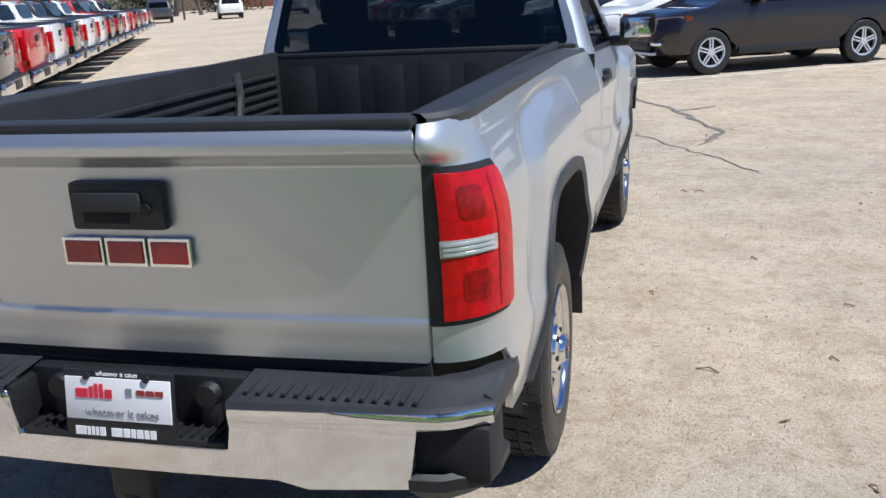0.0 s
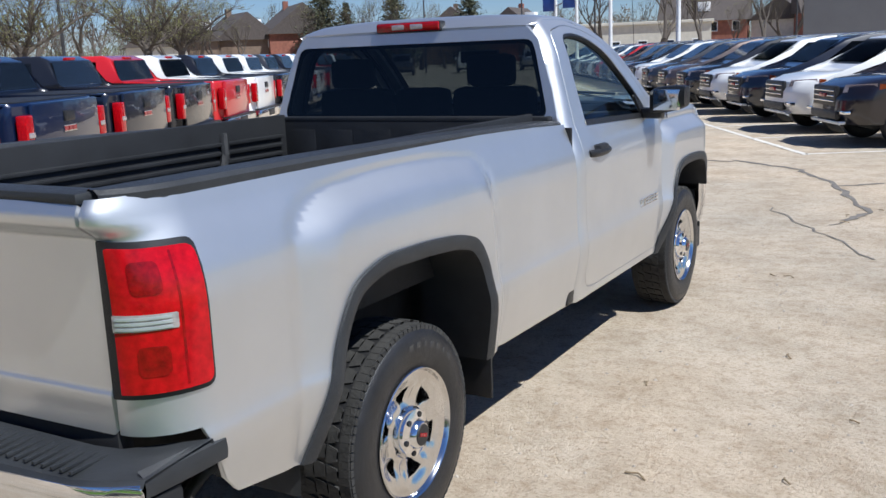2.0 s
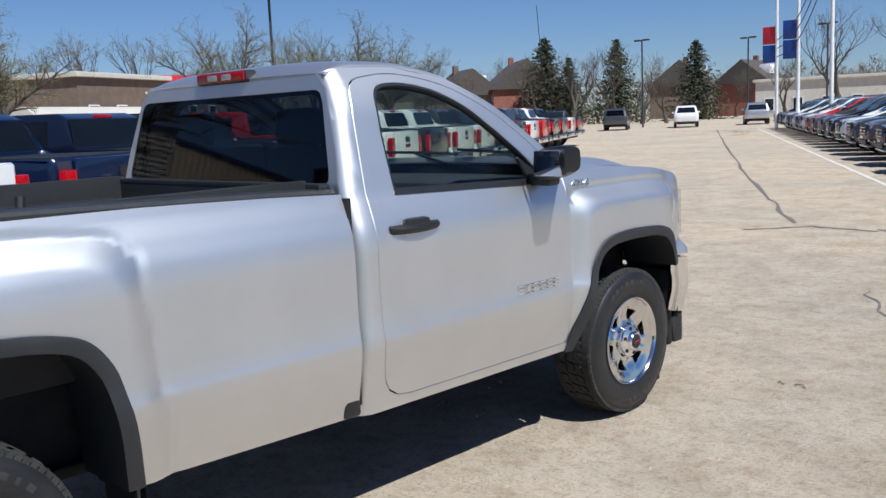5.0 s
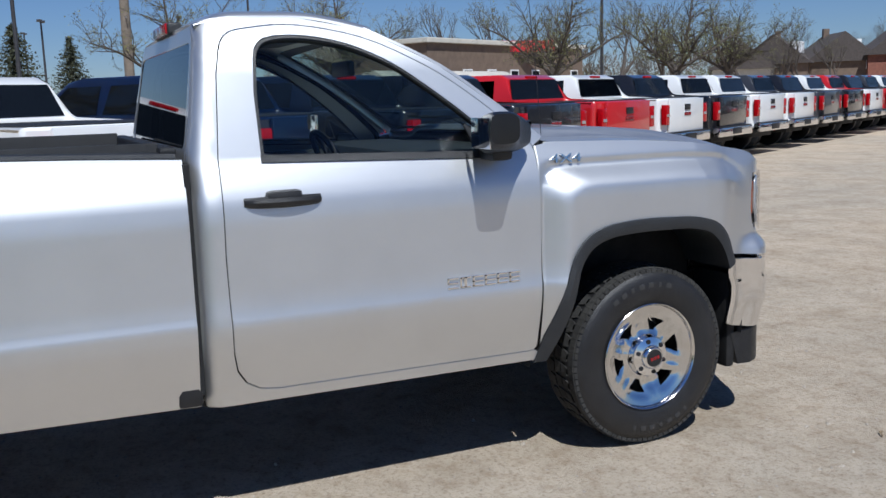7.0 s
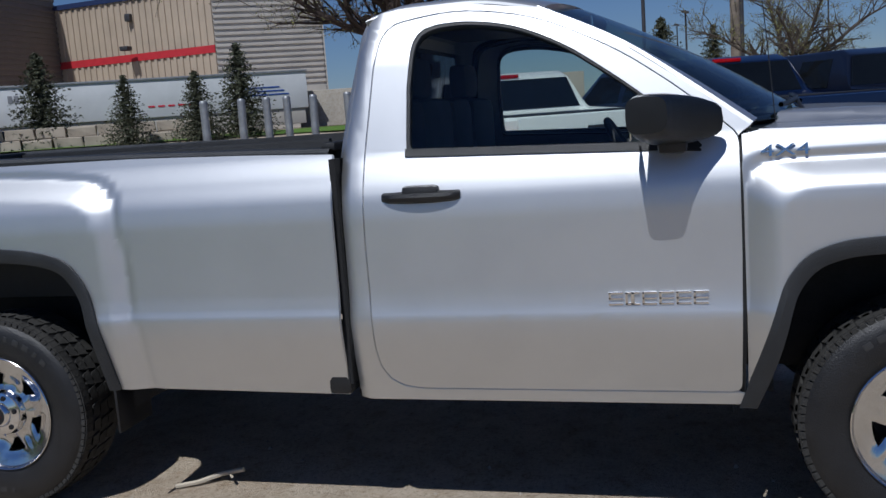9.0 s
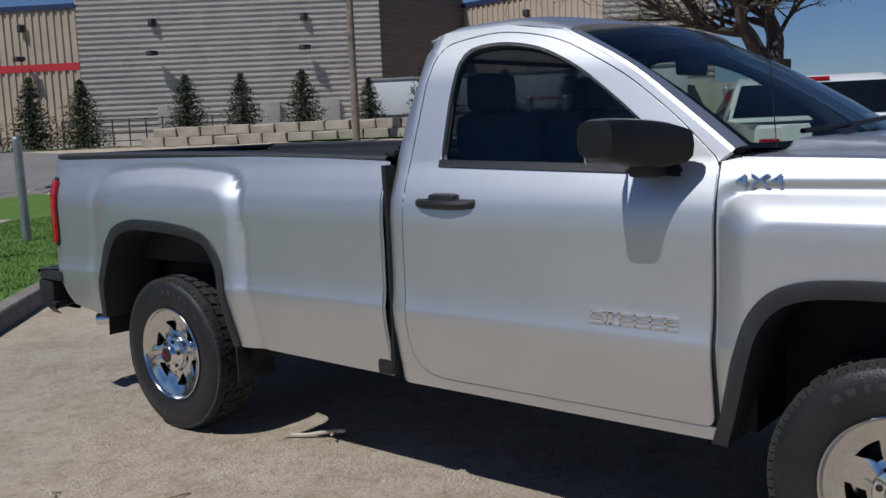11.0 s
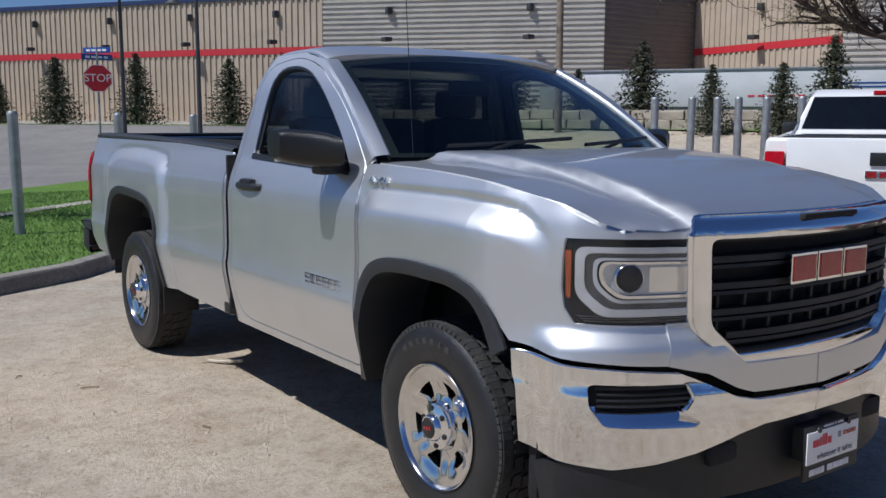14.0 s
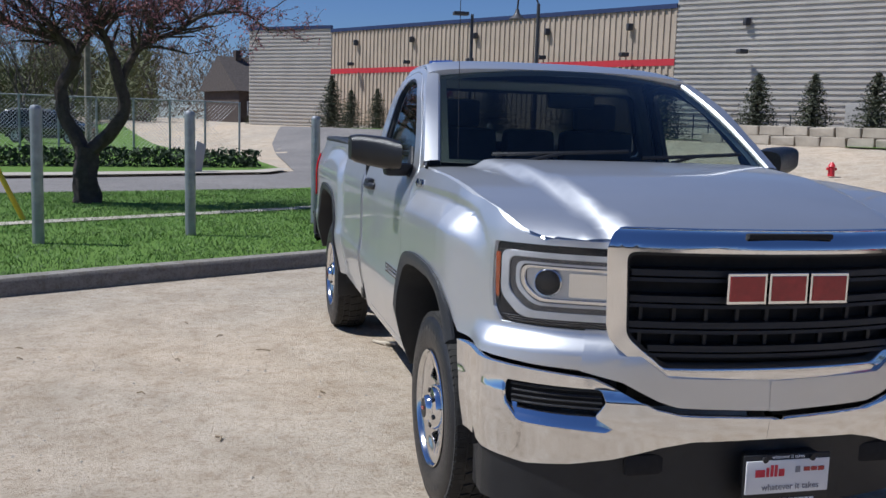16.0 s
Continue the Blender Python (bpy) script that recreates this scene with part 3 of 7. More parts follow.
        panel("red_lens", rounded([(-0.958, 0.915, 0.025), (-0.958, 1.262, 0.03), (-1.196, 1.268, 0.005), (-1.196, 0.912, 0.005)][::-1], 0.02), [], side(0.017), REDLENS, lamp, "glossy red lens", step=(0.02, 0.04), rim=0.014, mirror=mir)
        panel("reverse_lens", rounded([(-1.035, 1.070, 0.004), (-1.035, 1.108, 0.004), (-1.198, 1.110, 0.004), (-1.198, 1.068, 0.004)][::-1], 0.004), [], side(0.0195), CLEARLENS, lamp, "clear reversing lens", step=(0.02, 0.04), rim=0.006, mirror=mir)
        for z0, z1 in ((1.155, 1.235), (0.955, 1.03)):
            panel("bulb_pocket", rounded([(-1.06, z0, 0.02), (-1.06, z1, 0.02), (-1.14, z1, 0.02), (-1.14, z0, 0.02)][::-1], 0.02), [], side(0.0185), REDDARK, lamp, step=(0.02, 0.04), rim=0.003, mirror=mir)
        panel("lens_divider", [(-1.022, 0.925), (-1.022, 1.255), (-1.028, 1.255), (-1.028, 0.925)][::-1], [], side(0.0185), REDDARK, lamp, step=(0.02, 0.04), rim=0.003, mirror=mir)
        for k in range(3):
            panel("lens_facet", [(-1.05, 1.073 + 0.012 * k), (-1.05, 1.080 + 0.012 * k), (-1.19, 1.080 + 0.012 * k), (-1.19, 1.073 + 0.012 * k)][::-1], [], side(0.022), LAMPGREY, lamp, step=(0.02, 0.04), rim=0.003, mirror=mir)
        # headlamp
        outline = rounded([(4.000, 1.142, 0.03), (4.43, 1.139, 0.01), (4.43, 0.876, 0.01), (4.046, 0.879, 0.03), (4.004, 0.925, 0.03), (3.994, 0.995, 0.0)], 0.02)
        hl = panel("headlamp", outline, [], side(-0.012), SMOKE, t, "headlamp with chrome light guide and amber marker", step=(0.03, 0.04), rim=0.03, mirror=mir)
        panel("amber_marker", rounded([(4.006, 1.105, 0.008), (4.030, 1.105, 0.008), (4.028, 0.955, 0.008), (4.012, 0.96, 0.008)], 0.006), [], side(-0.004), AMBER, hl, step=(0.03, 0.04), rim=0.004, mirror=mir)
        # stepped rings, each a light guide or reflector edge, from outside inwards
        rings = (("light_guide", 0.0, 0.028, 0.004, LAMPGREY), ("dark_step", 0.028, 0.024, -0.004, LAMPDARK), ("inner_step", 0.052, 0.012, 0.0, LAMPGREY), ("reflector_edge", 0.070, 0.012, 0.004, CHROME))
        for nm, inset, wide, dep, mt in rings:
            def ring(g):
                return rounded([(4.044 + g, 1.118 - g * 0.62, 0.03), (4.412, 1.114 - g * 0.62, 0.002), (4.412, 0.903 + g * 0.80, 0.002), (4.118 + g * 0.72, 0.903 + g * 0.80, 0.03), (4.044 + g, 0.972 + g * 0.5, 0.03)], 0.02)
            hole = [(min(p[0], 4.407), p[1]) for p in ring(inset + wide)]
            panel(nm, ring(inset), [hole], side(dep), mt, hl, step=(0.03, 0.03), rim=0.010, mirror=mir)
        for k in range(3):
            z0 = 0.886 + k * 0.0075
            panel("lower_rib", [(4.075 - k * 0.012, z0), (4.41, z0), (4.41, z0 + 0.0035), (4.073 - k * 0.012, z0 + 0.0035)], [], side(-0.004), LAMPDARK, hl, step=(0.04, 0.03), rim=0.004, mirror=mir)
        panel("lamp_bowl", rounded([(4.128, 1.064, 0.01), (4.405, 1.062, 0.002), (4.405, 0.969, 0.002), (4.178, 0.969, 0.02), (4.128, 1.012, 0.02)], 0.01), [], side(-0.010), LAMPGREY, hl, step=(0.03, 0.03), rim=0.004, mirror=mir)
        panel("side_reflector", rounded([(4.272, 1.055, 0.004), (4.395, 1.054, 0.004), (4.395, 0.978, 0.004), (4.272, 0.978, 0.004)], 0.004), [], side(-0.004), CHROME, hl, step=(0.03, 0.03), rim=0.006, mirror=mir)
        c = side(-0.008)(4.205, 1.022)
        nv = (Vector(side(0)(4.21, 1.022)) - Vector(side(0)(4.20, 1.022))).cross(Vector((0, 0, 1))).normalized()
        q = Matrix.Translation((s * c[0], c[1], c[2])) @ Vector((s * nv.x, nv.y, 0)).to_track_quat("X", "Z").to_matrix().to_4x4()
        bm = bmesh.new()
        lathe(bm, [(0.046, 0.0), (0.045, 0.010), (0.041, 0.014), (0.036, 0.006)], 28)
        bmesh.ops.transform(bm, matrix=q, verts=bm.verts)
        part("projector_ring", bm, CHROME, hl)
        bm = bmesh.new()
        lathe(bm, [(0.037, 0.004), (0.032, 0.010), (0.02, 0.014), (0.0001, 0.015)], 28)
        bmesh.ops.transform(bm, matrix=q, verts=bm.verts)
        part("projector_lens", bm, SMOKE, hl)
        panel("lamp_cover", outline, [], side(0.014), LAMPGLASS, hl, "clear lamp cover", step=(0.03, 0.04), rim=0, mirror=mir)
        # door mirror
        mr = new("door_mirror")
        mr.parent = t
        tagged(mr, "black door mirror")
        bm = bmesh.new()
        rows = []
        for k in range(9):
            v = k / 8
            x = 0.955 + 0.205 * v
            hz = (0.078 - 0.012 * v) * (1 - 0.18 * abs(2 * v - 1) ** 4)
            dy = 0.088 * (1 - 0.25 * v)
            yc, zc = 2.625 - 0.06 * v, 1.372 + 0.028 * v
            rows.append([(s * x, yc + dy * math.copysign(abs(math.cos(a)) ** 0.6, math.cos(a)) * (1.0 + 0.9 * (1 - v) ** 1.5 if math.cos(a) > 0 else 0.8), zc + hz * math.copysign(abs(math.sin(a)) ** 0.55, math.sin(a))) for a in [2 * math.pi * j / 20 for j in range(20)]])
        cap = [(s * 0.955, 2.625, 1.372)] * 20
        end = [(s * 1.166, 2.565, 1.40)] * 20
        loft(bm, [cap] + rows + [end], True)
        bmesh.ops.remove_doubles(bm, verts=bm.verts[:], dist=1e-4)
        bmesh.ops.recalc_face_normals(bm, faces=bm.faces[:])
        part("housing", bm, MIRRORCASE, mr)
        part("arm", box(bmesh.new(), (s * 0.94, 2.64, 1.305), (0.14, 0.09, 0.06), 0.02), BLACK, mr)
        bm = bmesh.new()
        box(bm, (s * 1.06, 2.523, 1.384), (0.15, 0.006, 0.112), 0.003, )
        part("mirror_glass", bm, CHROME, mr)
        # mud flap liner and inner wheel house
        for y0, y1, z1, yc in ((-0.60, 0.60, 1.10, 0.0), (2.80, 3.90, 1.06, 3.378)):
            bm = bmesh.new()
            arc = [(y0, 0.42)] + [(yc + (y1 - y0) * 0.5 * math.cos(a) * -1.0, 0.42 + (z1 - 0.42) * math.sin(a) ** 0.6) for a in [math.pi * k / 14 for k in range(1, 14)]] + [(y1, 0.42)]
            loft(bm, [[(s * 0.90, y, z) for y, z in arc], [(s * 0.56, y, z) for y, z in arc]])
            part("wheel_house", bm, TRIM, t)
        part("mud_flap", box(bmesh.new(), (s * 0.84, 0.52 + 0.03, 0.44), (0.22, 0.012, 0.22), 0.004, ), BLACK, t)
        part("rocker", box(bmesh.new(), (s * 0.80, 2.17, 0.475), (0.12, 1.34, 0.05), 0.02), DARKSTEEL, t)
        bm = bmesh.new()
        box(bm, (s * 0.86, 1.455, 0.53), (0.12, 0.085, 0.10), 0.015)
        part("body_mount_cover", bm, BLACK, t)
        bm = bmesh.new()
        box(bm, (s * 0.885, 1.495, 0.92), (0.06, 0.02, 0.80))
        part("bed_gap", bm, GAP, t, smooth=False)
        # bed rail cap
        bm = bmesh.new()
        rows = []
        for y in [-1.118, -1.10, -1.07, -1.03, -0.98, -0.93] + [-0.75 + 2.22 * k / 12 for k in range(13)]:
            z = 1.392 - 0.05 * max(0, (y + 1.0) / 2.48) ** 2
            xo = half_width(y, 1.385) + 0.004
            if y < -0.93:
                xo = 0.787 + (xo - 0.787) * math.sqrt(max(0.0, 1 - ((-0.93 - y) / 0.19) ** 2))
            rows.append([(s * xo, y, z - 0.022), (s * (xo + 0.002), y, z), (s * (xo - 0.012), y, z + 0.012), (s * 0.77, y, z + 0.014), (s * 0.752, y, z), (s * 0.750, y, z - 0.06)])
        loft(bm, rows)
        bmesh.ops.recalc_face_normals(bm, faces=bm.faces[:])
        part("bed_rail_cap", bm, TRIM, t, "dark plastic bed rail cap")
        # inner bed wall with ribs and the wheel box
        bm = bmesh.new()
        box(bm, (s * 0.735, 0.18, 1.11), (0.03, 2.5, 0.56), 0.005)
        part("bed_inner_side", bm, LINER, t, "black bed liner side")
        for k in range(9):
            part("liner_rib", box(bmesh.new(), (s * 0.715, 0.18, 0.92 + k * 0.045), (0.02, 2.4, 0.018), 0.004), LINER, t)
        for y in (0.84,):
            bm = bmesh.new()
            pipe(bm, [(s * 0.70, y, 0.90), (s * 0.69, y + 0.02, 1.10), (s * 0.70, y + 0.08, 1.22), (s * 0.72, y + 0.10, 1.33)], 0.024, 8)
            part("liner_post", bm, LINER, t)
        part("wheel_box", box(bmesh.new(), (s * 0.62, 0.0, 0.95), (0.20, 0.95, 0.24), 0.06), LINER, t)
        for y0, y1, z1 in ((-0.62, 0.62, 1.10), (2.86, 3.86, 1.10)):
            part("inner_wing", box(bmesh.new(), (s * 0.69, (y0 + y1) / 2, z1), (0.28, y1 - y0, 0.03)), DARKSTEEL, t)
            part("inner_wing", box(bmesh.new(), (s * 0.55, (y0 + y1) / 2, 0.80), (0.03, y1 - y0, 0.62)), DARKSTEEL, t)
    # wheels
    for y in (0.0, 3.378):
        turn = 12 if y else -20
        wheel("wheel", t, Matrix.Translation((0.805, y, 0.392)) @ Matrix.Rotation(radians(turn), 4, "X"))
        wheel("wheel", t, Matrix.Translation((-0.805, y, 0.392)) @ Matrix.Rotation(radians(180), 4, "Z"))
    # bed floor, bulkhead
    bm = bmesh.new()
    box(bm, (0, 0.18, 0.845), (1.48, 2.5, 0.03))
    for k in range(15):
        box(bm, (-0.66 + k * 0.0943, 0.18, 0.866), (0.05, 2.44, 0.014), 0.004)
    part("bed_floor", bm, LINER, t, "ribbed black bed liner floor")
    bm = bmesh.new()
    box(bm, (0, 1.445, 1.10), (1.50, 0.04, 0.52), 0.01)
    bulk = part("bed_bulkhead", bm, LINER, t)
    part("bulkhead_cap", box(bmesh.new(), (0, 1.452, 1.362), (1.66, 0.055, 0.03), 0.01), LINER, bulk)
    for k in range(6):
        part("bulkhead_rib", box(bmesh.new(), (-0.6 + k * 0.24, 1.427, 1.1), (0.16, 0.006, 0.42), 0.002), LINER, bulk)
    # roof
    bm = bmesh.new()
    rows = []
    for k in range(17):
        y = 1.588 + (2.235 - 1.588) * k / 16
        zt = curve_at([1.56, 1.66, 1.95, 2.2, 2.3], [1.802, 1.818, 1.822, 1.778, 1.735], y)
        xb = half_width(2, zt)
        crown = 0.050 * smooth01(-2, 4, k)
        zt -= 0.012 * (1 - smooth01(0, 3, k))
        row = []
        for j in range(33):
            a = math.pi * j / 32
            cx = math.copysign(abs(math.cos(a)) ** 0.75, math.cos(a))
            row.append((xb * cx, y + 0.075 * (1 - cx * cx) * max(0, (k - 6) / 10), zt + crown * math.sin(a) ** 0.7 - 0.004))
        rows.append(row)
    loft(bm, rows)
    bmesh.ops.recalc_face_normals(bm, faces=bm.faces[:])
    bmesh.ops.solidify(bm, geom=bm.faces[:], thickness=0.03)
    part("roof", bm, SILVER, t, "silver cab roof")
    # cab back with its window
    bw = [(-0.845, 1.32), (0.845, 1.32), (0.80, 1.50), (0.715, 1.735), (0.66, 1.79), (-0.66, 1.79), (-0.715, 1.735), (-0.80, 1.50)]
    rw = rounded([(-0.79, 1.365), (0.79, 1.365), (0.695, 1.735), (-0.695, 1.735)], 0.05)
    panel("cab_back", bw, [rw], lambda x, z: (x, cab_back(z), z), SILVER, t, "silver cab back", step=(0.08, 0.05), rim=0.03)
    panel("rear_window", [(x * 1.0, z) for x, z in rw], [], lambda x, z: (x, cab_back(z) + 0.004, z), GLASS_TINT, t, "dark tinted rear window", step=(0.3, 0.1), rim=0)
    inner = [(x * 0.965, (z - 1.55) * 0.90 + 1.55) for x, z in rw]
    panel("rear_window_band", rw, [inner], lambda x, z: (x, cab_back(z) + 0.007, z), BLACK, t, step=(0.2, 0.1), rim=0)
    lamp = part("high_brake_lamp", box(bmesh.new(), (0, 1.600, 1.818), (0.385, 0.06, 0.052), 0.012), BLACK, t, "red high-mounted brake lamp with clear cargo lights")
    part("red_lens", box(bmesh.new(), (0, 1.578, 1.819), (0.37, 0.028, 0.044), 0.008), REDLENS, lamp)
    for x in (-0.055, 0.055):
        part("cargo_lens", box(bmesh.new(), (x, 1.575, 1.819), (0.075, 0.026, 0.028), 0.006), CLEARLENS, lamp)
    # windshield with its frame, A pillars
    def shield(u, v):
        w = -(0.665 + (0.805 - 0.665) * (1 - v))
        bow = (1 - u * u)
        y = 2.245 + (2.895 - 2.245) * (1 - v) + bow * (0.075 + 0.17 * (1 - v))
        z = 1.355 + (1.765 - 1.355) * v + 0.025 * math.sin(math.pi * v) + bow * 0.045 * v
        return (w * u, y, z)
    sq = [(-1, 0), (1, 0), (1, 1), (-1, 1)]
    panel("windshield", sq, [], shield, GLASS_SHIELD, t, "tinted windshield", step=(0.1, 0.1), rim=0)
    panel("windshield_band", sq, [[(-0.955, 0.03), (0.955, 0.03), (0.955, 0.93), (-0.955, 0.93)]], lambda u, v: tuple(Vector(shield(u, v)) - Vector((0, 0.003, 0.003))), BLACK, t, step=(0.1, 0.1), rim=0)
    for s in (1, -1):
        bm = bmesh.new()
        rows = []
        for k in range(13):
            v = 1 - k / 12
            g = Vector(shield(-1.0, v))
            yy = 2.20 + (2.875 - 2.20) * (k / 12)
            zz = curve_at([2.2, 2.48, 2.68, 2.875], [1.778, 1.638, 1.495, 1.345], yy)
            o = Vector((half_width(2, zz) - 0.0, yy, zz))
            mid = (o + g) / 2 + Vector((0.006, 0.008, 0.010))
            rows.append([(s * p.x, p.y, p.z) for p in (o - Vector((0.03, 0, 0.03)), o, o * 0.7 + mid * 0.3 + Vector((0.004, 0.003, 0.006)), mid, g * 0.75 + mid * 0.25 + Vector((0, 0.006, 0.006)), g + Vector((0, 0.002, 0.002)), g - Vector((0.01, 0.02, 0.03)))])
        loft(bm, rows)
        bmesh.ops.recalc_face_normals(bm, faces=bm.faces[:])
        part("windshield_pillar", bm, SILVER, t, "silver windshield pillar")
    # hood
    def hood(x, y):
        ax = abs(x)
        z = curve_at([2.9, 3.2, 3.6, 3.9, 4.1, 4.24], [1.392, 1.388, 1.360, 1.310, 1.258, 1.222], y)
        foot = 0.690 - 0.095 * (y - 3.0)
        dome = smooth01(foot, foot - 0.085, ax)
        edge = curve_at([2.9, 3.6, 3.88, 3.98, 4.055, 4.112, 4.155, 4.185, 4.3], [0.858, 0.872, 0.856, 0.836, 0.80, 0.745, 0.66, 0.59, 0.585], y)
        rim_z = curve_at([2.9, 3.3, 3.6, 3.82, 3.95, 4.06, 4.10, 4.19], [1.330, 1.318, 1.298, 1.265, 1.242, 1.192, 1.172, 1.170], y)
        z -= 0.055
        if ax > foot:
            z += (rim_z - z) * min(1.3, (ax - foot) / max(0.05, edge - foot)) ** 1.7
        return (x, y, z + 0.046 * dome - 0.010 * (ax / 0.8) ** 2 * dome - 0.014 * smooth01(4.12, 4.23, y))
    hb = [(0.858, 2.90), (0.865, 3.3), (0.872, 3.6), (0.868, 3.75), (0.856, 3.88), (0.836, 3.98), (0.80, 4.055), (0.745, 4.112), (0.66, 4.155), (0.585, 4.185), (0.5, 4.212), (0.25, 4.247)]
    outline = hb + [(0, 4.258)] + [(-x, y) for x, y in hb[::-1]] + [(-0.5, 3.02), (0, 3.10), (0.5, 3.02)]
    panel("hood", outline, [], hood, SILVER, t, "silver hood with raised centre", step=(0.04, 0.06), rim=0.03)
    bm = bmesh.new()
    loft(bm, [[(x, 2.86 + 0.22 * (1 - (x / 0.85) ** 2), 1.338) for x in (-0.85, -0.6, -0.3, 0, 0.3, 0.6, 0.85)], [(x, 2.97 + 0.22 * (1 - (x / 0.85) ** 2), 1.325) for x in (-0.85, -0.6, -0.3, 0, 0.3, 0.6, 0.85)]])
    bmesh.ops.solidify(bm, geom=bm.faces[:], thickness=0.02)
    part("cowl", bm, BLACK, t, "black cowl grille")
    for x0 in (0.62, -0.05):
        bm = bmesh.new()
        pts = [Vector(shield(-max(-0.98, (x0 - 0.62 * k / 8) / 0.83), 0.045 + 0.05 * k / 8)) + Vector((0, 0.02, 0.018)) for k in range(9)]
        loft(bm, [[tuple(p + Vector((0, math.cos(a), math.sin(a))) * 0.009) for a in [math.pi * j / 3 for j in range(6)]] for p in pts], True)
        blade = part("wiper", bm, BLACK, t)
        bm = bmesh.new()
        rod(bm, (x0 - 0.04, 2.98 + 0.1, 1.345), pts[4], 0.008)
        part("wiper_arm", bm, BLACK, blade)
    bm = bmesh.new()
    pipe(bm, [(0.74, 2.96, 1.35), (0.74, 2.94, 1.6), (0.735, 2.89, 2.12)], 0.0016, 6)
    part("aerial", bm, BLACK, t)
    # tailgate
    def gate(x, z):
        y = -1.120 - 0.004 * smooth01(0.84, 0.90, z)
        y -= 0.050 * smooth01(1.285, 1.33, z) * (1 - smooth01(1.345, 1.40, z) * 0.55)
        y -= 0.007 * (1 - smooth01(0.905, 0.918, z)) - 0.002
        y -= 0.014 * (1 - (x / 0.8) ** 2)
        return (x, y, z)
    gp = rounded([(-0.778, 0.80, 0.01), (0.778, 0.80, 0.01), (0.782, 1.30, 0.0), (0.778, 1.378, 0.015), (-0.778, 1.378, 0.015), (-0.782, 1.30, 0)], 0.01)
    tg = panel("tailgate", gp, [], gate, SILVER, t, "silver tailgate with black handle", step=(0.06, 0.012), rim=0.05)
    part("gate_inner", box(bmesh.new(), (0, -1.075, 1.09), (1.5, 0.04, 0.54), 0.01), LINER, tg)
    bm = bmesh.new()
    box(bm, (0, -1.115, 1.388), (1.555, 0.095, 0.028), 0.011)
    part("gate_top_cap", bm, TRIM, tg, "dark plastic tailgate cap")
    part("gate_sill", box(bmesh.new(), (0, -1.10, 0.765), (1.56, 0.05, 0.09), 0.01), GAP, t)
    part("gate_gap", box(bmesh.new(), (0, -1.06, 1.07), (1.575, 0.03, 0.57)), GAP, t, smooth=False)
    hb_ = part("gate_handle", box(bmesh.new(), (0, -1.150, 1.195), (0.265, 0.035, 0.125), 0.014), BLACK, tg, "black tailgate handle with lock")
    part("pull", box(bmesh.new(), (-0.02, -1.172, 1.207), (0.19, 0.018, 0.05), 0.008), TRIM, hb_)
    part("recess", box(bmesh.new(), (-0.03, -1.1675, 1.168), (0.13, 0.006, 0.03), 0.004), GAP, hb_)
    bm = bmesh.new()
    rod(bm, (0.085, -1.165, 1.19), (0.085, -1.176, 1.19), 0.014, 0.014, 16)
    part("lock", bm, DARKSTEEL, hb_)
    emblem("emblem", tg, Matrix.Translation((0, -1.142, 1.073)) @ Matrix.Rotation(radians(90), 4, "X"), 0.365, 0.075, "red block emblem edged in chrome")
    bm = bmesh.new()
    for k in range(3):
        box(bm, (-0.54 + k * 0.045, -1.142, 0.915), (0.034, 0.006, 0.03), 0.001)
    part("engine_badge", bm, CHROME, tg, smooth=False)
    # rear bumper
    rb = new("rear_bumper")
    rb.parent = t
    tagged(rb, "chrome step bumper with black treads")

    def rbm(x, z):
        ax = abs(x)
        y = -1.30 + 0.03 * (ax / 0.8) ** 2 + 0.42 * max(0, (ax - 0.80)) ** 1.5 * 2.2
        y -= 0.018 * smooth01(0.68, 0.72, z) * (1 - smooth01(0.74, 0.765, z))
        return (x, y, z)
    right = [(0.32, 0.735), (0.30, 0.615), (-0.30, 0.615), (-0.32, 0.735)]
    face = [(-0.95, 0.745), (-0.95, 0.70), (-0.775, 0.695), (-0.75, 0.54), (-0.5, 0.525), (-0.42, 0.545), (0.42, 0.545), (0.5, 0.525), (0.75, 0.54), (0.775, 0.695), (0.95, 0.70), (0.95, 0.745)]
    panel("chrome_face", face + right, [], rbm, CHROME, rb, "polished chrome face", step=(0.05, 0.02), rim=0.03)
    for s in (1, -1):
        bm = bmesh.new()
        rows = []
        for k in range(9):
            x = 0.315 + 0.64 * k / 8
            yb = rbm(x, 0.745)[1]
            yf = -1.14 if x < 0.78 else -1.14 + (x - 0.78) * 0.9
            rows.append([(s * x, yb + 0.002, 0.735), (s * x, yb + 0.012, 0.752), (s * x, yf, 0.768), (s * x, yf, 0.70)])
        loft(bm, rows)
        for k in range(14):
            x = 0.35 + k * 0.033
            box(bm, (s * x, -1.215, 0.762), (0.010, 0.11, 0.010), 0.002)
        bmesh.ops.recalc_face_normals(bm, faces=bm.faces[:])
        part("step_tread", bm, TRIM, rb, "ribbed dark plastic step")
    for s in (1, -1):
        bm = bmesh.new()
        box(bm, (s * 0.85, -1.16, 0.62), (0.19, 0.16, 0.15), 0.02)
        part("corner_pocket", bm, GAP, rb)
        bm = bmesh.new()
        rows = []
        for zz, g in ((0.50, 0.03), (0.535, 0.0), (0.565, 0.0), (0.575, 0.015)):
            rows.append([(s * x, y, zz) for x, y in [(0.75 + g, -1.10), (0.75 + g, -1.275 + g), (0.83, -1.268 + g), (0.91 - g, -1.225 + g), (0.945 - g, -1.15), (0.95 - g, -1.05)]])
        loft(bm, rows)
        box(bm, (s * 0.85, -1.15, 0.555), (0.17, 0.17, 0.03), 0.01)
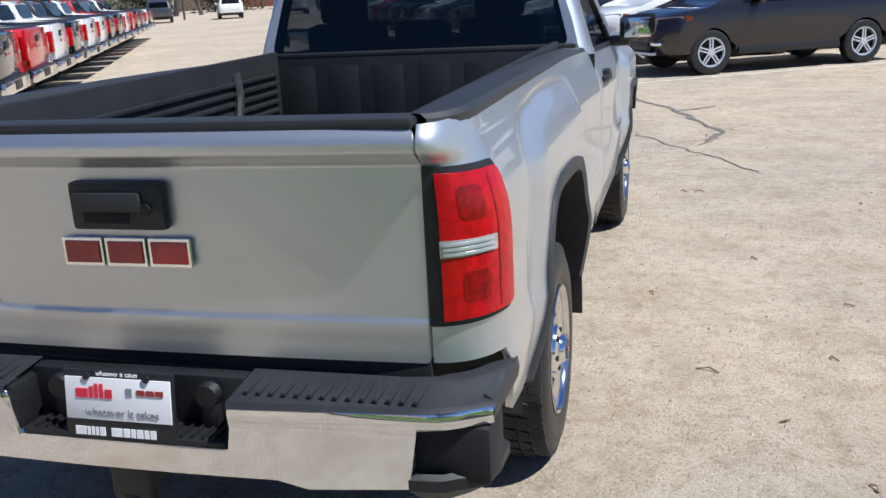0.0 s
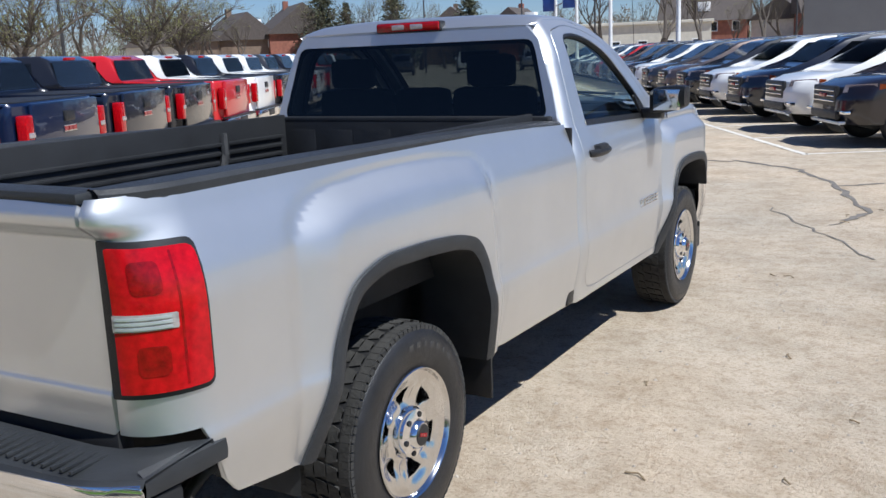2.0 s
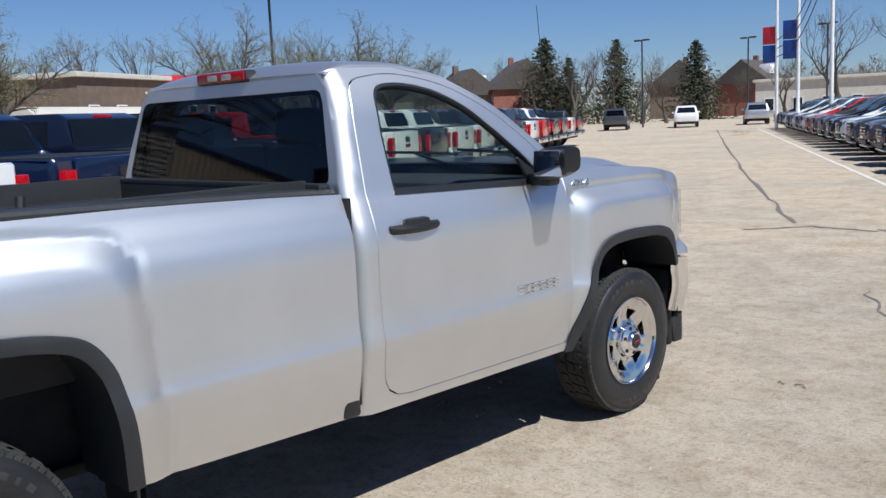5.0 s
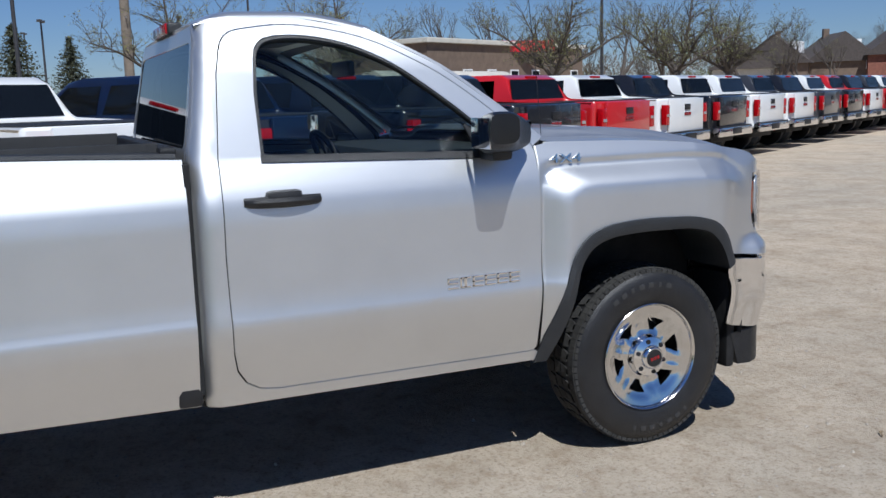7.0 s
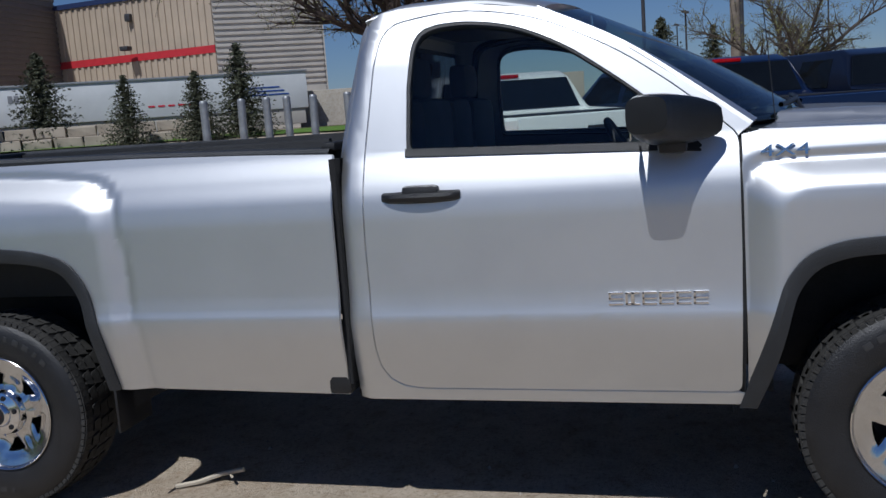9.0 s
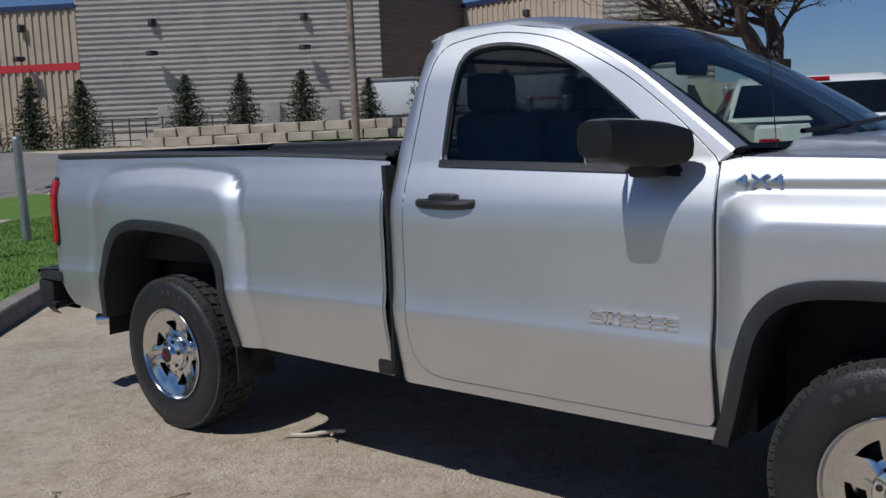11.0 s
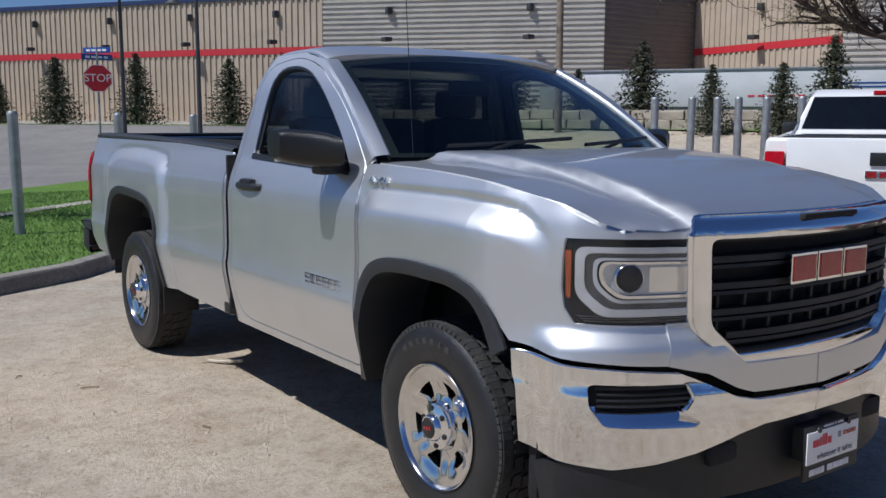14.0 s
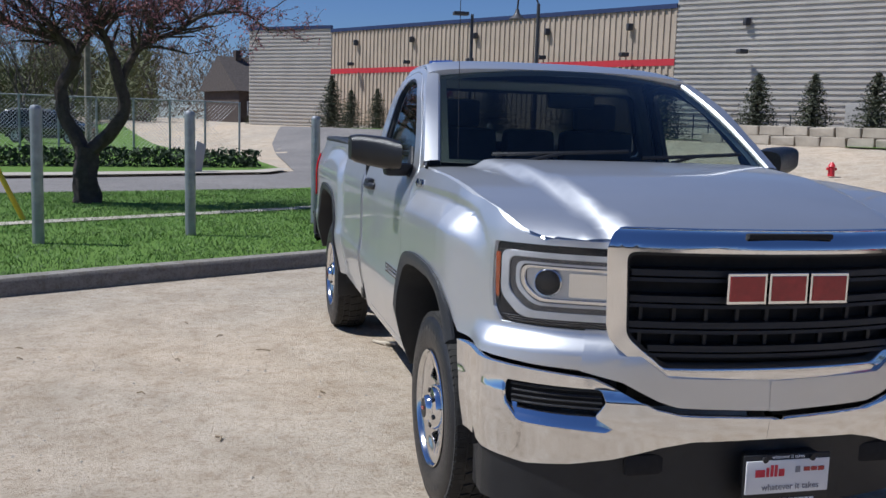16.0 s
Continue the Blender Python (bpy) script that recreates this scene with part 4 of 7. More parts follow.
        for i in range(5):
            for j in range(4):
                box(bm, (s * (0.785 + i * 0.033), -1.22 + j * 0.04, 0.574), (0.014, 0.022, 0.008), 0.002, )
        part("corner_step", bm, BLACK, rb, "black plastic corner step")
        bm = bmesh.new()
        rows = []
        for k in range(7):
            v = k / 6
            x, y = 0.945 + 0.012 * math.sin(v * 1.57), -1.20 + 0.26 * v
            rows.append([(s * (x - 0.02), y, 0.765), (s * x, y, 0.752), (s * (x + 0.004), y, 0.725), (s * x, y, 0.70), (s * (x - 0.03), y, 0.69)])
        loft(bm, rows)
        part("bumper_end", bm, TRIM, rb)
    bm = bmesh.new()
    box(bm, (0, -1.17, 0.69), (0.62, 0.05, 0.15), 0.01)
    box(bm, (0, -1.225, 0.622), (0.58, 0.13, 0.02), 0.004)
    for k in range(18):
        box(bm, (-0.255 + k * 0.03, -1.235, 0.636), (0.008, 0.09, 0.008))
    for s in (1, -1):
        box(bm, (s * 0.315, -1.22, 0.68), (0.03, 0.14, 0.13), 0.01)
        rod(bm, (s * 0.215, -1.20, 0.72), (s * 0.215, -1.225, 0.72), 0.035, 0.03, 16)
        box(bm, (s * 0.215, -1.2, 0.67), (0.05, 0.04, 0.08), 0.012)
    part("plate_recess", bm, BLACK, rb, "black plate recess with lamps")
    dealer_plate(rb, Matrix.Translation((0.0, -1.272, 0.715)) @ Matrix.Rotation(radians(82), 4, "X"))
    bm = bmesh.new()
    box(bm, (0, -1.17, 0.50), (0.085, 0.20, 0.085), 0.008)
    box(bm, (0, -1.275, 0.50), (0.11, 0.02, 0.11), 0.01)
    box(bm, (0, -1.25, 0.43), (0.06, 0.08, 0.06), 0.015)
    part("hitch_receiver", bm, BLACK, rb)
    # front: grille, chin, bumper, air dam
    gr = new("grille")
    gr.parent = t
    tagged(gr, "black bar grille in a chrome surround")

    def nose(off=0.0):
        def f(x, z):
            ax = abs(x)
            y = 4.282 - 0.095 * max(0, ax / 0.57) ** 2.2 + off
            return (-x, y + 0.03 * smooth01(1.21, 1.16, z) - 0.012 * smooth01(0.82, 0.74, z), z)
        return f
    go = rounded([(-0.405, 0.722, 0.03), (0.405, 0.722, 0.03), (0.572, 0.865, 0.04), (0.582, 1.165, 0.03), (0.545, 1.212, 0.03), (-0.545, 1.212, 0.03), (-0.582, 1.165, 0.03), (-0.572, 0.865, 0.04)], 0.02)
    gi = rounded([(-0.392, 0.762, 0.02), (0.392, 0.762, 0.02), (0.515, 0.872, 0.03), (0.525, 1.142, 0.03), (-0.525, 1.142, 0.03), (-0.515, 0.872, 0.03)], 0.02)
    panel("chrome_surround", go, [gi], nose(0.026), CHROME, gr, "chrome surround", step=(0.04, 0.02), rim=0.06)
    panel("grille_back", [(x * 1.03, z) for x, z in gi], [], nose(-0.045), GAP, gr, step=(0.1, 0.1), rim=0)
    panel("inner_ring", gi, [[(x * 0.965, (z - 0.955) * 0.93 + 0.955) for x, z in gi]], nose(-0.004), BLACK, gr, step=(0.05, 0.05), rim=0.04)
    for zc in (1.075, 0.992, 0.91, 0.835):
        wdt = 0.50 if zc > 0.86 else 0.44
        for dz, th in ((0.0, 0.014), (-0.022, 0.008)):
            bm = bmesh.new()
            loft(bm, [[tuple(Vector(nose(0.0)(-wdt + 2 * wdt * k / 20, zc + dz)) + Vector((0, dy, zz))) for k in range(21)] for dy, zz in ((-0.03, th), (0.002, th * 0.7), (0.004, -th * 0.7), (-0.03, -th))])
            bmesh.ops.recalc_face_normals(bm, faces=bm.faces[:])
            part("grille_bar", bm, BLACK, gr)
    for x in [-0.46 + k * 0.1022 for k in range(10)]:
        for zc in (0.95, 0.872):
            bm = bmesh.new()
            p = nose(-0.022)(x, zc)
            box(bm, p, (0.014, 0.02, 0.066), 0.003)
            part("grille_fin", bm, BLACK, gr)
    part("grille_slot", box(bmesh.new(), (0, 4.311, 1.196), (0.30, 0.03, 0.018), 0.006), GAP, gr)
    emblem("emblem", gr, Matrix.Translation((0, 4.320, 1.032)) @ Matrix.Rotation(radians(180), 4, "Z") @ Matrix.Rotation(radians(90), 4, "X"), 0.43, 0.098, "red block emblem edged in chrome")
    for mir in (False, True):
        open_middle(panel("header_filler", [(4.33, 0.755), (4.33, 0.878), (4.41, 0.878), (4.60, 0.745), (4.975, 0.735), (4.975, 0.632), (4.62, 0.648), (4.56, 0.668), (4.46, 0.725)], [], side(0.006), SILVER, t, "silver strip under the grille", mirror=mir))
    fb = new("front_bumper")
    fb.parent = t
    tagged(fb, "polished chrome front bumper with black air intakes")

    def fmap(u, z):
        p = Vector(side(0.0)(u, 0.79))
        low = smooth01(0.62, 0.42, z) * 0.05
        lip = 0.014 * smooth01(0.70, 0.655, z)
        return (p.x * (1 - low * 0.5) + 0.010 * smooth01(4.0, 3.85, u), p.y - low * 0.5 + lip, z)
    mid_u = 4.90
    while side(0.0)(mid_u, 0.79)[0] > 0.0004:
        mid_u += 0.0002
    fo = [(3.825, 0.775), (3.90, 0.768), (4.05, 0.752), (4.20, 0.742), (4.37, 0.728), (4.45, 0.695), (4.56, 0.640), (4.64, 0.622), (mid_u, 0.606), (mid_u, 0.540), (4.68, 0.536), (4.58, 0.515), (4.43, 0.466), (4.30, 0.440), (4.16, 0.425), (3.98, 0.445), (3.845, 0.468)]
    hole = rounded([(4.095, 0.702, 0.02), (4.40, 0.695, 0.02), (4.408, 0.653, 0.01), (4.376, 0.606, 0.01), (4.435, 0.571, 0.01), (4.41, 0.556, 0.01), (4.13, 0.566, 0.02), (4.086, 0.640, 0.02)], 0.015)
    panel("centre_strip", [(-0.035, 0.541), (0.035, 0.541), (0.035, 0.606), (-0.035, 0.606)], [], lambda x, z: (-x, fmap(4.955, z)[1] + 0.002, z), CHROME, fb, step=(0.02, 0.02), rim=0.03)
    panel("centre_strip", [(-0.035, 0.634), (0.035, 0.634), (0.035, 0.734), (-0.035, 0.734)], [], lambda x, z: (-x, side(0.006)(4.955, z)[1] + 0.002, z), SILVER, t, step=(0.02, 0.02), rim=0.03)
    for mir in (False, True):
        open_middle(panel("chrome_shell", fo, [hole], fmap, CHROME, fb, "polished chrome shell", step=(0.03, 0.02), rim=0.035, mirror=mir))
        panel("intake", [(4.06, 0.59), (4.06, 0.73), (4.44, 0.73), (4.44, 0.59)], [], lambda u, z: tuple(Vector(fmap(u, z)) - Vector((0.02, 0.045, 0))), GAP, fb, step=(0.05, 0.03), rim=0, mirror=mir)
        for z in (0.632, 0.650, 0.668, 0.686):
            bm = bmesh.new()
            sg = -1 if mir else 1
            pts = [fmap(4.115 + 0.275 * k / 8, z) for k in range(9)]
            loft(bm, [[(sg * (p[0] - 0.010), p[1] - 0.016 + 0.0045 * math.cos(a), p[2] + 0.0045 * math.sin(a)) for a in [math.pi * j / 3 for j in range(6)]] for p in pts], True)
            part("intake_bar", bm, BLACK, fb)
        panel("intake_scoop", rounded([(4.082, 0.628, 0.01), (4.372, 0.618, 0.01), (4.445, 0.571, 0.01), (4.41, 0.550, 0.01), (4.125, 0.560, 0.02)], 0.01), [], lambda u, z: tuple(Vector(fmap(u, z)) - Vector((0.4, 0.9, 0)) * 0.052 * smooth01(0.545, 0.63, z)), CHROME, fb, "chrome scoop under the intake", step=(0.03, 0.01), rim=0, mirror=mir)
        dam = [(3.87, 0.42), (4.15, 0.44), (4.34, 0.475), (4.50, 0.525), (4.66, 0.56), (4.975, 0.56), (4.975, 0.30), (4.4, 0.30), (4.1, 0.27), (3.92, 0.27)]
        panel("air_dam", dam, [], lambda u, z: tuple(Vector(side(-0.03)(u, 0.80)) + Vector((0, 0.0, z - 0.80))), BLACK, fb, "black plastic air dam", step=(0.06, 0.04), rim=0.03, mirror=mir)
        sg = -1 if mir else 1
        bm = bmesh.new()
        box(bm, (sg * 0.42, 4.250, 0.45), (0.14, 0.03, 0.07), 0.012)
        part("tow_hook_pocket", bm, GAP, fb)
        bm = bmesh.new()
        box(bm, (sg * 0.76, 3.86, 0.48), (0.24, 0.05, 0.44), 0.02)
        part("bumper_backing", bm, DARKSTEEL, fb)
    part("plate_bracket", box(bmesh.new(), (-0.03, 4.305, 0.43), (0.26, 0.08, 0.12), 0.01), BLACK, fb)
    dealer_plate(fb, Matrix.Translation((-0.03, 4.350, 0.416)) @ Matrix.Rotation(radians(180), 4, "Z") @ Matrix.Rotation(radians(90), 4, "X"))
    # cabin: dash, seat, wheel, mirror
    bm = bmesh.new()
    box(bm, (0, 2.70, 1.18), (1.60, 0.42, 0.24), 0.07)
    box(bm, (0, 2.95, 1.24), (1.5, 0.3, 0.10), 0.04)
    part("dashboard", bm, CABIN, t, "dark dashboard")
    for x in (-0.42, 0.0, 0.42):
        bm = bmesh.new()
        box(bm, (x, 1.98, 0.98), (0.46 if x else 0.34, 0.52, 0.2), 0.06)
        box(bm, (x, 1.70, 1.25), (0.44 if x else 0.30, 0.14, 0.52), 0.05, Matrix.Translation((0, 0, 0)))
        if x:
            box(bm, (x, 1.67, 1.59), (0.26, 0.09, 0.16), 0.04)
        part("seat", bm, CABIN, t, "dark cloth bench seat")
    bm = bmesh.new()
    q = Matrix.Translation((-0.40, 2.42, 1.20)) @ Matrix.Rotation(radians(-62), 4, "X")
    ring = [[tuple(q @ Vector(((0.185 + 0.016 * math.cos(b)) * math.cos(a), (0.185 + 0.016 * math.cos(b)) * math.sin(a), 0.016 * math.sin(b)))) for b in [2 * math.pi * j / 8 for j in range(8)]] for a in [2 * math.pi * k / 32 for k in range(33)]]
    loft(bm, ring, True)
    box(bm, (0, 0, 0), (0.34, 0.05, 0.02), 0.008, q)
    box(bm, (0, -0.08, 0), (0.05, 0.17, 0.02), 0.008, q)
    box(bm, (0, 0, 0), (0.13, 0.12, 0.04), 0.015, q)
    part("steering_wheel", bm, CABIN, t)
    part("inside_mirror", box(bmesh.new(), (0, 2.36, 1.655), (0.25, 0.035, 0.07), 0.015), BLACK, t)
    bm = bmesh.new()
    box(bm, (0, 1.92, 1.795), (1.26, 0.60, 0.02), 0.006)
    part("headliner", bm, CABIN, t)
    for s in (1, -1):
        bm = bmesh.new()
        box(bm, (s * 0.80, 2.2, 0.95), (0.05, 1.1, 0.62), 0.02)
        part("door_card", bm, CABIN, t)
    part("cab_floor", box(bmesh.new(), (0, 2.2, 0.62), (1.7, 1.35, 0.06)), CABIN, t)
    part("fire_wall", box(bmesh.new(), (0, 2.90, 0.88), (1.64, 0.06, 0.82)), DARKSTEEL, t)
    part("back_wall_trim", box(bmesh.new(), (0, 1.56, 0.98), (1.64, 0.05, 0.72)), CABIN, t)
    # chassis
    bm = bmesh.new()
    for s in (1, -1):
        box(bm, (s * 0.42, 1.5, 0.56), (0.09, 5.0, 0.15), 0.01)
    for y in (-0.9, 0.6, 1.4, 2.4):
        box(bm, (0, y, 0.56), (0.84, 0.10, 0.10))
    box(bm, (0, 3.3, 0.75), (0.9, 0.9, 0.5), 0.05)
    box(bm, (0, 2.2, 0.45), (0.4, 1.1, 0.25), 0.08)
    rod(bm, (-0.72, 0, 0.40), (0.72, 0, 0.40), 0.05)
    rod(bm, (-0.70, 3.378, 0.40), (0.70, 3.378, 0.40), 0.045)
    rod(bm, (0, 0.1, 0.42), (0, 2.0, 0.46), 0.04)
    cone(bm, 0.14, 0.14, 0.22, Matrix.Translation((0, 0, 0.40)) @ Matrix.Rotation(radians(90), 4, "Y"), 16)
    for s in (1, -1):
        rod(bm, (s * 0.58, -0.12, 0.38), (s * 0.52, 0.18, 0.85), 0.035)
        box(bm, (s * 0.60, 0.05, 0.50), (0.06, 1.4, 0.04), 0.005)
    part("chassis", bm, DARKSTEEL, t, "dark steel frame and axles")
    bm = bmesh.new()
    pipe(bm, [(0.35, 1.8, 0.40), (0.45, 0.8, 0.45), (0.5, -0.4, 0.52), (0.62, -0.8, 0.45), (0.74, -0.98, 0.44)], 0.035, 12)
    part("exhaust", bm, CHROME, t)
    return t


silver_truck()


# ---- ground, kerbs, road, grass ----
ROW = Vector((-0.469, 0.883, 0))      # along the rows of parked vehicles
NOSE = Vector((-0.883, -0.469, 0))    # the way the rows' vehicles point
TURN = 118.0                          # yaw that turns +y to NOSE


def ground_z(x, y):
    """Level lot; the land beyond the street rises towards the warehouse and a little elsewhere."""
    s = (x + 8) * -0.81 + (y + 5) * -0.58
    far = smooth01(13, 24, s) * 1.25 + smooth01(24, 90, s) * 0.6
    return far


def surface(name, col_a, col_b, dark, scale, rough=0.95, bump=0.9, gravel=48.0, mottle=0.55):
    """Dusty ground: broad stains, mid mottling, grit and small stones."""
    m, n, l, b = nodes_of(name)
    big, mid, fine = noise_tex(n, l, scale, 8, 0.65), noise_tex(n, l, scale * 9, 8, 0.7), noise_tex(n, l, gravel, 6, 0.75)
    r1 = ramp(n, l, big.outputs[0], [(0.36, col_a), (0.62, col_b)])
    r2 = ramp(n, l, mid.outputs[0], [(0.36, dark), (0.58, (1, 1, 1))])
    r3 = ramp(n, l, fine.outputs[0], [(0.32, (0.58, 0.55, 0.51)), (0.50, (1, 1, 1)), (0.72, (1.0, 1.0, 1.0))])
    spot = noise_tex(n, l, 11.0, 8, 0.75)
    r4 = ramp(n, l, spot.outputs[0], [(0.34, (0.70, 0.64, 0.57)), (0.52, (1, 1, 1))])
    cur = r1.outputs[0]
    for rr, f in ((r2, mottle), (r4, 0.8), (r3, 1.0)):
        mx = n.new("ShaderNodeMix")
        mx.data_type, mx.blend_type = "RGBA", "MULTIPLY"
        mx.inputs["Factor"].default_value = f
        l.new(cur, mx.inputs["A"])
        l.new(rr.outputs[0], mx.inputs["B"])
        cur = mx.outputs["Result"]
    l.new(cur, b.inputs["Base Color"])
    b.inputs["Roughness"].default_value = rough
    b.inputs["Specular IOR Level"].default_value = 0.2
    add = n.new("ShaderNodeMath")
    add.operation = "ADD"
    l.new(mid.outputs[0], add.inputs[0])
    l.new(fine.outputs[0], add.inputs[1])
    bp = n.new("ShaderNodeBump")
    bp.inputs["Strength"].default_value, bp.inputs["Distance"].default_value = bump, 0.02
    l.new(add.outputs[0], bp.inputs["Height"])
    l.new(bp.outputs[0], b.inputs["Normal"])
    return m


LOT = surface("dusty_lot", (0.575, 0.475, 0.362), (0.465, 0.41, 0.335), (0.60, 0.55, 0.48), 0.22, mottle=0.5)
ROADM = surface("street_asphalt", (0.25, 0.235, 0.225), (0.20, 0.19, 0.185), (0.8, 0.8, 0.8), 0.3, 0.9, 0.3)
CONCRETE = surface("kerb_concrete", (0.30, 0.28, 0.25), (0.24, 0.225, 0.205), (0.7, 0.68, 0.64), 1.2, 0.9, 0.4)
PALEWALK = surface("pale_walk", (0.48, 0.44, 0.38), (0.42, 0.39, 0.34), (0.85, 0.83, 0.8), 0.8, 0.9, 0.2)
LAWN = surface("lawn_soil", (0.10, 0.185, 0.032), (0.12, 0.21, 0.042), (0.8, 0.82, 0.7), 0.8, 0.95, 0.5, 40)
BLADE = plain("grass_blade", (0.105, 0.20, 0.035), 0.6, 0, 0.45, 3.0)
MULCH = surface("mulch_bank", (0.11, 0.075, 0.05), (0.15, 0.105, 0.07), (0.5, 0.45, 0.4), 0.9, 0.95, 0.6, 30)
TAR = plain("crack_tar", (0.15, 0.135, 0.118), 0.8, 0, 0.3, 10)
LINE = plain("worn_white_line", (0.60, 0.57, 0.52), 0.85, 0, 0.2, 6, 0.2, 80)

xs = sorted(set([-400, -250, -170, -120, -90] + list(range(-70, 31, 2)) + [40, 60, 90, 150, 250, 400]))
ys = sorted(set([-400, -250, -170, -130, -100] + list(range(-80, 61, 2)) + [70, 90, 120, 170, 250, 400]))
bm = bmesh.new()
loft(bm, [[(x, y, ground_z(x, y)) for x in xs] for y in ys])
tagged(part("ground", bm, LOT), "pale dusty car lot of compacted gravel and worn asphalt", kind="structure")


def sheet(name, outline, mat, z, label, step=1.5):
    """A flat patch that follows the ground at a small height above it."""
    bm = bmesh.new()
    vs = [bm.verts.new((p[0], p[1], 0)) for p in outline]
    bm.faces.new(vs)
    for ax in (0, 1):
        lo, hi = min(p[ax] for p in outline), max(p[ax] for p in outline)
        k = int((hi - lo) / step)
        for i in range(1, k):
            co, no = [0, 0, 0], [0, 0, 0]
            co[ax], no[ax] = lo + (hi - lo) * i / k, 1
            bmesh.ops.bisect_plane(bm, geom=bm.verts[:] + bm.edges[:] + bm.faces[:], plane_co=co, plane_no=no, dist=1e-4)
    bmesh.ops.triangulate(bm, faces=bm.faces[:])
    for v in bm.verts:
        v.co.z = ground_z(v.co.x, v.co.y) + z
    if bm.faces[:] and sum(f.normal.z for f in bm.faces) < 0:
        bmesh.ops.reverse_faces(bm, faces=bm.faces[:])
    bm.normal_update()
    if sum(f.normal.z for f in bm.faces) < 0:
        bmesh.ops.reverse_faces(bm, faces=bm.faces[:])
    return tagged(part(name, bm, mat), label, kind="structure")


KA, KB = Vector((9.5, 2.0, 0)), Vector((0.65, -3.08, 0))
KDIR = (KB - KA).normalized()
KC = KB + Vector((-0.68, -0.73, 0)).normalized() * 14
KERB = [tuple(KA + (KB - KA) * k / 8)[:2] for k in range(9)] + [tuple(KB + (KC - KB) * k / 10)[:2] for k in range(1, 11)]
NEARROAD = [(16, -5.5), (4.7, -11.2), (0.5, -13.0), (-1.7, -14.9), (-5, -18.5), (-9.5, -22)]
lawn_poly = KERB + [(-10.4, -15.5)] + NEARROAD[::-1] + [(16, 2.0)]
lawn_obj = sheet("lawn", lawn_poly, LAWN, 0.125, "mown green lawn strip behind the kerb", 1.0)
bm = bmesh.new()
rows = []
for k, (x, y) in enumerate(KERB):
    a = Vector(KERB[max(0, k - 1)])
    b = Vector(KERB[min(len(KERB) - 1, k + 1)])
    n = Vector((b.y - a.y, a.x - b.x)).normalized()
    if n.y < 0:
        n = -n
    wob = 0.01 * math.sin(k * 2.3)
    p = Vector((x, y))
    rows.append([(p.x + n.x * o, p.y + n.y * o, z + wob * 0.4) for o, z in ((0.10, -0.05), (0.085, 0.12), (0.06, 0.15), (-0.08, 0.155), (-0.11, 0.13), (-0.115, 0.0))])
loft(bm, rows)
bmesh.ops.recalc_face_normals(bm, faces=bm.faces[:])
tagged(part("kerb", bm, CONCRETE), "weathered grey concrete kerb along the lawn", kind="structure")
sheet("road", NEARROAD + [(-16, -30), (-14, -52), (-3, -62), (-1, -44), (-0.5, -22.5), (0.3, -20.2), (5.5, -16.9), (20, -9.5)], ROADM, 0.03, "grey asphalt street curving past the lot", 2.0)
sheet("pavement", [(16, -3.3), (4.5, -5.9), (0.77, -8.4), (-4.5, -13.4), (-4.7, -13.1), (0.6, -8.1), (4.4, -5.55), (16, -3.0)], PALEWALK, 0.137, "narrow pale concrete strip in the lawn", 1.0)
sheet("far_verge", [(20, -11), (5.5, -18.4), (0.8, -21.2), (-0.2, -23), (0.8, -34), (4.2, -43), (9, -66), (30, -66), (30, -26)], LAWN, 0.06, "green verge across the street", 2.0)
sheet("far_walk", [(20, -9.6), (5.5, -17.0), (0.4, -20.2), (-0.4, -22.4), (-0.1, -23), (0.8, -21.2), (5.5, -18.4), (20, -11)], PALEWALK, 0.10, "pale pavement across the street", 2.0)
sheet("far_lawn", [(-9, -60), (-22, -40), (-26.5, -36), (-25, -33), (-19, -37.5), (-6, -57)], LAWN, 0.05, "grass strip before the warehouse", 2.0)
sheet("planting_bed", [(-26, -36), (-36, -23), (-40, -10), (-36, -9), (-31, -20), (-22, -31), (-20, -36)], MULCH, 0.06, "brown mulch bank before the warehouse", 2.0)
sheet("bank_grass", [(-36, -9), (-31, -20), (-25, -28), (-22, -25), (-27, -17), (-32, -8)], LAWN, 0.05, "grass bank", 2.0)

# tar-filled cracks in the lot, one ragged ribbon each
rnd = random.Random(11)
for path in [[(-26.9, 57.39), (-8.65, 23.81), (-3.62, 14.84), (-1.36, 10.92)], [(-1.89, 10.48), (-1.28, 11.17), (-0.32, 10.97)], [(-0.43, 11.15), (0.6, 10.32), (1.24, 8.91), (1.73, 7.19), (1.53, 6.63)], [(1.24, 8.91), (1.79, 9.32)], [(0.79, 7.25), (1.42, 6.12), (2.04, 4.98)], [(1.48, 6.42), (1.67, 6.97)]]:
    hair = 0.4 if path[0][0] in (0.79, 1.48) else 1.4
    bm = bmesh.new()
    pts = []
    for a, b in zip(path, path[1:]):
        for k in range(8):
            t = k / 8
            pts.append(Vector((a[0] + (b[0] - a[0]) * t + rnd.uniform(-0.04, 0.04), a[1] + (b[1] - a[1]) * t + rnd.uniform(-0.04, 0.04), 0)))
    rows = []
    for k, p in enumerate(pts):
        w = rnd.uniform(0.012, 0.035) * hair
        d = (pts[min(k + 1, len(pts) - 1)] - pts[max(0, k - 1)]).normalized()
        nn = Vector((-d.y, d.x, 0)) * w
        rows.append([(p.x + nn.x, p.y + nn.y, 0.005), (p.x, p.y, 0.007), (p.x - nn.x, p.y - nn.y, 0.005)])
    loft(bm, rows)
    tagged(part("crack", bm, TAR), "dark tar-filled crack in the lot", kind="structure")
bm = bmesh.new()
a, b = Vector((0.43, 12.0, 0.006)), Vector((-24.0, 57.5, 0.006))
d = (b - a).normalized()
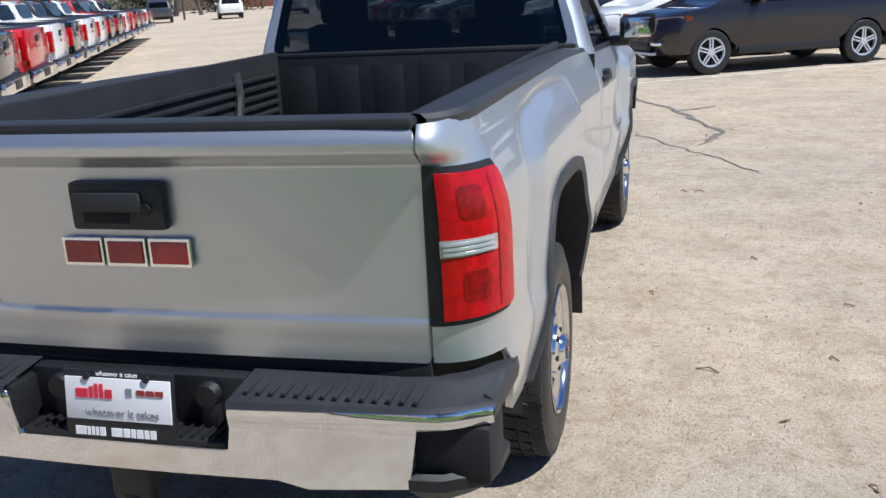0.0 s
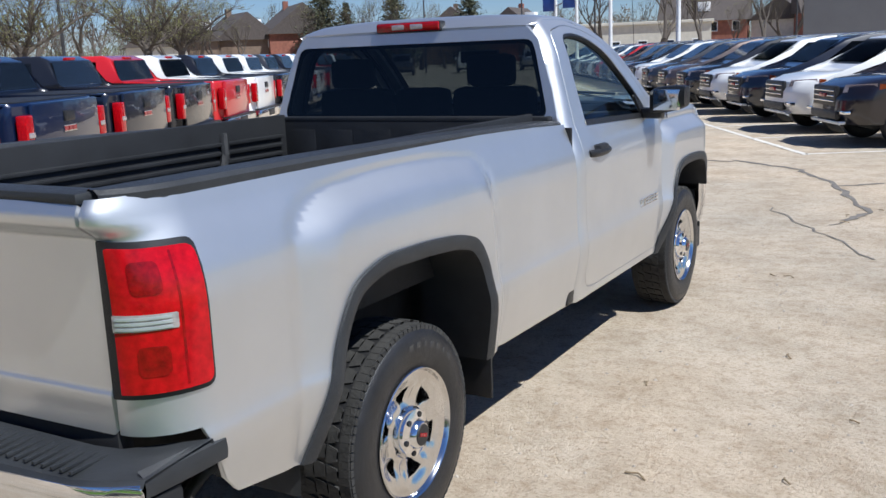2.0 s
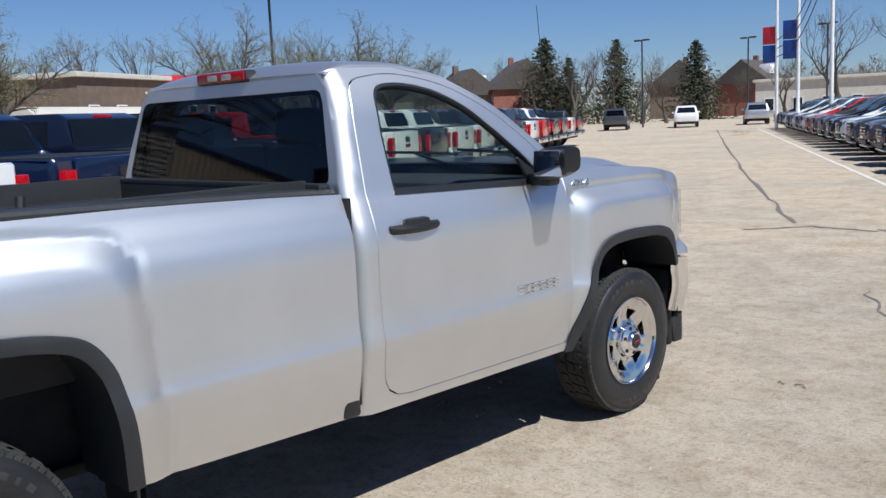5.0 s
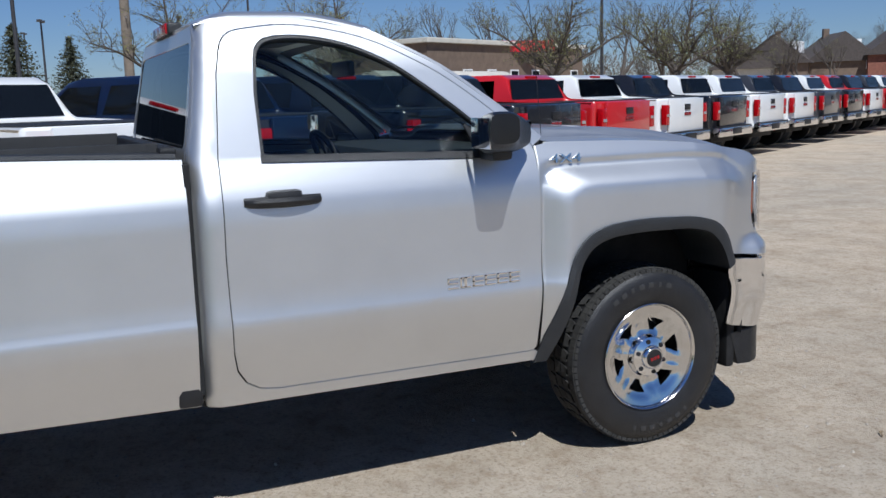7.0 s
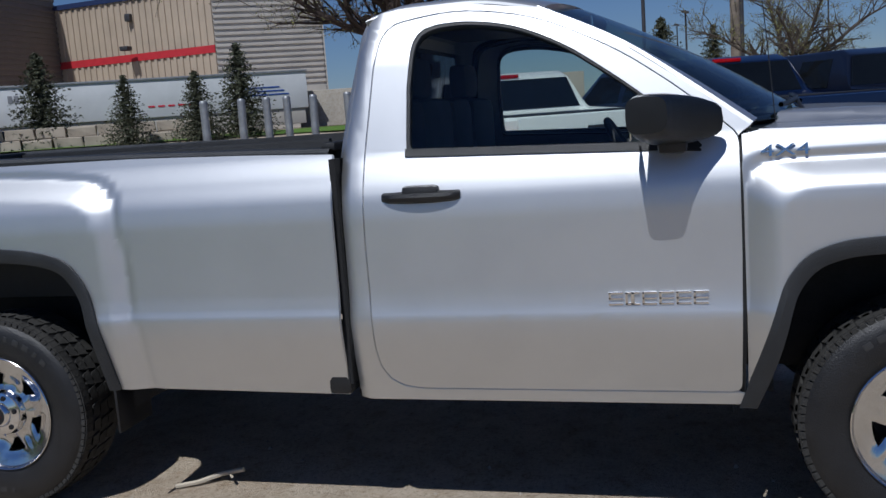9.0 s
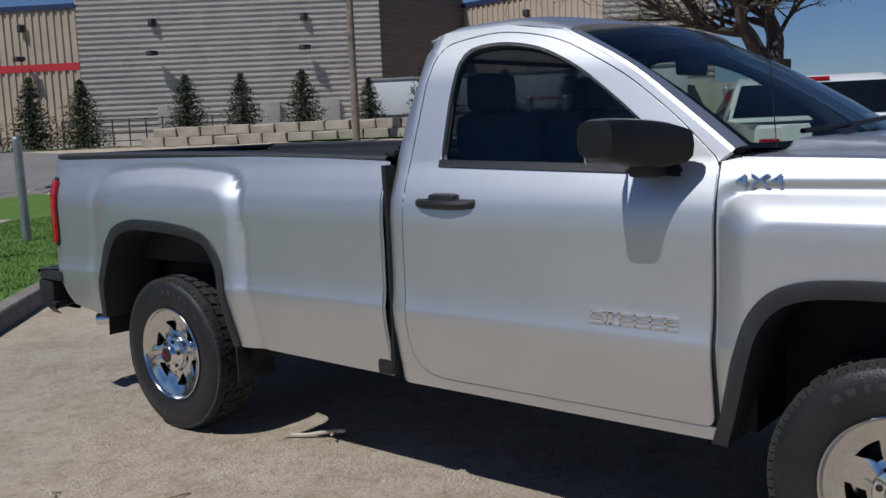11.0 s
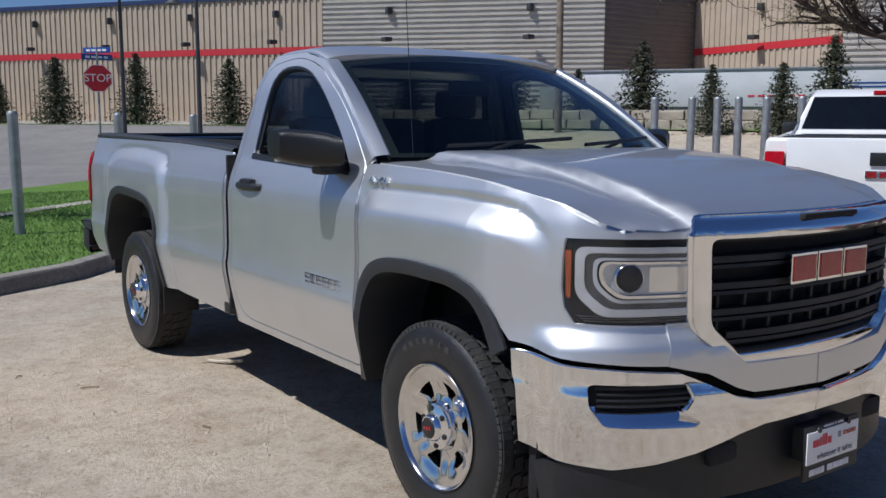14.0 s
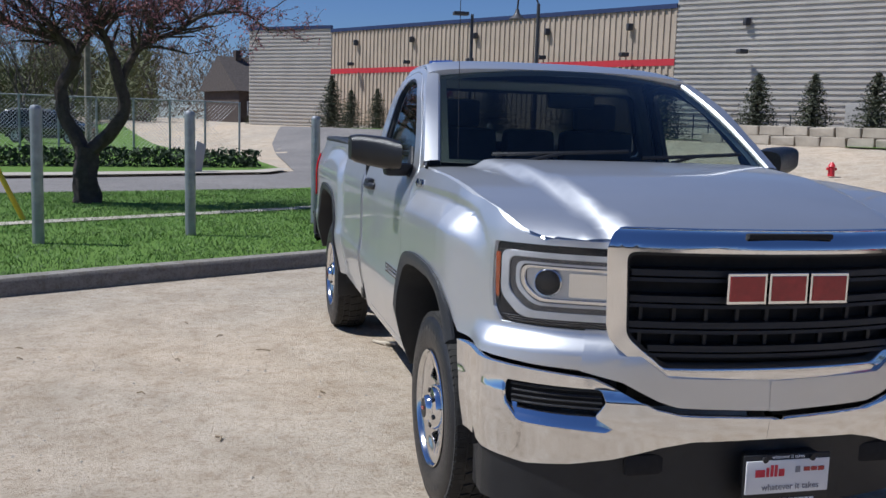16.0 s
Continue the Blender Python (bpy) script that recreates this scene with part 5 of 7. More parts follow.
nn = Vector((-d.y, d.x, 0)) * 0.05
loft(bm, [[tuple(p + nn + Vector((0, 0, ground_z(p.x, p.y)))), tuple(p - nn + Vector((0, 0, ground_z(p.x, p.y))))] for p in [a + (b - a) * k / 40 for k in range(41)]])
tagged(part("bay_line", bm, LINE), "worn white painted bay line", kind="structure")
for k in range(16):
    p = a + d * (2.6 * k + 0.1)
    q = p - NOSE * 5.0
    bm = bmesh.new()
    w = d * 0.05
    loft(bm, [[tuple(p + w), tuple(p - w)], [tuple(q + w), tuple(q - w)]])
    tagged(part("bay_line", bm, LINE), "worn white painted bay line", kind="structure")

# grit, stones and dry twigs near the truck
STONE = plain("grit_stone", (0.34, 0.30, 0.25), 0.9, 0, 0.4, 30)
DRY = plain("dry_twig", (0.24, 0.18, 0.11), 0.9, 0, 0.3, 30)
verts, faces = [], []
for k in range(5200):
    x, y = rnd.uniform(-1.5, 6.5), rnd.uniform(-2.2, 10)
    if (x - KB.x) * 0.5 - (y - KB.y) * 0.87 > -0.2:
        continue
    s = 0.004 + 0.010 * rnd.random() ** 4
    o = len(verts)
    a = rnd.random() * 6
    for i in range(4):
        verts.append((x + s * math.cos(a + i * 1.57) * rnd.uniform(0.7, 1.3), y + s * math.sin(a + i * 1.57) * rnd.uniform(0.7, 1.3), 0.0))
    verts.append((x, y, s * rnd.uniform(0.5, 1.0)))
    faces += [(o + i, o + (i + 1) % 4, o + 4) for i in range(4)]
me = bpy.data.meshes.new("grit")
me.from_pydata(verts, [], faces)
me.materials.append(STONE)
tagged(new("grit", me), "scattered grit and small stones on the lot", "gravel", kind="stuff")
for k in range(26):
    bm = bmesh.new()
    x, y, a, ln = rnd.uniform(1.1, 4.5), rnd.uniform(-0.5, 7.5), rnd.random() * 6.3, rnd.uniform(0.03, 0.09)
    if k == 0:
        x, y, a, ln = 1.55, 0.75, 2.4, 0.10
    p0 = Vector((x, y, 0.006))
    p1 = p0 + Vector((math.cos(a) * ln * 0.5, math.sin(a) * ln * 0.5, 0.008))
    p2 = p0 + Vector((math.cos(a + 0.4) * ln, math.sin(a + 0.4) * ln, 0.0))
    pipe(bm, [p0, p1, p2], 0.004, 5)
    tagged(part("twig", bm, DRY), "dry brown twig lying on the gravel", "twig", "twigs on the lot")
bm = bmesh.new()
pipe(bm, [(0.74, 0.60, 0.012), (0.70, 0.68, 0.016), (0.64, 0.76, 0.03), (0.63, 0.86, 0.05)], 0.010, 6)
pipe(bm, [(0.64, 0.80, 0.03), (0.70, 0.84, 0.045)], 0.006, 5)
tagged(part("stick", bm, plain("pale_stick", (0.5, 0.44, 0.34), 0.9)), "pale broken stick lying under the truck", "stick")

# grass blades on the near lawn
verts, faces = [], []
tri = [Vector(p) for p in lawn_poly]


def inside(x, y):
    c = False
    for i in range(len(tri)):
        p, q = tri[i - 1], tri[i]
        if (p.y > y) != (q.y > y) and x < (q.x - p.x) * (y - p.y) / (q.y - p.y) + p.x:
            c = not c
    return c


while len(faces) < 110000:
    x, y = rnd.uniform(-6, 9), rnd.uniform(-13, 1.5)
    if not inside(x, y) or not inside(x - 0.05, y + 0.1):
        continue
    den = 0.5 + 0.5 * noise.noise(Vector((x * 0.9, y * 0.9, 0)))
    if rnd.random() > 0.35 + den:
        continue
    h, a = rnd.uniform(0.018, 0.042), rnd.random() * 6.3
    o = len(verts)
    w = rnd.uniform(0.004, 0.008)
    verts += [(x - w * math.cos(a), y - w * math.sin(a), 0.12), (x + w * math.cos(a), y + w * math.sin(a), 0.12), (x + rnd.uniform(-0.03, 0.03), y + rnd.uniform(-0.03, 0.03), 0.125 + h)]
    faces.append((o, o + 1, o + 2))
me = bpy.data.meshes.new("grass")
me.from_pydata(verts, [], faces)
me.materials.append(BLADE)
tagged(new("grass", me), "short green grass blades on the lawn", "grass", kind="stuff")


# ---- parked vehicles ----
PAINTS = {"white": paint("white_paint", (0.78, 0.78, 0.77), 0, 0.3), "red": paint("red_paint", (0.50, 0.012, 0.015), 0, 0.3), "black": paint("black_paint", (0.012, 0.012, 0.014), 0, 0.25),
          "navy": paint("navy_paint", (0.005, 0.007, 0.016), 0.1, 0.28), "blue": paint("blue_paint", (0.003, 0.010, 0.040), 0.2, 0.28), "grey": paint("grey_paint", (0.07, 0.072, 0.078), 0.5, 0.3),
          "silver": paint("light_silver_paint", (0.5, 0.51, 0.53), 0.7, 0.33), "plum": paint("dark_plum_paint", (0.014, 0.010, 0.012), 0.3, 0.3), "bronze": paint("bronze_paint", (0.14, 0.11, 0.10), 0.6, 0.32)}
DARKGLASS = plain("dark_car_glass", (0.012, 0.015, 0.018), 0.04, 0, 0.2, 2, 0, 60, 0.0, 0.8)


def hull(prof, width, mat, parent, label, bev=0.05, nose=None):
    """A vehicle body: its side profile across its width, rounded along the edge, narrowing with height."""
    bm = bmesh.new()
    loops = []
    for sx in (1, -1):
        loops.append([bm.verts.new((sx * width(0.8), y, z)) for y, z in prof])
    k = len(prof)
    f1 = bm.faces.new(loops[0])
    f2 = bm.faces.new(loops[1][::-1])
    for i in range(k):
        j = (i + 1) % k
        bm.faces.new((loops[0][j], loops[0][i], loops[1][i], loops[1][j]))
    es = [e for e in bm.edges if f1 in e.link_faces or f2 in e.link_faces]
    bmesh.ops.bevel(bm, geom=es, offset=bev, segments=3, profile=0.6, affect="EDGES", clamp_overlap=True)
    bmesh.ops.triangulate(bm, faces=[f for f in bm.faces if len(f.verts) > 4])
    for x in (-0.8, -0.65, -0.5, 0.5, 0.65, 0.8):
        bmesh.ops.bisect_plane(bm, geom=bm.verts[:] + bm.edges[:] + bm.faces[:], plane_co=(x, 0, 0), plane_no=(1, 0, 0), dist=1e-4)
    for z in (0.72, 0.95, 1.1, 1.25, 1.5):
        bmesh.ops.bisect_plane(bm, geom=bm.verts[:] + bm.edges[:] + bm.faces[:], plane_co=(0, 0, z), plane_no=(0, 0, 1), dist=1e-4)
    for v in bm.verts:
        v.co.x *= width(v.co.z) / width(0.8)
        if nose and v.co.y > nose - 1.0:
            v.co.y -= 0.35 * max(0, (abs(v.co.x) - 0.45) / 0.5) ** 2 * (v.co.y - nose + 1.0)
        if v.co.y < 0.6:
            v.co.y += 0.12 * max(0, (abs(v.co.x) - 0.6) / 0.35) ** 3 * (0.6 - v.co.y) / 0.6
    bmesh.ops.recalc_face_normals(bm, faces=bm.faces[:])
    return part("body", bm, mat, parent, label)


def pane(name, pts, mat, parent, thick=0.012):
    """A small flat plate given by its corners."""
    bm = bmesh.new()
    f = bm.faces.new([bm.verts.new(p) for p in pts])
    bmesh.ops.solidify(bm, geom=[f], thickness=thick)
    bmesh.ops.recalc_face_normals(bm, faces=bm.faces[:])
    return part(name, bm, mat, parent, smooth=False)


def small_wheel(parent, x, y, r, bright):
    w = new("wheel")
    w.parent = parent
    w.matrix_local = pose(x, y, r, 0, 0, 0 if x > 0 else 180)
    bm = bmesh.new()
    lathe(bm, [(r * 0.62, 0.10), (r * 0.8, 0.115), (r * 0.95, 0.10), (r, 0.075), (r, -0.09), (r * 0.9, -0.11), (r * 0.6, -0.1)], 28)
    part("tyre", bm, RUBBER, w)
    bm = bmesh.new()
    lathe(bm, [(r * 0.64, 0.07), (r * 0.66, 0.105), (r * 0.60, 0.10), (r * 0.57, 0.06)], 28)
    for k in range(5):
        q = Matrix.Rotation(radians(72 * k), 4, "X")
        for o in (-0.035, 0.035):
            box(bm, (0.085, o * 0.7, r * 0.34), (0.022, 0.028, r * 0.52), 0.004, q)
    lathe(bm, [(0.065, 0.07), (0.06, 0.10), (0.0001, 0.105)], 16)
    part("rim", bm, bright, w)
    bm = bmesh.new()
    lathe(bm, [(r * 0.6, 0.03), (0.0001, 0.03)], 20)
    part("wheel_back", bm, GAP, w)


def arch_pts(yc, r, z0, n=9):
    a0 = math.asin(max(-1, min(1, (z0 - 0.39) / r)))
    return [(yc + r * math.cos(a0 + (math.pi - 2 * a0) * k / n), 0.39 + r * math.sin(a0 + (math.pi - 2 * a0) * k / n)) for k in range(n + 1)]


def pickup(colour, crew=True):
    """Crew- or regular-cab pickup, its rear bumper at y = 0 and its nose along +y."""
    t = new("pickup_truck")
    bed = 1.78 if crew else 2.5
    ln = 5.8
    ra, fa = (1.25, 4.87) if crew else (1.35, 4.75)
    pm = PAINTS[colour]
    end = bed + (2.15 if crew else 1.05)
    prof = [(0.10, 0.62), (0.10, 1.34), (0.14, 1.37), (bed, 1.37), (bed + 0.10, 1.42), (bed + 0.24, 1.80), (bed + 0.40, 1.87), (end - 0.35, 1.88), (end, 1.83), (end + 0.62, 1.42), (end + 0.75, 1.36), (5.4, 1.26), (5.68, 1.14), (5.74, 0.85), (5.76, 0.55), (5.45, 0.45)]
    prof += arch_pts(fa, 0.47, 0.45) + [(fa - 0.6, 0.46), (ra + 0.6, 0.46)] + arch_pts(ra, 0.47, 0.5) + [(0.5, 0.55)]
    wd = lambda z: 0.99 - 0.10 * max(0, 0.75 - z) - 0.30 * max(0, z - 1.36) - 0.10 * max(0, z - 1.15)
    hull(prof, wd, pm, t, f"{colour} body", 0.045)
    part("bed_liner", box(bmesh.new(), (0, 0.18 + (bed - 0.1) / 2, 1.372), (1.66, bed - 0.12, 0.02), 0.006), LINER, t)
    tg = part("tailgate", box(bmesh.new(), (0, 0.085, 1.05), (1.56, 0.05, 0.62), 0.02), pm, t)
    part("gate_handle", box(bmesh.new(), (0, 0.055, 1.20), (0.24, 0.03, 0.11), 0.01), BLACK, tg)
    emblem("emblem", tg, pose(0, 0.058, 1.07, 90), 0.30, 0.065, "red block emblem")
    for s in (1, -1):
        l = part("tail_lamp", box(bmesh.new(), (s * 0.875, 0.105, 1.07), (0.165, 0.10, 0.37), 0.02), REDLENS, t, "red tail lamp")
        part("reverse_lens", box(bmesh.new(), (s * 0.86, 0.052, 1.06), (0.12, 0.01, 0.05), 0.003), CLEARLENS, l)
        zs, zt = 1.43, 1.77
        win = [(bed + 0.45, bed + 1.15, bed + 0.48), (bed + 1.28, end + 0.38, end - 0.05)] if crew else [(bed + 0.38, end + 0.40, end - 0.05)]
        for y0, y1, y2 in win:
            pane("side_window", [(s * (wd(zs) + 0.003), y0, zs), (s * (wd(zs) + 0.003), y1, zs), (s * (wd(zt) + 0.003), min(y1, y2) if y1 > end else y1 - 0.03, zt), (s * (wd(zt) + 0.003), y0 + 0.06, zt)], DARKGLASS, t)
        part("door_mirror", box(bmesh.new(), (s * 1.09, end + 0.28, 1.42), (0.20, 0.12, 0.19), 0.04), BLACK, t)
        part("wheel_arch_lip", box(bmesh.new(), (s * 0.97, ra, 0.88), (0.03, 0.66, 0.05), 0.01), BLACK, t)
        for y in (ra, fa):
            small_wheel(t, s * 0.86, y, 0.39, CHROME)
    yb0, yb1 = bed + 0.112, bed + 0.215
    pane("rear_window", [(-0.87, yb0 - 0.012, 1.435), (0.87, yb0 - 0.012, 1.435), (0.76, yb1 - 0.002, 1.785), (-0.76, yb1 - 0.002, 1.785)], DARKGLASS, t)
    pane("windshield", [(-0.80, end + 0.56, 1.475), (0.80, end + 0.56, 1.475), (0.68, end + 0.06, 1.81), (-0.68, end + 0.06, 1.81)], DARKGLASS, t)
    part("high_brake_lamp", box(bmesh.new(), (0, bed + 0.26, 1.825), (0.34, 0.06, 0.045), 0.01), REDLENS, t)
    bp = part("rear_bumper", box(bmesh.new(), (0, 0.06, 0.63), (1.9, 0.17, 0.19), 0.03), CHROME, t, "chrome rear bumper")
    part("plate_recess", box(bmesh.new(), (0, -0.02, 0.64), (0.50, 0.03, 0.13), 0.01), BLACK, bp)
    part("bumper_step", box(bmesh.new(), (0, 0.05, 0.735), (1.8, 0.14, 0.025), 0.008), BLACK, bp)
    part("grille", box(bmesh.new(), (0, 5.74, 0.95), (1.2, 0.06, 0.34), 0.02), BLACK, t)
    part("chassis", box(bmesh.new(), (0, 2.9, 0.5), (1.3, 5.2, 0.2), 0.02), DARKSTEEL, t)
    return t


def suv(colour):
    """Three-row family SUV, its tail at y = 0 and its nose along +y."""
    t = new("suv")
    pm = PAINTS[colour]
    ra, fa = 1.08, 3.94
    prof = [(0.06, 0.50), (0.02, 0.80), (0.06, 1.08), (0.30, 1.60), (0.48, 1.69), (1.2, 1.74), (2.3, 1.73), (2.85, 1.66), (3.62, 1.17), (3.78, 1.12), (4.55, 1.03), (4.78, 0.93), (4.88, 0.76), (4.90, 0.52), (4.75, 0.36), (4.45, 0.34)]
    prof += arch_pts(fa, 0.44, 0.40) + [(fa - 0.55, 0.34), (ra + 0.55, 0.34)] + arch_pts(ra, 0.44, 0.42) + [(0.4, 0.42)]
    wd = lambda z: 0.955 - 0.08 * max(0, 0.7 - z) - 0.06 * max(0, z - 0.85) - 0.30 * max(0, z - 1.08)
    hull(prof, wd, pm, t, f"{colour} body", 0.06, 4.9)
    zs, zt = 1.13, 1.60
    for s in (1, -1):
        for y0, y1, y2, y3 in ((0.42, 1.15, 1.15, 0.66), (1.22, 2.18, 2.16, 1.22), (2.26, 3.40, 2.72, 2.24)):
            pane("side_window", [(s * (wd(zs) + 0.003), y0, zs), (s * (wd(zs) + 0.003), y1, zs), (s * (wd(zt) + 0.003), y2, zt), (s * (wd(zt) + 0.003), y3, zt)], DARKGLASS, t)
        bm = bmesh.new()
        pipe(bm, [(s * 0.66, 0.6, 1.735), (s * 0.67, 0.8, 1.775), (s * 0.67, 2.2, 1.765), (s * 0.66, 2.5, 1.72)], 0.015, 6)
        part("roof_rail", bm, CHROME, t)
        part("door_mirror", box(bmesh.new(), (s * 1.02, 3.12, 1.19), (0.20, 0.12, 0.14), 0.04), pm, t)
        part("cladding", box(bmesh.new(), (s * 0.935, 2.5, 0.37), (0.05, 1.9, 0.13), 0.02), BLACK, t, "black lower cladding")
        hl = pane("headlamp", [(s * 0.56, 4.775, 0.96), (s * 0.94, 4.45, 0.985), (s * 0.945, 4.44, 0.88), (s * 0.60, 4.83, 0.85)], CLEARLENS, t, 0.05)
        pane("amber_marker", [(s * 0.955, 4.42, 0.98), (s * 0.965, 4.30, 0.97), (s * 0.965, 4.30, 0.91), (s * 0.955, 4.42, 0.89)], AMBER, hl, 0.01)
        part("fog_trim", box(bmesh.new(), (s * 0.70, 4.83, 0.55), (0.26, 0.10, 0.05), 0.012), CHROME, t, "chrome fog lamp trim")
        for y in (ra, fa):
            small_wheel(t, s * 0.85, y, 0.37, LAMPGREY)
    pane("windshield", [(-0.84, 3.555, 1.235), (0.84, 3.555, 1.235), (0.67, 2.92, 1.64), (-0.67, 2.92, 1.64)], DARKGLASS, t)
    pane("rear_window", [(-0.72, 0.095, 1.17), (0.72, 0.095, 1.17), (0.62, 0.28, 1.58), (-0.62, 0.28, 1.58)], DARKGLASS, t)
    g = part("grille", box(bmesh.new(), (0, 4.86, 0.79), (0.96, 0.08, 0.32), 0.04), BLACK, t, "black grille with chrome bars")
    for k in range(3):
        part("grille_bar", box(bmesh.new(), (0, 4.905, 0.71 + k * 0.08), (0.86, 0.02, 0.022), 0.006), CHROME, g)
    part("grille_mark", box(bmesh.new(), (0, 4.92, 0.80), (0.30, 0.02, 0.06), 0.006), EMBLEM_RED, g)
    part("lower_grille", box(bmesh.new(), (0, 4.87, 0.50), (1.1, 0.08, 0.14), 0.03), BLACK, t)
    part("skid_plate", box(bmesh.new(), (0, 4.82, 0.38), (1.2, 0.12, 0.05), 0.015), LAMPGREY, t)
    part("underbody", box(bmesh.new(), (0, 2.4, 0.36), (1.4, 4.0, 0.16), 0.02), DARKSTEEL, t)
    return t


models = {}
TEXT = {"white": "white", "red": "bright red", "black": "black", "navy": "dark navy", "blue": "metallic blue", "grey": "dark grey", "silver": "silver", "bronze": "dark bronze", "plum": "dark plum-brown"}


def park(kind, colour, m, label, group):
    key = (kind, colour)
    if key not in models:
        ob = suv(colour) if kind == "suv" else pickup(colour, kind == "crew")
        ob.matrix_world = m
        models[key] = ob
    else:
        ob = copy_thing(models[key], m)
    return tagged(ob, label, "suv" if kind == "suv" else "pickup truck", group)


for i, c in enumerate(["white", "blue", "navy", "black", "red", "white", "black", "white", "white", "grey", "black", "white", "red", "black", "grey", "white", "black"]):
    p = Vector((-5.25, 3.25, 0)) + ROW * (2.42 * (i - 1) + 0.95)
    m = Matrix.Translation((p.x, p.y, ground_z(p.x, p.y))) @ pose(0, 0, 0, 0, 0, TURN + (0.8 if i % 3 == 0 else -0.6 if i % 3 == 1 else 0))
    if i == 0:
        park("regular", c, m, "white regular-cab pickup truck parked beside the silver truck", "row of parked pickups")
    else:
        park("crew", c, m, f"{TEXT[c]} crew-cab pickup truck parked in a row", "row of parked pickups")
for i, c in enumerate(["plum", "white", "navy", "white", "black", "bronze", "grey", "white", "black", "grey", "bronze", "red", "white", "grey", "white", "navy", "white", "blue", "navy", "black"]):
    ax = Vector((1.28, 13.97, 0)) + ROW * (2.62 * i)
    p = ax - NOSE * 3.94
    m = Matrix.Translation((p.x, p.y, ground_z(p.x, p.y))) @ pose(0, 0, 0, 0, 0, TURN + (0.7 if i % 2 else -0.5))
    park("suv", c, m, f"{TEXT[c]} family SUV parked nose-out in a row", "row of parked SUVs")
for i, (x, y, c, rz) in enumerate(((-38, 62, "grey", 30), (-34, 66, "white", 30), (-41, 58, "black", 30), (-30, 70, "silver", 28), (6.8, 20, "white", 118), (9.0, 24, "silver", 118), (4.0, 26, "black", 118), (1.0, 32, "white", 118), (-3.0, 38, "silver", 118))):
    park("suv", c, Matrix.Translation((x, y, ground_z(x, y))) @ pose(0, 0, 0, 0, 0, rz), f"{TEXT[c]} SUV parked far across the lot", "cars across the lot")
park("suv", "black", Matrix.Translation((12.9, -47.0, 0.06)) @ pose(0, 0, 0, 0, 0, 75), "black SUV parked across the street", "cars across the street")
park("suv", "grey", Matrix.Translation((12.6, -92.5, 0.5)) @ pose(0, 0, 0, 0, 0, 40), "grey SUV parked far down the street", "cars across the street")



# ---- posts, signs, lamps ----
GALV = plain("galvanised_steel", (0.33, 0.34, 0.35), 0.5, 0.7, 0.2, 6, 0.1, 80)
POLE = plain("dark_pole", (0.06, 0.06, 0.065), 0.5, 0.4, 0.2, 5)
WOODPOLE = plain("pole_wood", (0.20, 0.165, 0.13), 0.9, 0, 0.3, 4, 0.4, 40)
SIGNRED = plain("sign_red", (0.55, 0.02, 0.03), 0.4)
SIGNBLUE = plain("sign_blue", (0.02, 0.07, 0.30), 0.4)


def bollard(x, y, h, lean=0.0):
    t = thing("bollard", pose(x, y, ground_z(x, y) + (0.12 if y < -2.5 and x > -6 else 0), lean, lean * 0.5), "grey galvanised steel post", "post", "galvanised posts")
    bm = bmesh.new()
    rod(bm, (0, 0, -0.1), (0, 0, h), 0.062, 0.062, 20)
    part("tube", bm, GALV, t)
    bm = bmesh.new()
    lathe(bm, [(0.064, -0.02), (0.064, 0.0), (0.05, 0.025), (0.0001, 0.035)], 20)
    bmesh.ops.transform(bm, matrix=Matrix.Translation((0, 0, h)) @ Matrix.Rotation(radians(-90), 4, "Y"), verts=bm.verts)
    part("cap", bm, GALV, t)


for k, (x, y) in enumerate(((5.2, -2.9), (3.69, -3.85), (2.12, -4.66), (0.48, -6.08), (-1.2, -7.6), (-2.9, -9.1))):
    bollard(x, y, 1.46, (0.6, -0.5, 0.4)[k % 3])
for k, (x, y) in enumerate(((-8.85, -4.33), (-9.25, -3.95), (-9.52, -3.62), (-9.72, -3.36), (-9.95, -3.05), (-10.12, -2.5), (-10.35, -1.7))):
    bollard(x, y, 1.88, (0.5, -0.6, 0.3)[k % 3])

st = thing("stop_sign", pose(-5.15, -22.67, 0.05), "red octagonal stop sign with blue street name plates", "road sign")
bm = bmesh.new()
rod(bm, (0, 0, 0), (0, 0, 3.55), 0.035, 0.035, 12)
part("post", bm, GALV, st)
face_dir = Vector((2.6 + 5.15, 6.3 + 22.67, 0)).normalized()
yaw = math.degrees(math.atan2(face_dir.y, face_dir.x)) + 90
pl = new("plate")
pl.parent, pl.matrix_local = st, pose(0, 0, 2.70, 90, 0, yaw) @ Matrix.Translation((0, 0, 0.05))
bm = bmesh.new()
cone(bm, 0.43, 0.43, 0.012, Matrix.Rotation(radians(22.5), 4, "Z"), 8)
part("border", bm, WHITE, pl, smooth=False)
bm = bmesh.new()
cone(bm, 0.405, 0.405, 0.014, Matrix.Translation((0, 0, 0.003)) @ Matrix.Rotation(radians(22.5), 4, "Z"), 8)
part("red_face", bm, SIGNRED, pl, smooth=False)
letters("STOP", 0.32, 0.003, INKWHITE, pl, Matrix.Translation((0, 0, 0.013)))
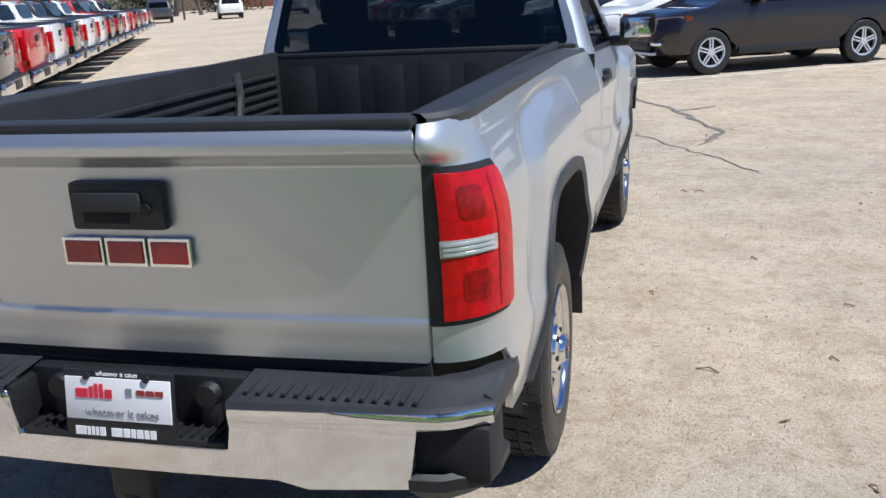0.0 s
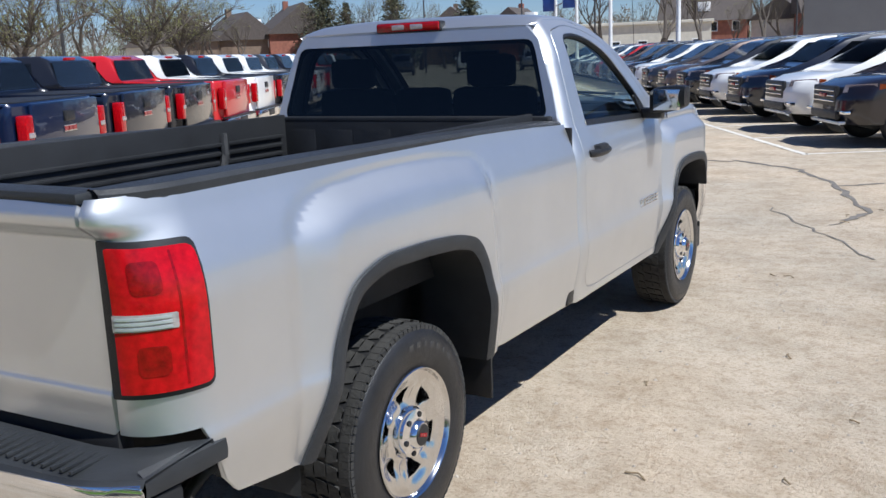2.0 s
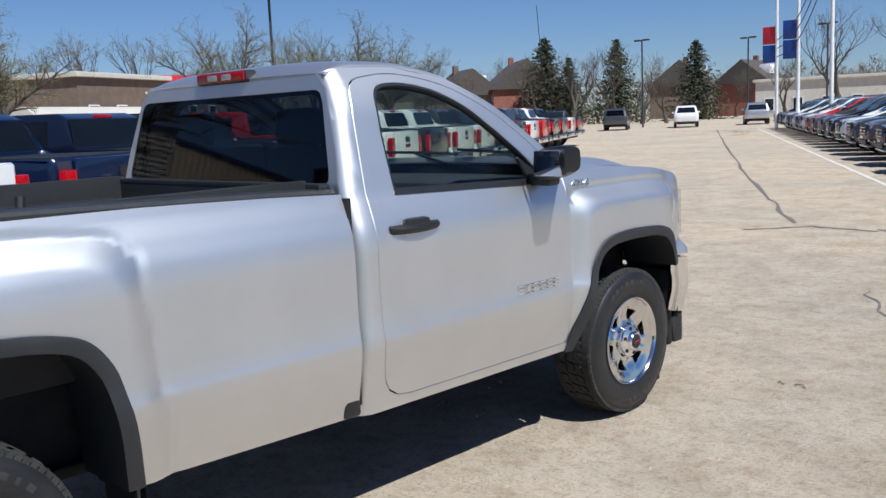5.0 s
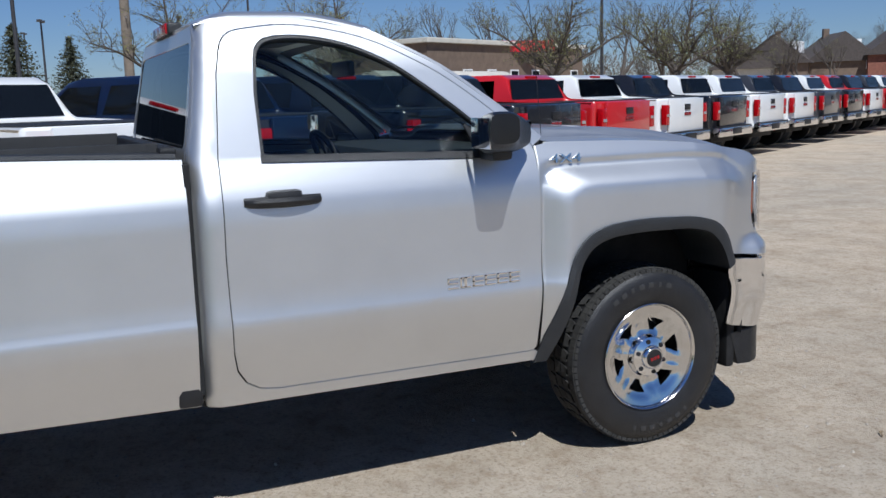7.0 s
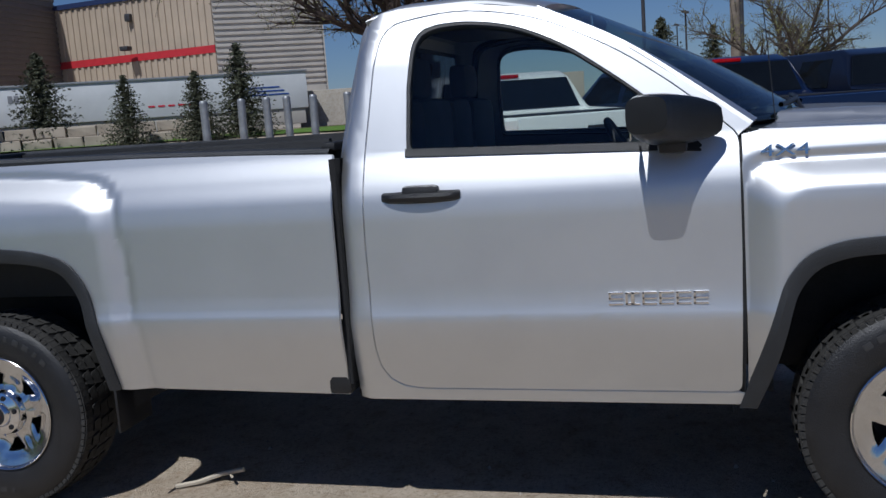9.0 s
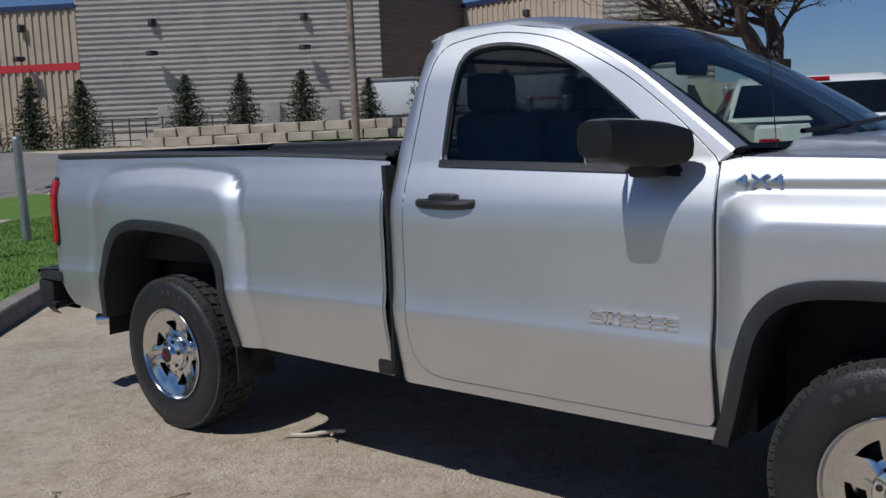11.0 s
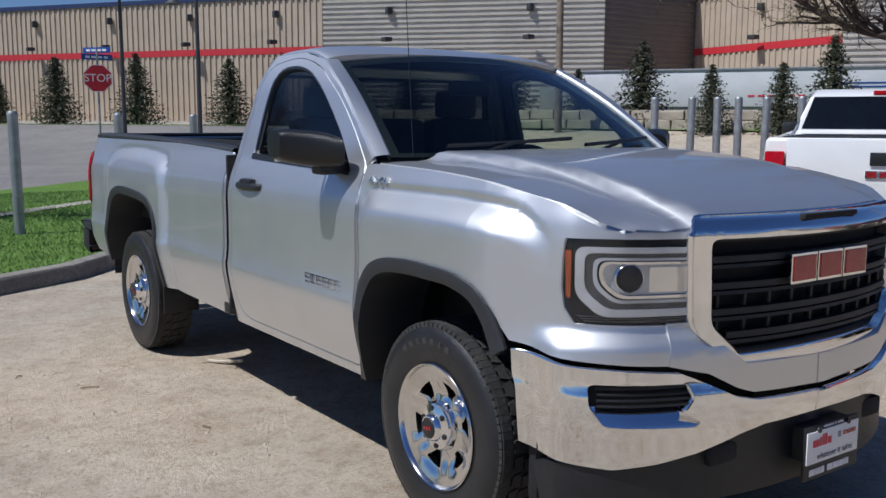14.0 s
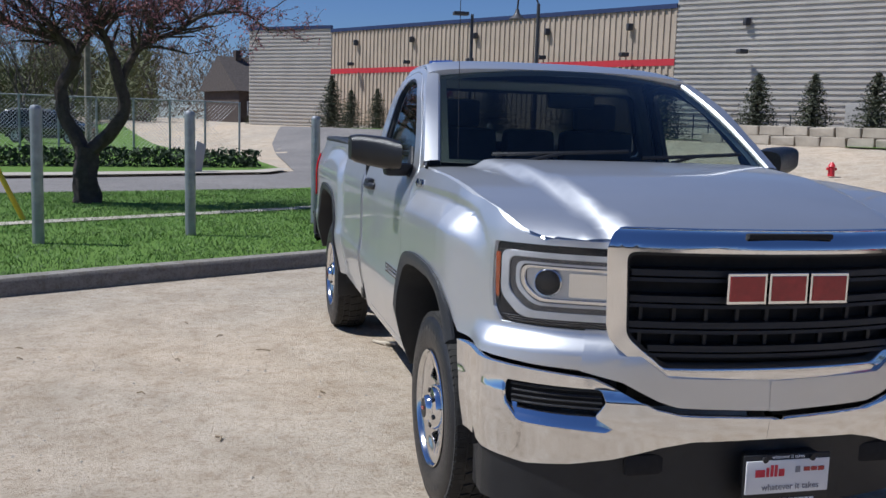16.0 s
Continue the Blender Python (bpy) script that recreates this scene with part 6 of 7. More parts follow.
for z, a in ((3.32, 20), (3.52, -35)):
    nm = part("street_plate", box(bmesh.new(), (0, 0, 0), (0.92, 0.012, 0.17), 0.003), SIGNBLUE, st, "blue street name plate")
    nm.matrix_local = pose(0.0, 0, z, 0, 0, yaw + a)
    for k in range(4):
        b_ = part("name_bar", box(bmesh.new(), (-0.28 + k * 0.18, -0.008, 0), (0.13, 0.004, 0.06)), INKWHITE, nm, smooth=False)
        b_ = part("name_bar", box(bmesh.new(), (-0.28 + k * 0.18, 0.008, 0), (0.13, 0.004, 0.06)), INKWHITE, nm, smooth=False)


def lamp_post(x, y, h, double=False, gooseneck=False, mat=None, group="lot lamp posts"):
    mat = mat or POLE
    t = thing("street_lamp", pose(x, y, ground_z(x, y)), "dark gooseneck street lamp with a bell shade" if gooseneck else "tall dark area light with a flat head", "street lamp", group)
    bm = bmesh.new()
    rod(bm, (0, 0, 0), (0, 0, h), 0.09, 0.06, 10)
    part("pole", bm, mat, t)
    if gooseneck:
        bm = bmesh.new()
        pipe(bm, [(0, 0, h - 0.6), (0.0, 0, h), (0.12, -0.1, h + 0.35), (0.4, -0.3, h + 0.42), (0.62, -0.45, h + 0.2), (0.64, -0.47, h - 0.2)], 0.035, 8)
        part("arm", bm, mat, t)
        bm = bmesh.new()
        lathe(bm, [(0.06, 0.35), (0.09, 0.2), (0.16, 0.12), (0.30, 0.0), (0.27, 0.0), (0.0001, 0.05)], 16)
        bmesh.ops.transform(bm, matrix=Matrix.Translation((0.64, -0.47, h - 0.5)) @ Matrix.Rotation(radians(-90), 4, "Y"), verts=bm.verts)
        part("shade", bm, mat, t)
    else:
        for s in ((1, -1) if double else (1,)):
            part("lamp_head", box(bmesh.new(), (s * 0.45, s * -0.1, h + 0.02), (0.62, 0.34, 0.14), 0.03), mat, t)
    return t


lamp_post(-8.15, -30.14, 6.0)
lamp_post(-9.35, -25.51, 6.0, gooseneck=True)
for dx, dy, d, h, ex, ey, dbl in ((-1.0, 0.026, 70, 6.0, 4.1, 1.0, True), (-0.998, 0.056, 36, 9.5, 3.97, 2.69, False), (-0.831, 0.557, 45, 7.6, 4.14, 1.0, True), (-0.998, 0.01, 100, 7, 4.1, 1, True), (-0.999, -0.03, 40, 9, 4.1, 2.3, False),
                                  (-0.429, 0.903, 90, 7.5, 3.24, -1.85, True), (-0.36, 0.93, 80, 7.5, 3.24, -1.85, True), (-0.52, 0.855, 85, 7.5, 3.24, -1.85, True), (-0.17, 0.985, 85, 7.5, 3.24, -1.85, True), (-0.99, 0.14, 85, 7.5, 4.1, 2.3, True), (-0.97, 0.2, 60, 8.5, 4.1, 2.3, True)):
    lamp_post(ex + dx * d, ey + dy * d, h, dbl)
for x, y, h in ((-22.9, -21.9, 11.5), (-26.5, 4.2, 10.5), (7.5, -38, 9.5)):
    t = thing("utility_pole", pose(x, y, ground_z(x, y)), "weathered wooden utility pole", "utility pole", "utility poles")
    bm = bmesh.new()
    rod(bm, (0, 0, 0), (0, 0, h), 0.16, 0.12, 12)
    part("pole", bm, WOODPOLE, t)
    for z in (4.2, 5.4):
        part("step_bolt", box(bmesh.new(), (0.22, 0, z), (0.25, 0.03, 0.03)), GALV, t)
# guy wire with its yellow guard
t = thing("guy_wire", pose(4.3, -6.3, 0.12), "yellow plastic guard on a steel guy wire", "guy wire")
bm = bmesh.new()
rod(bm, (0, 0, 0), (0.95, -0.2, 2.0), 0.035, 0.035, 10)
part("guard", bm, plain("yellow_guard", (0.75, 0.50, 0.02), 0.5), t)
bm = bmesh.new()
rod(bm, (0.90, -0.19, 1.9), (4.4, -1.0, 9.4), 0.006, 0.006, 5)
part("wire", bm, GALV, t)
# hydrant
hx, hy = 1.79 - 0.59 * 33, 6.89 - 0.807 * 33
t = thing("fire_hydrant", pose(hx, hy, ground_z(hx, hy) + 0.05), "red fire hydrant on the verge", "hydrant")
bm = bmesh.new()
rod(bm, (0, 0, 0), (0, 0, 0.32), 0.11, 0.10, 14)
cone(bm, 0.13, 0.04, 0.14, Matrix.Translation((0, 0, 0.39)), 14)
part("barrel", bm, SIGNRED, t)
part("outlet", box(bmesh.new(), (0, 0, 0.24), (0.36, 0.1, 0.1), 0.03), SIGNRED, t)
# flag poles with hanging banners
FLAGWHITE = plain("white_pole_paint", (0.75, 0.75, 0.74), 0.4)
for k, (dx, dy, d) in enumerate(((-0.401, 0.916, 62), (-0.382, 0.924, 58), (-0.352, 0.936, 50), (-0.29, 0.957, 42))):
    x, y = 3.24 + dx * d, -1.85 + dy * d
    t = thing("flag_pole", pose(x, y, ground_z(x, y)), "tall white flag pole with a hanging banner" if k < 2 else "tall white flag pole", "flag pole", "flag poles")
    bm = bmesh.new()
    rod(bm, (0, 0, 0), (0, 0, 13), 0.11, 0.07, 12)
    part("pole", bm, FLAGWHITE, t)
    if k < 3:
        for z, mt in ((4.6, SIGNBLUE), (5.7, SIGNRED if k != 1 else SIGNBLUE)) if k < 2 else ((7.5, SIGNBLUE),):
            part("banner", box(bmesh.new(), (-0.5, 0, z), (0.8, 0.02, 1.05), 0.005), mt, t)
# strings of pennants drooping between the poles
CORD = plain("pennant_cord", (0.10, 0.05, 0.06), 0.8)
for k in range(3):
    a_, b_ = Vector((3.24 - 0.352 * 50, -1.85 + 0.936 * 50, 8.5 + k * 0.8)), Vector((3.24 - 0.401 * 62, -1.85 + 0.916 * 62, 4.4 + 0.5 * k))
    t = thing("pennant_string", pose(0, 0, 0), "drooping string of small dark pennants", "pennants", "pennant strings")
    bm = bmesh.new()
    pts = [a_ + (b_ - a_) * (j / 16) - Vector((0, 0, 1.2 * math.sin(math.pi * j / 16))) for j in range(17)]
    pipe(bm, pts, 0.03, 4)
    part("cord", bm, CORD, t)


# ---- warehouse ----
def ribbed(name, base, horizontal, pitch=0.32):
    """Corrugated cladding: its ribs come from a wave along or across the wall."""
    m, n, l, b = nodes_of(name)
    tx = noise_tex(n, l, 0.6, 6)
    r = ramp(n, l, tx.outputs[0], [(0.3, [c * 0.88 for c in base]), (0.7, [c * 1.08 for c in base])])
    l.new(r.outputs[0], b.inputs["Base Color"])
    b.inputs["Roughness"].default_value = 0.5
    return m


TAN = ribbed("tan_cladding", (0.46, 0.375, 0.285), False)
GREYC = ribbed("grey_cladding", (0.50, 0.465, 0.415), True)
PALE = plain("concrete_wall", (0.48, 0.45, 0.40), 0.85, 0, 0.12, 0.8, 0.2, 20)
STRIPE = plain("red_stripe", (0.50, 0.03, 0.04), 0.5, 0, 0.1, 2)
NAVYTRIM = plain("navy_trim", (0.02, 0.035, 0.10), 0.5)
wh = thing("warehouse", pose(0, 0, 0), "long tan corrugated metal warehouse with a red stripe", "building")


def clad(a, b, z0, z1, horizontal, mat, label, pitch, base=0.9):
    """One stretch of corrugated wall from a to b, ribs in real relief."""
    a, b = Vector(a), Vector(b)
    ln = (b - a).length
    d = (b - a) / ln
    n = Vector((-d.y, d.x))
    c = (a + b) / 2
    if n.dot(Vector((3, 5)) - c) < 0:
        n = -n
    bm = bmesh.new()
    dep = 0.07
    if horizontal:
        k = int((z1 - z0) / pitch)
        prof = []
        for i in range(k):
            z = z0 + (z1 - z0) * i / k
            h = (z1 - z0) / k
            prof += [(0, z), (0, z + h * 0.45), (dep, z + h * 0.55), (dep, z + h * 0.95)]
        prof.append((0, z1))
        loft(bm, [[(p.x + n.x * o, p.y + n.y * o, z) for o, z in prof] for p in (a, b)])
    else:
        k = int(ln / pitch)
        row = []
        for i in range(k):
            s, h = ln * i / k, ln / k
            row += [(s, 0), (s + h * 0.45, 0), (s + h * 0.55, dep), (s + h * 0.95, dep)]
        row.append((ln, 0))
        loft(bm, [[(a.x + d.x * s + n.x * o, a.y + d.y * s + n.y * o, z) for s, o in row] for z in (z0, z1)])
    bmesh.ops.recalc_face_normals(bm, faces=bm.faces[:])
    part("wall", bm, mat, wh, label, smooth=False)

    def slab(nm, zlo, zhi, off, mt, th=0.1):
        bm2 = bmesh.new()
        p = [a + n * off, b + n * off, b + n * (off - th), a + n * (off - th)]
        vs = [[bm2.verts.new((q.x, q.y, z)) for q in p] for z in (zlo, zhi)]
        bm2.faces.new(vs[0][::-1])
        bm2.faces.new(vs[1])
        for i in range(4):
            j = (i + 1) % 4
            bm2.faces.new((vs[0][i], vs[0][j], vs[1][j], vs[1][i]))
        part(nm, bm2, mt, wh, smooth=False)
    slab("backing", 0, z1 - 0.02, -0.03, PALE)
    slab("base_wall", -0.5, z0 + 0.02, 0.06, PALE)
    slab("roof_trim", z1 - 0.05, z1 + 0.22, 0.14, NAVYTRIM, 0.3)
    if not horizontal:
        slab("red_stripe", 5.62, 6.02, 0.085, STRIPE, 0.03)
    return a, b, n


BL, C1, C2, REC, C3, END = (-7.2, -70.5), (-24.6, -44.6), (-35.6, -32.0), (-43.8, -32.4), (-42.3, -21.6), (-45.6, -16.8)
clad((-0.8, -76.0), BL, 1.2, 9.3, True, GREYC, "grey horizontal corrugated wall", 0.30)
clad(BL, C1, 1.5, 9.0, False, TAN, "tan upright corrugated wall", 0.42)
clad(C1, C2, 2.0, 10.2, True, GREYC, "grey horizontal corrugated wall", 0.30)
# return wall turned from the sun: its shade is put into a darker colour
clad(C2, REC, 2.0, 10.2, True, plain("shaded_cladding", (0.16, 0.135, 0.12), 0.6, 0, 0.1, 1), "corrugated side wall with its shade in the colour", 0.30)
clad(REC, C3, 3.6, 9.0, False, TAN, "tan upright corrugated wall", 0.42)
clad(C3, END, 3.6, 9.4, True, GREYC, "grey horizontal corrugated wall", 0.30)
clad(END, (-60, -26), 3.6, 9.4, True, GREYC, "grey horizontal corrugated wall", 0.30)
bm = bmesh.new()
vs = [bm.verts.new((x, y, 8.9)) for x, y in ((-0.8, -76), BL, C1, C2, REC, C3, END, (-60, -26), (-60, -90), (-20, -100))]
bm.faces.new(vs)
part("roof", bm, PALE, wh, smooth=False)
for a, b, cnt in ((BL, C1, 5), (C1, C2, 2), (REC, C3, 1)):
    A, B = Vector(a), Vector(b)
    d = (B - A).normalized()
    n = Vector((-d.y, d.x))
    if n.dot(Vector((3, 5)) - A) < 0:
        n = -n
    for k in range(cnt):
        p = A + (B - A) * ((k + 0.5) / cnt) + n * 0.2
        f = part("wall_light", box(bmesh.new(), (p.x, p.y, 8.0), (0.34, 0.34, 0.42), 0.06), POLE, wh)
        part("wall_bracket", box(bmesh.new(), (p.x + n.x * 0.5, p.y + n.y * 0.5, 6.3), (0.5, 0.5, 0.25), 0.05), POLE, wh)
DOORG = plain("door_grey", (0.30, 0.29, 0.27), 0.6)
for s in (0.28, 0.62, 0.82):
    p = Vector(C1) + (Vector(C2) - Vector(C1)) * s
    d = (Vector(C2) - Vector(C1)).normalized()
    f = part("door", box(bmesh.new(), (0, 0, 0), (1.1, 0.12, 2.2), 0.02), DOORG, wh)
    f.matrix_local = pose(p.x + 0.15, p.y + 0.12, 2.3, 0, 0, math.degrees(math.atan2(d.y, d.x)))
# parked box trailer with a pale side
TRAILER = plain("trailer_white", (0.62, 0.63, 0.64), 0.45, 0, 0.08, 1.0)
t = thing("semi_trailer", pose(-33.3, -20.8, 1.15, 0, 0, math.degrees(math.atan2(6.9, -4.3))), "long white box trailer parked by the warehouse", "trailer")
part("box_body", box(bmesh.new(), (0, 0, 1.9), (14.5, 2.5, 1.65), 0.04), TRAILER, t)
part("side_skirt", box(bmesh.new(), (0, 0, 0.72), (14.2, 2.35, 0.7), 0.03), PALE, t)
part("top_rail", box(bmesh.new(), (0, 0, 2.73), (14.6, 2.6, 0.10), 0.02), GALV, t)
for k in range(3):
    part("marking_bar", box(bmesh.new(), (5.4 - 0.2 * k, -1.262, 1.75 + 0.16 * k), (2.0, 0.012, 0.06)), SIGNBLUE, t, smooth=False)
for k in range(6):
    part("marking_bar", box(bmesh.new(), (0.4 + k * 0.42, -1.262, 1.55), (0.28, 0.012, 0.07)), INKRED, t, smooth=False)
for k in range(4):
    part("marking_bar", box(bmesh.new(), (-5.2 + k * 0.25, -1.262, 2.2), (0.18, 0.012, 0.3)), INKGREY, t, smooth=False)
# stone retaining wall of single blocks
SANDSTONE = plain("sandstone", (0.34, 0.295, 0.235), 0.9, 0, 0.25, 1.2, 0.6, 12)
rw = tagged(new("retaining_wall"), "rough sandstone block retaining wall before the planting bed", "stone wall", kind="structure")
blk = []
for v in range(4):
    bm = bmesh.new()
    box(bm, (0, 0, 0), (1.0, 0.5, 0.42), 0.05)
    for w in bm.verts:
        w.co += Vector((noise.noise(w.co * 4 + Vector((v * 7, 0, 0))), noise.noise(w.co * 4 + Vector((0, v * 5, 3))), noise.noise(w.co * 4 + Vector((1, 2, v * 3))))) * 0.06
    me = bpy.data.meshes.new("stone")
    bm.to_mesh(me)
    bm.free()
    me.materials.append(SANDSTONE)
    blk.append(me)
A, B = Vector((-19.5, -30.5)), Vector((-29.0, -15.0))
cnt = int((B - A).length / 1.02)
for lay in range(2):
    for k in range(cnt):
        p = A + (B - A) * ((k + 0.5 * lay) / cnt)
        ob = new("stone", blk[(k * 3 + lay) % 4])
        ob.parent = rw
        ob.matrix_local = pose(p.x - 0.12 * lay, p.y - 0.12 * lay, ground_z(p.x, p.y) + 0.16 + 0.4 * lay, 0, 0, math.degrees(math.atan2((B - A).y, (B - A).x)) + rnd.uniform(-3, 3))
# pallet racks behind the fence
t = thing("pallet_rack", pose(-26.0, -40.0, 1.3, 0, 0, 130), "dark steel storage rack standing by the warehouse", "rack")
for k in range(12):
    part("upright", box(bmesh.new(), (k * 0.9 - 5, 0, 0.75), (0.06, 0.06, 1.5)), POLE, t, smooth=False)
for z in (0.3, 0.7, 1.1, 1.45):
    part("rail", box(bmesh.new(), (0, 0, z), (10, 0.05, 0.05)), POLE, t, smooth=False)


# ---- trees ----
BARK = plain("bark", (0.085, 0.07, 0.058), 0.95, 0, 0.35, 9, 0.7, 40)
TWIGM = plain("twig_bark", (0.20, 0.155, 0.125), 0.95, 0, 0.3, 6)
BUD = plain("spring_buds", (0.22, 0.22, 0.07), 0.8, 0, 0.4, 2)
BLOSSOM = plain("red_buds", (0.30, 0.12, 0.13), 0.8, 0, 0.4, 2)
NEEDLE = plain("spruce_needles", (0.060, 0.066, 0.038), 0.85, 0, 0.5, 3)


def tree_mesh(seed, h, trunk_r, spread, fork=0.3, levels=6, twigs=5):
    """Tapering trunk and limbs, branching level by level down to fine twigs; returns the wood and the tips."""
    r_ = random.Random(seed)
    bm = bmesh.new()
    tips = []

    def grow(p, d, ln, r, lev):
        q, k = p, 3 if lev < 3 else 2
        rr = r
        for i in range(k):
            nd = (d + Vector((r_.uniform(-1, 1), r_.uniform(-1, 1), r_.uniform(-0.3, 0.5))) * (0.16 if lev < 2 else 0.22)).normalized()
            nq = q + nd * (ln / k)
            nr = rr * 0.88
            rod(bm, q, nq, rr, nr, 9 if lev < 1 else 6 if lev < 3 else 3, caps=False)
            if lev >= 2 and i:
                tips.append((nq, nd))
            if 2 <= lev < levels and i < k - 1:
                ax = Vector((r_.uniform(-1, 1), r_.uniform(-1, 1), r_.uniform(-0.1, 0.6))).normalized()
                grow(nq, (nd * 0.6 + ax * 0.8).normalized(), ln * 0.5, nr * 0.5, max(lev + 2, levels - 1))
            q, rr, d = nq, nr, nd
        if lev >= levels:
            tips.append((q, d))
            return
        cnt = r_.choice((2, 3)) if lev < 1 else 3 if lev < levels - 1 else twigs
        for i in range(cnt):
            ax = Vector((r_.uniform(-1, 1), r_.uniform(-1, 1), r_.uniform(-0.2, 0.7)))
            nd = (d * 0.9 + ax.normalized() * spread + Vector((0, 0, 0.12))).normalized()
            grow(q, nd, ln * (r_.uniform(0.80, 1.0) if lev < 2 else r_.uniform(0.62, 0.84)), max(0.004, rr * (r_.uniform(0.70, 0.85) if lev < 1 else r_.uniform(0.52, 0.68))), lev + 1)
    grow(Vector((0, 0, -0.1)), Vector((0.04, 0.02, 1)).normalized(), h * fork, trunk_r, 0)
    return bm, tips


def leaf_mesh(tips, size, n, seed, jitter):
    r_ = random.Random(seed)
    bm = bmesh.new()
    for p, d in tips:
        for k in range(n):
            c = p + Vector((r_.uniform(-1, 1), r_.uniform(-1, 1), r_.uniform(-1, 1))) * jitter
            s = size * r_.uniform(0.6, 1.4)
            a, b, e = [Vector((r_.uniform(-1, 1), r_.uniform(-1, 1), r_.uniform(-1, 1))) * s for _ in range(3)]
            bm.faces.new([bm.verts.new(c + v) for v in (a, b, e)])
    return bm


def tree(name, m, seed, h, r, spread, label, group, buds=None, bud_size=0.03, nb=2, levels=5, twigs=4, fork=0.3):
    t = thing(name, m, label, "tree", group)
    bm, tips = tree_mesh(seed, h, r, spread, fork=fork, levels=levels, twigs=twigs)
    part("trunk", bm, BARK, t)
    if buds:
        part("crown", leaf_mesh(tips, bud_size, nb, seed + 1, 0.16), buds, t, "sparse spring buds on bare twigs", smooth=False)
    return t


def limb_tree(m, limbs, seed, label, group, bark, buds, bud_size, nb, reach, depth):
    """A tree whose main limbs bend as given (along x, up), each with side shoots that divide into fine twigs."""
    t = thing("tree", m, label, "tree", group)
    r_ = random.Random(seed)
    bm, tips = bmesh.new(), []

    def shoot(p, d, ln, r, lev):
        q, rr = p, r
        for i in range(3):
            d = (d + Vector((r_.uniform(-1, 1), r_.uniform(-1, 1), r_.uniform(-0.5, 0.6))) * 0.30).normalized()
            nq = q + d * ln / 3
            rod(bm, q, nq, rr, rr * 0.82, 5 if lev < 1 else 3, caps=False)
            q, rr = nq, rr * 0.82
            if lev:
                tips.append((q, d))
            if lev < 2:
                for _ in range(2 if lev else 1):
                    sd = (d * 0.7 + Vector((r_.uniform(-1, 1), r_.uniform(-1, 1), r_.uniform(-0.5, 0.8)))).normalized()
                    shoot(q, sd, ln * r_.uniform(0.45, 0.65), max(0.0035, rr * 0.55), lev + 1)

    for pts, r0, r1, sway, bare in limbs:
        n = len(pts) - 1
        fine = []
        for k in range(n):
            for j in range(4):
                u = (k + j / 4) / n
                w = k + j / 4
                fine.append((Vector((curve_at(list(range(n + 1)), [p[0] for p in pts], w), sway * u ** 1.3, curve_at(list(range(n + 1)), [p[1] for p in pts], w))), u))
        fine.append((Vector((pts[-1][0], sway, pts[-1][1])), 1.0))
        rows = []
        for i, (c, u) in enumerate(fine):
            d = (fine[min(i + 1, len(fine) - 1)][0] - fine[max(i - 1, 0)][0]).normalized()
            ax = d.cross(Vector((0, 1, 0.01))).normalized()
            bx = d.cross(ax)
            r = r0 + (r1 - r0) * u ** 0.8
            rows.append([tuple(c + (ax * math.cos(q) + bx * math.sin(q)) * r * (1 + 0.13 * math.sin(q * 3 + i))) for q in [2 * math.pi * j / 9 for j in range(9)]])
            if u > bare:
                for _ in range(2):
                    sd = (d * 0.5 + Vector((r_.uniform(-0.9, 0.9), r_.uniform(-1, 1) * depth, r_.uniform(-0.3, 1.0)))).normalized()
                    shoot(c, sd, reach * r_.uniform(0.5, 1.1), max(0.008, r * 0.45), 0)
        loft(bm, rows, True)
    part("trunk", bm, bark, t)
    part("crown", leaf_mesh(tips, bud_size, nb, seed + 1, 0.07), buds, t, "sparse spring buds on fine twigs", smooth=False)
    return t


BARKDARK = plain("dark_bark", (0.062, 0.045, 0.038), 0.95, 0, 0.4, 9, 0.8, 40)
TRUNK = [(-0.05, -0.1), (-0.06, 0.15), (-0.07, 0.5), (-0.04, 0.9)]
limb_tree(pose(3.80, -9.0, 0.12, 0, 0, 166.5), [
    (TRUNK, 0.24, 0.17, 0.0, 2.0),
    ([(-0.06, 0.78), (-0.26, 1.13), (-0.43, 1.48), (-0.46, 1.79), (-0.31, 2.1), (-0.2, 2.37)], 0.125, 0.085, 0.1, 2.0),
    ([(-0.2, 2.33), (-0.33, 2.54), (-0.67, 2.65), (-1.03, 2.74), (-1.5, 3.05), (-2.1, 3.3)], 0.08, 0.02, -0.3, 0.15),
    ([(-0.2, 2.33), (-0.05, 2.68), (0.14, 2.95), (0.23, 3.3), (0.3, 3.7)], 0.075, 0.02, 0.8, 0.1),
    ([(-0.25, 2.3), (-0.5, 2.8), (-0.9, 3.2), (-1.1, 3.8)], 0.06, 0.018, -1.0, 0.15),
    ([(-0.02, 0.80), (0.33, 1.14), (0.58, 1.51), (0.53, 1.91), (0.44, 2.26)], 0.12, 0.085, -0.1, 2.0),
    ([(0.44, 2.22), (0.31, 2.65), (0.14, 3.04), (0.1, 3.6)], 0.075, 0.02, -0.7, 0.1),
    ([(0.53, 1.95), (0.68, 2.31), (0.92, 2.58), (1.38, 2.77), (1.83, 3.05), (2.36, 3.11), (2.81, 2.85)], 0.07, 0.012, 0.2, 0.2),
    ([(0.7, 2.3), (0.9, 2.8), (1.2, 3.2), (1.7, 3.6)], 0.05, 0.015, 0.9, 0.15)],
    21, "spreading ornamental tree with red spring buds on the lawn", "trees by the street", BARKDARK, BLOSSOM, 0.026, 2, 0.75, 1.0)
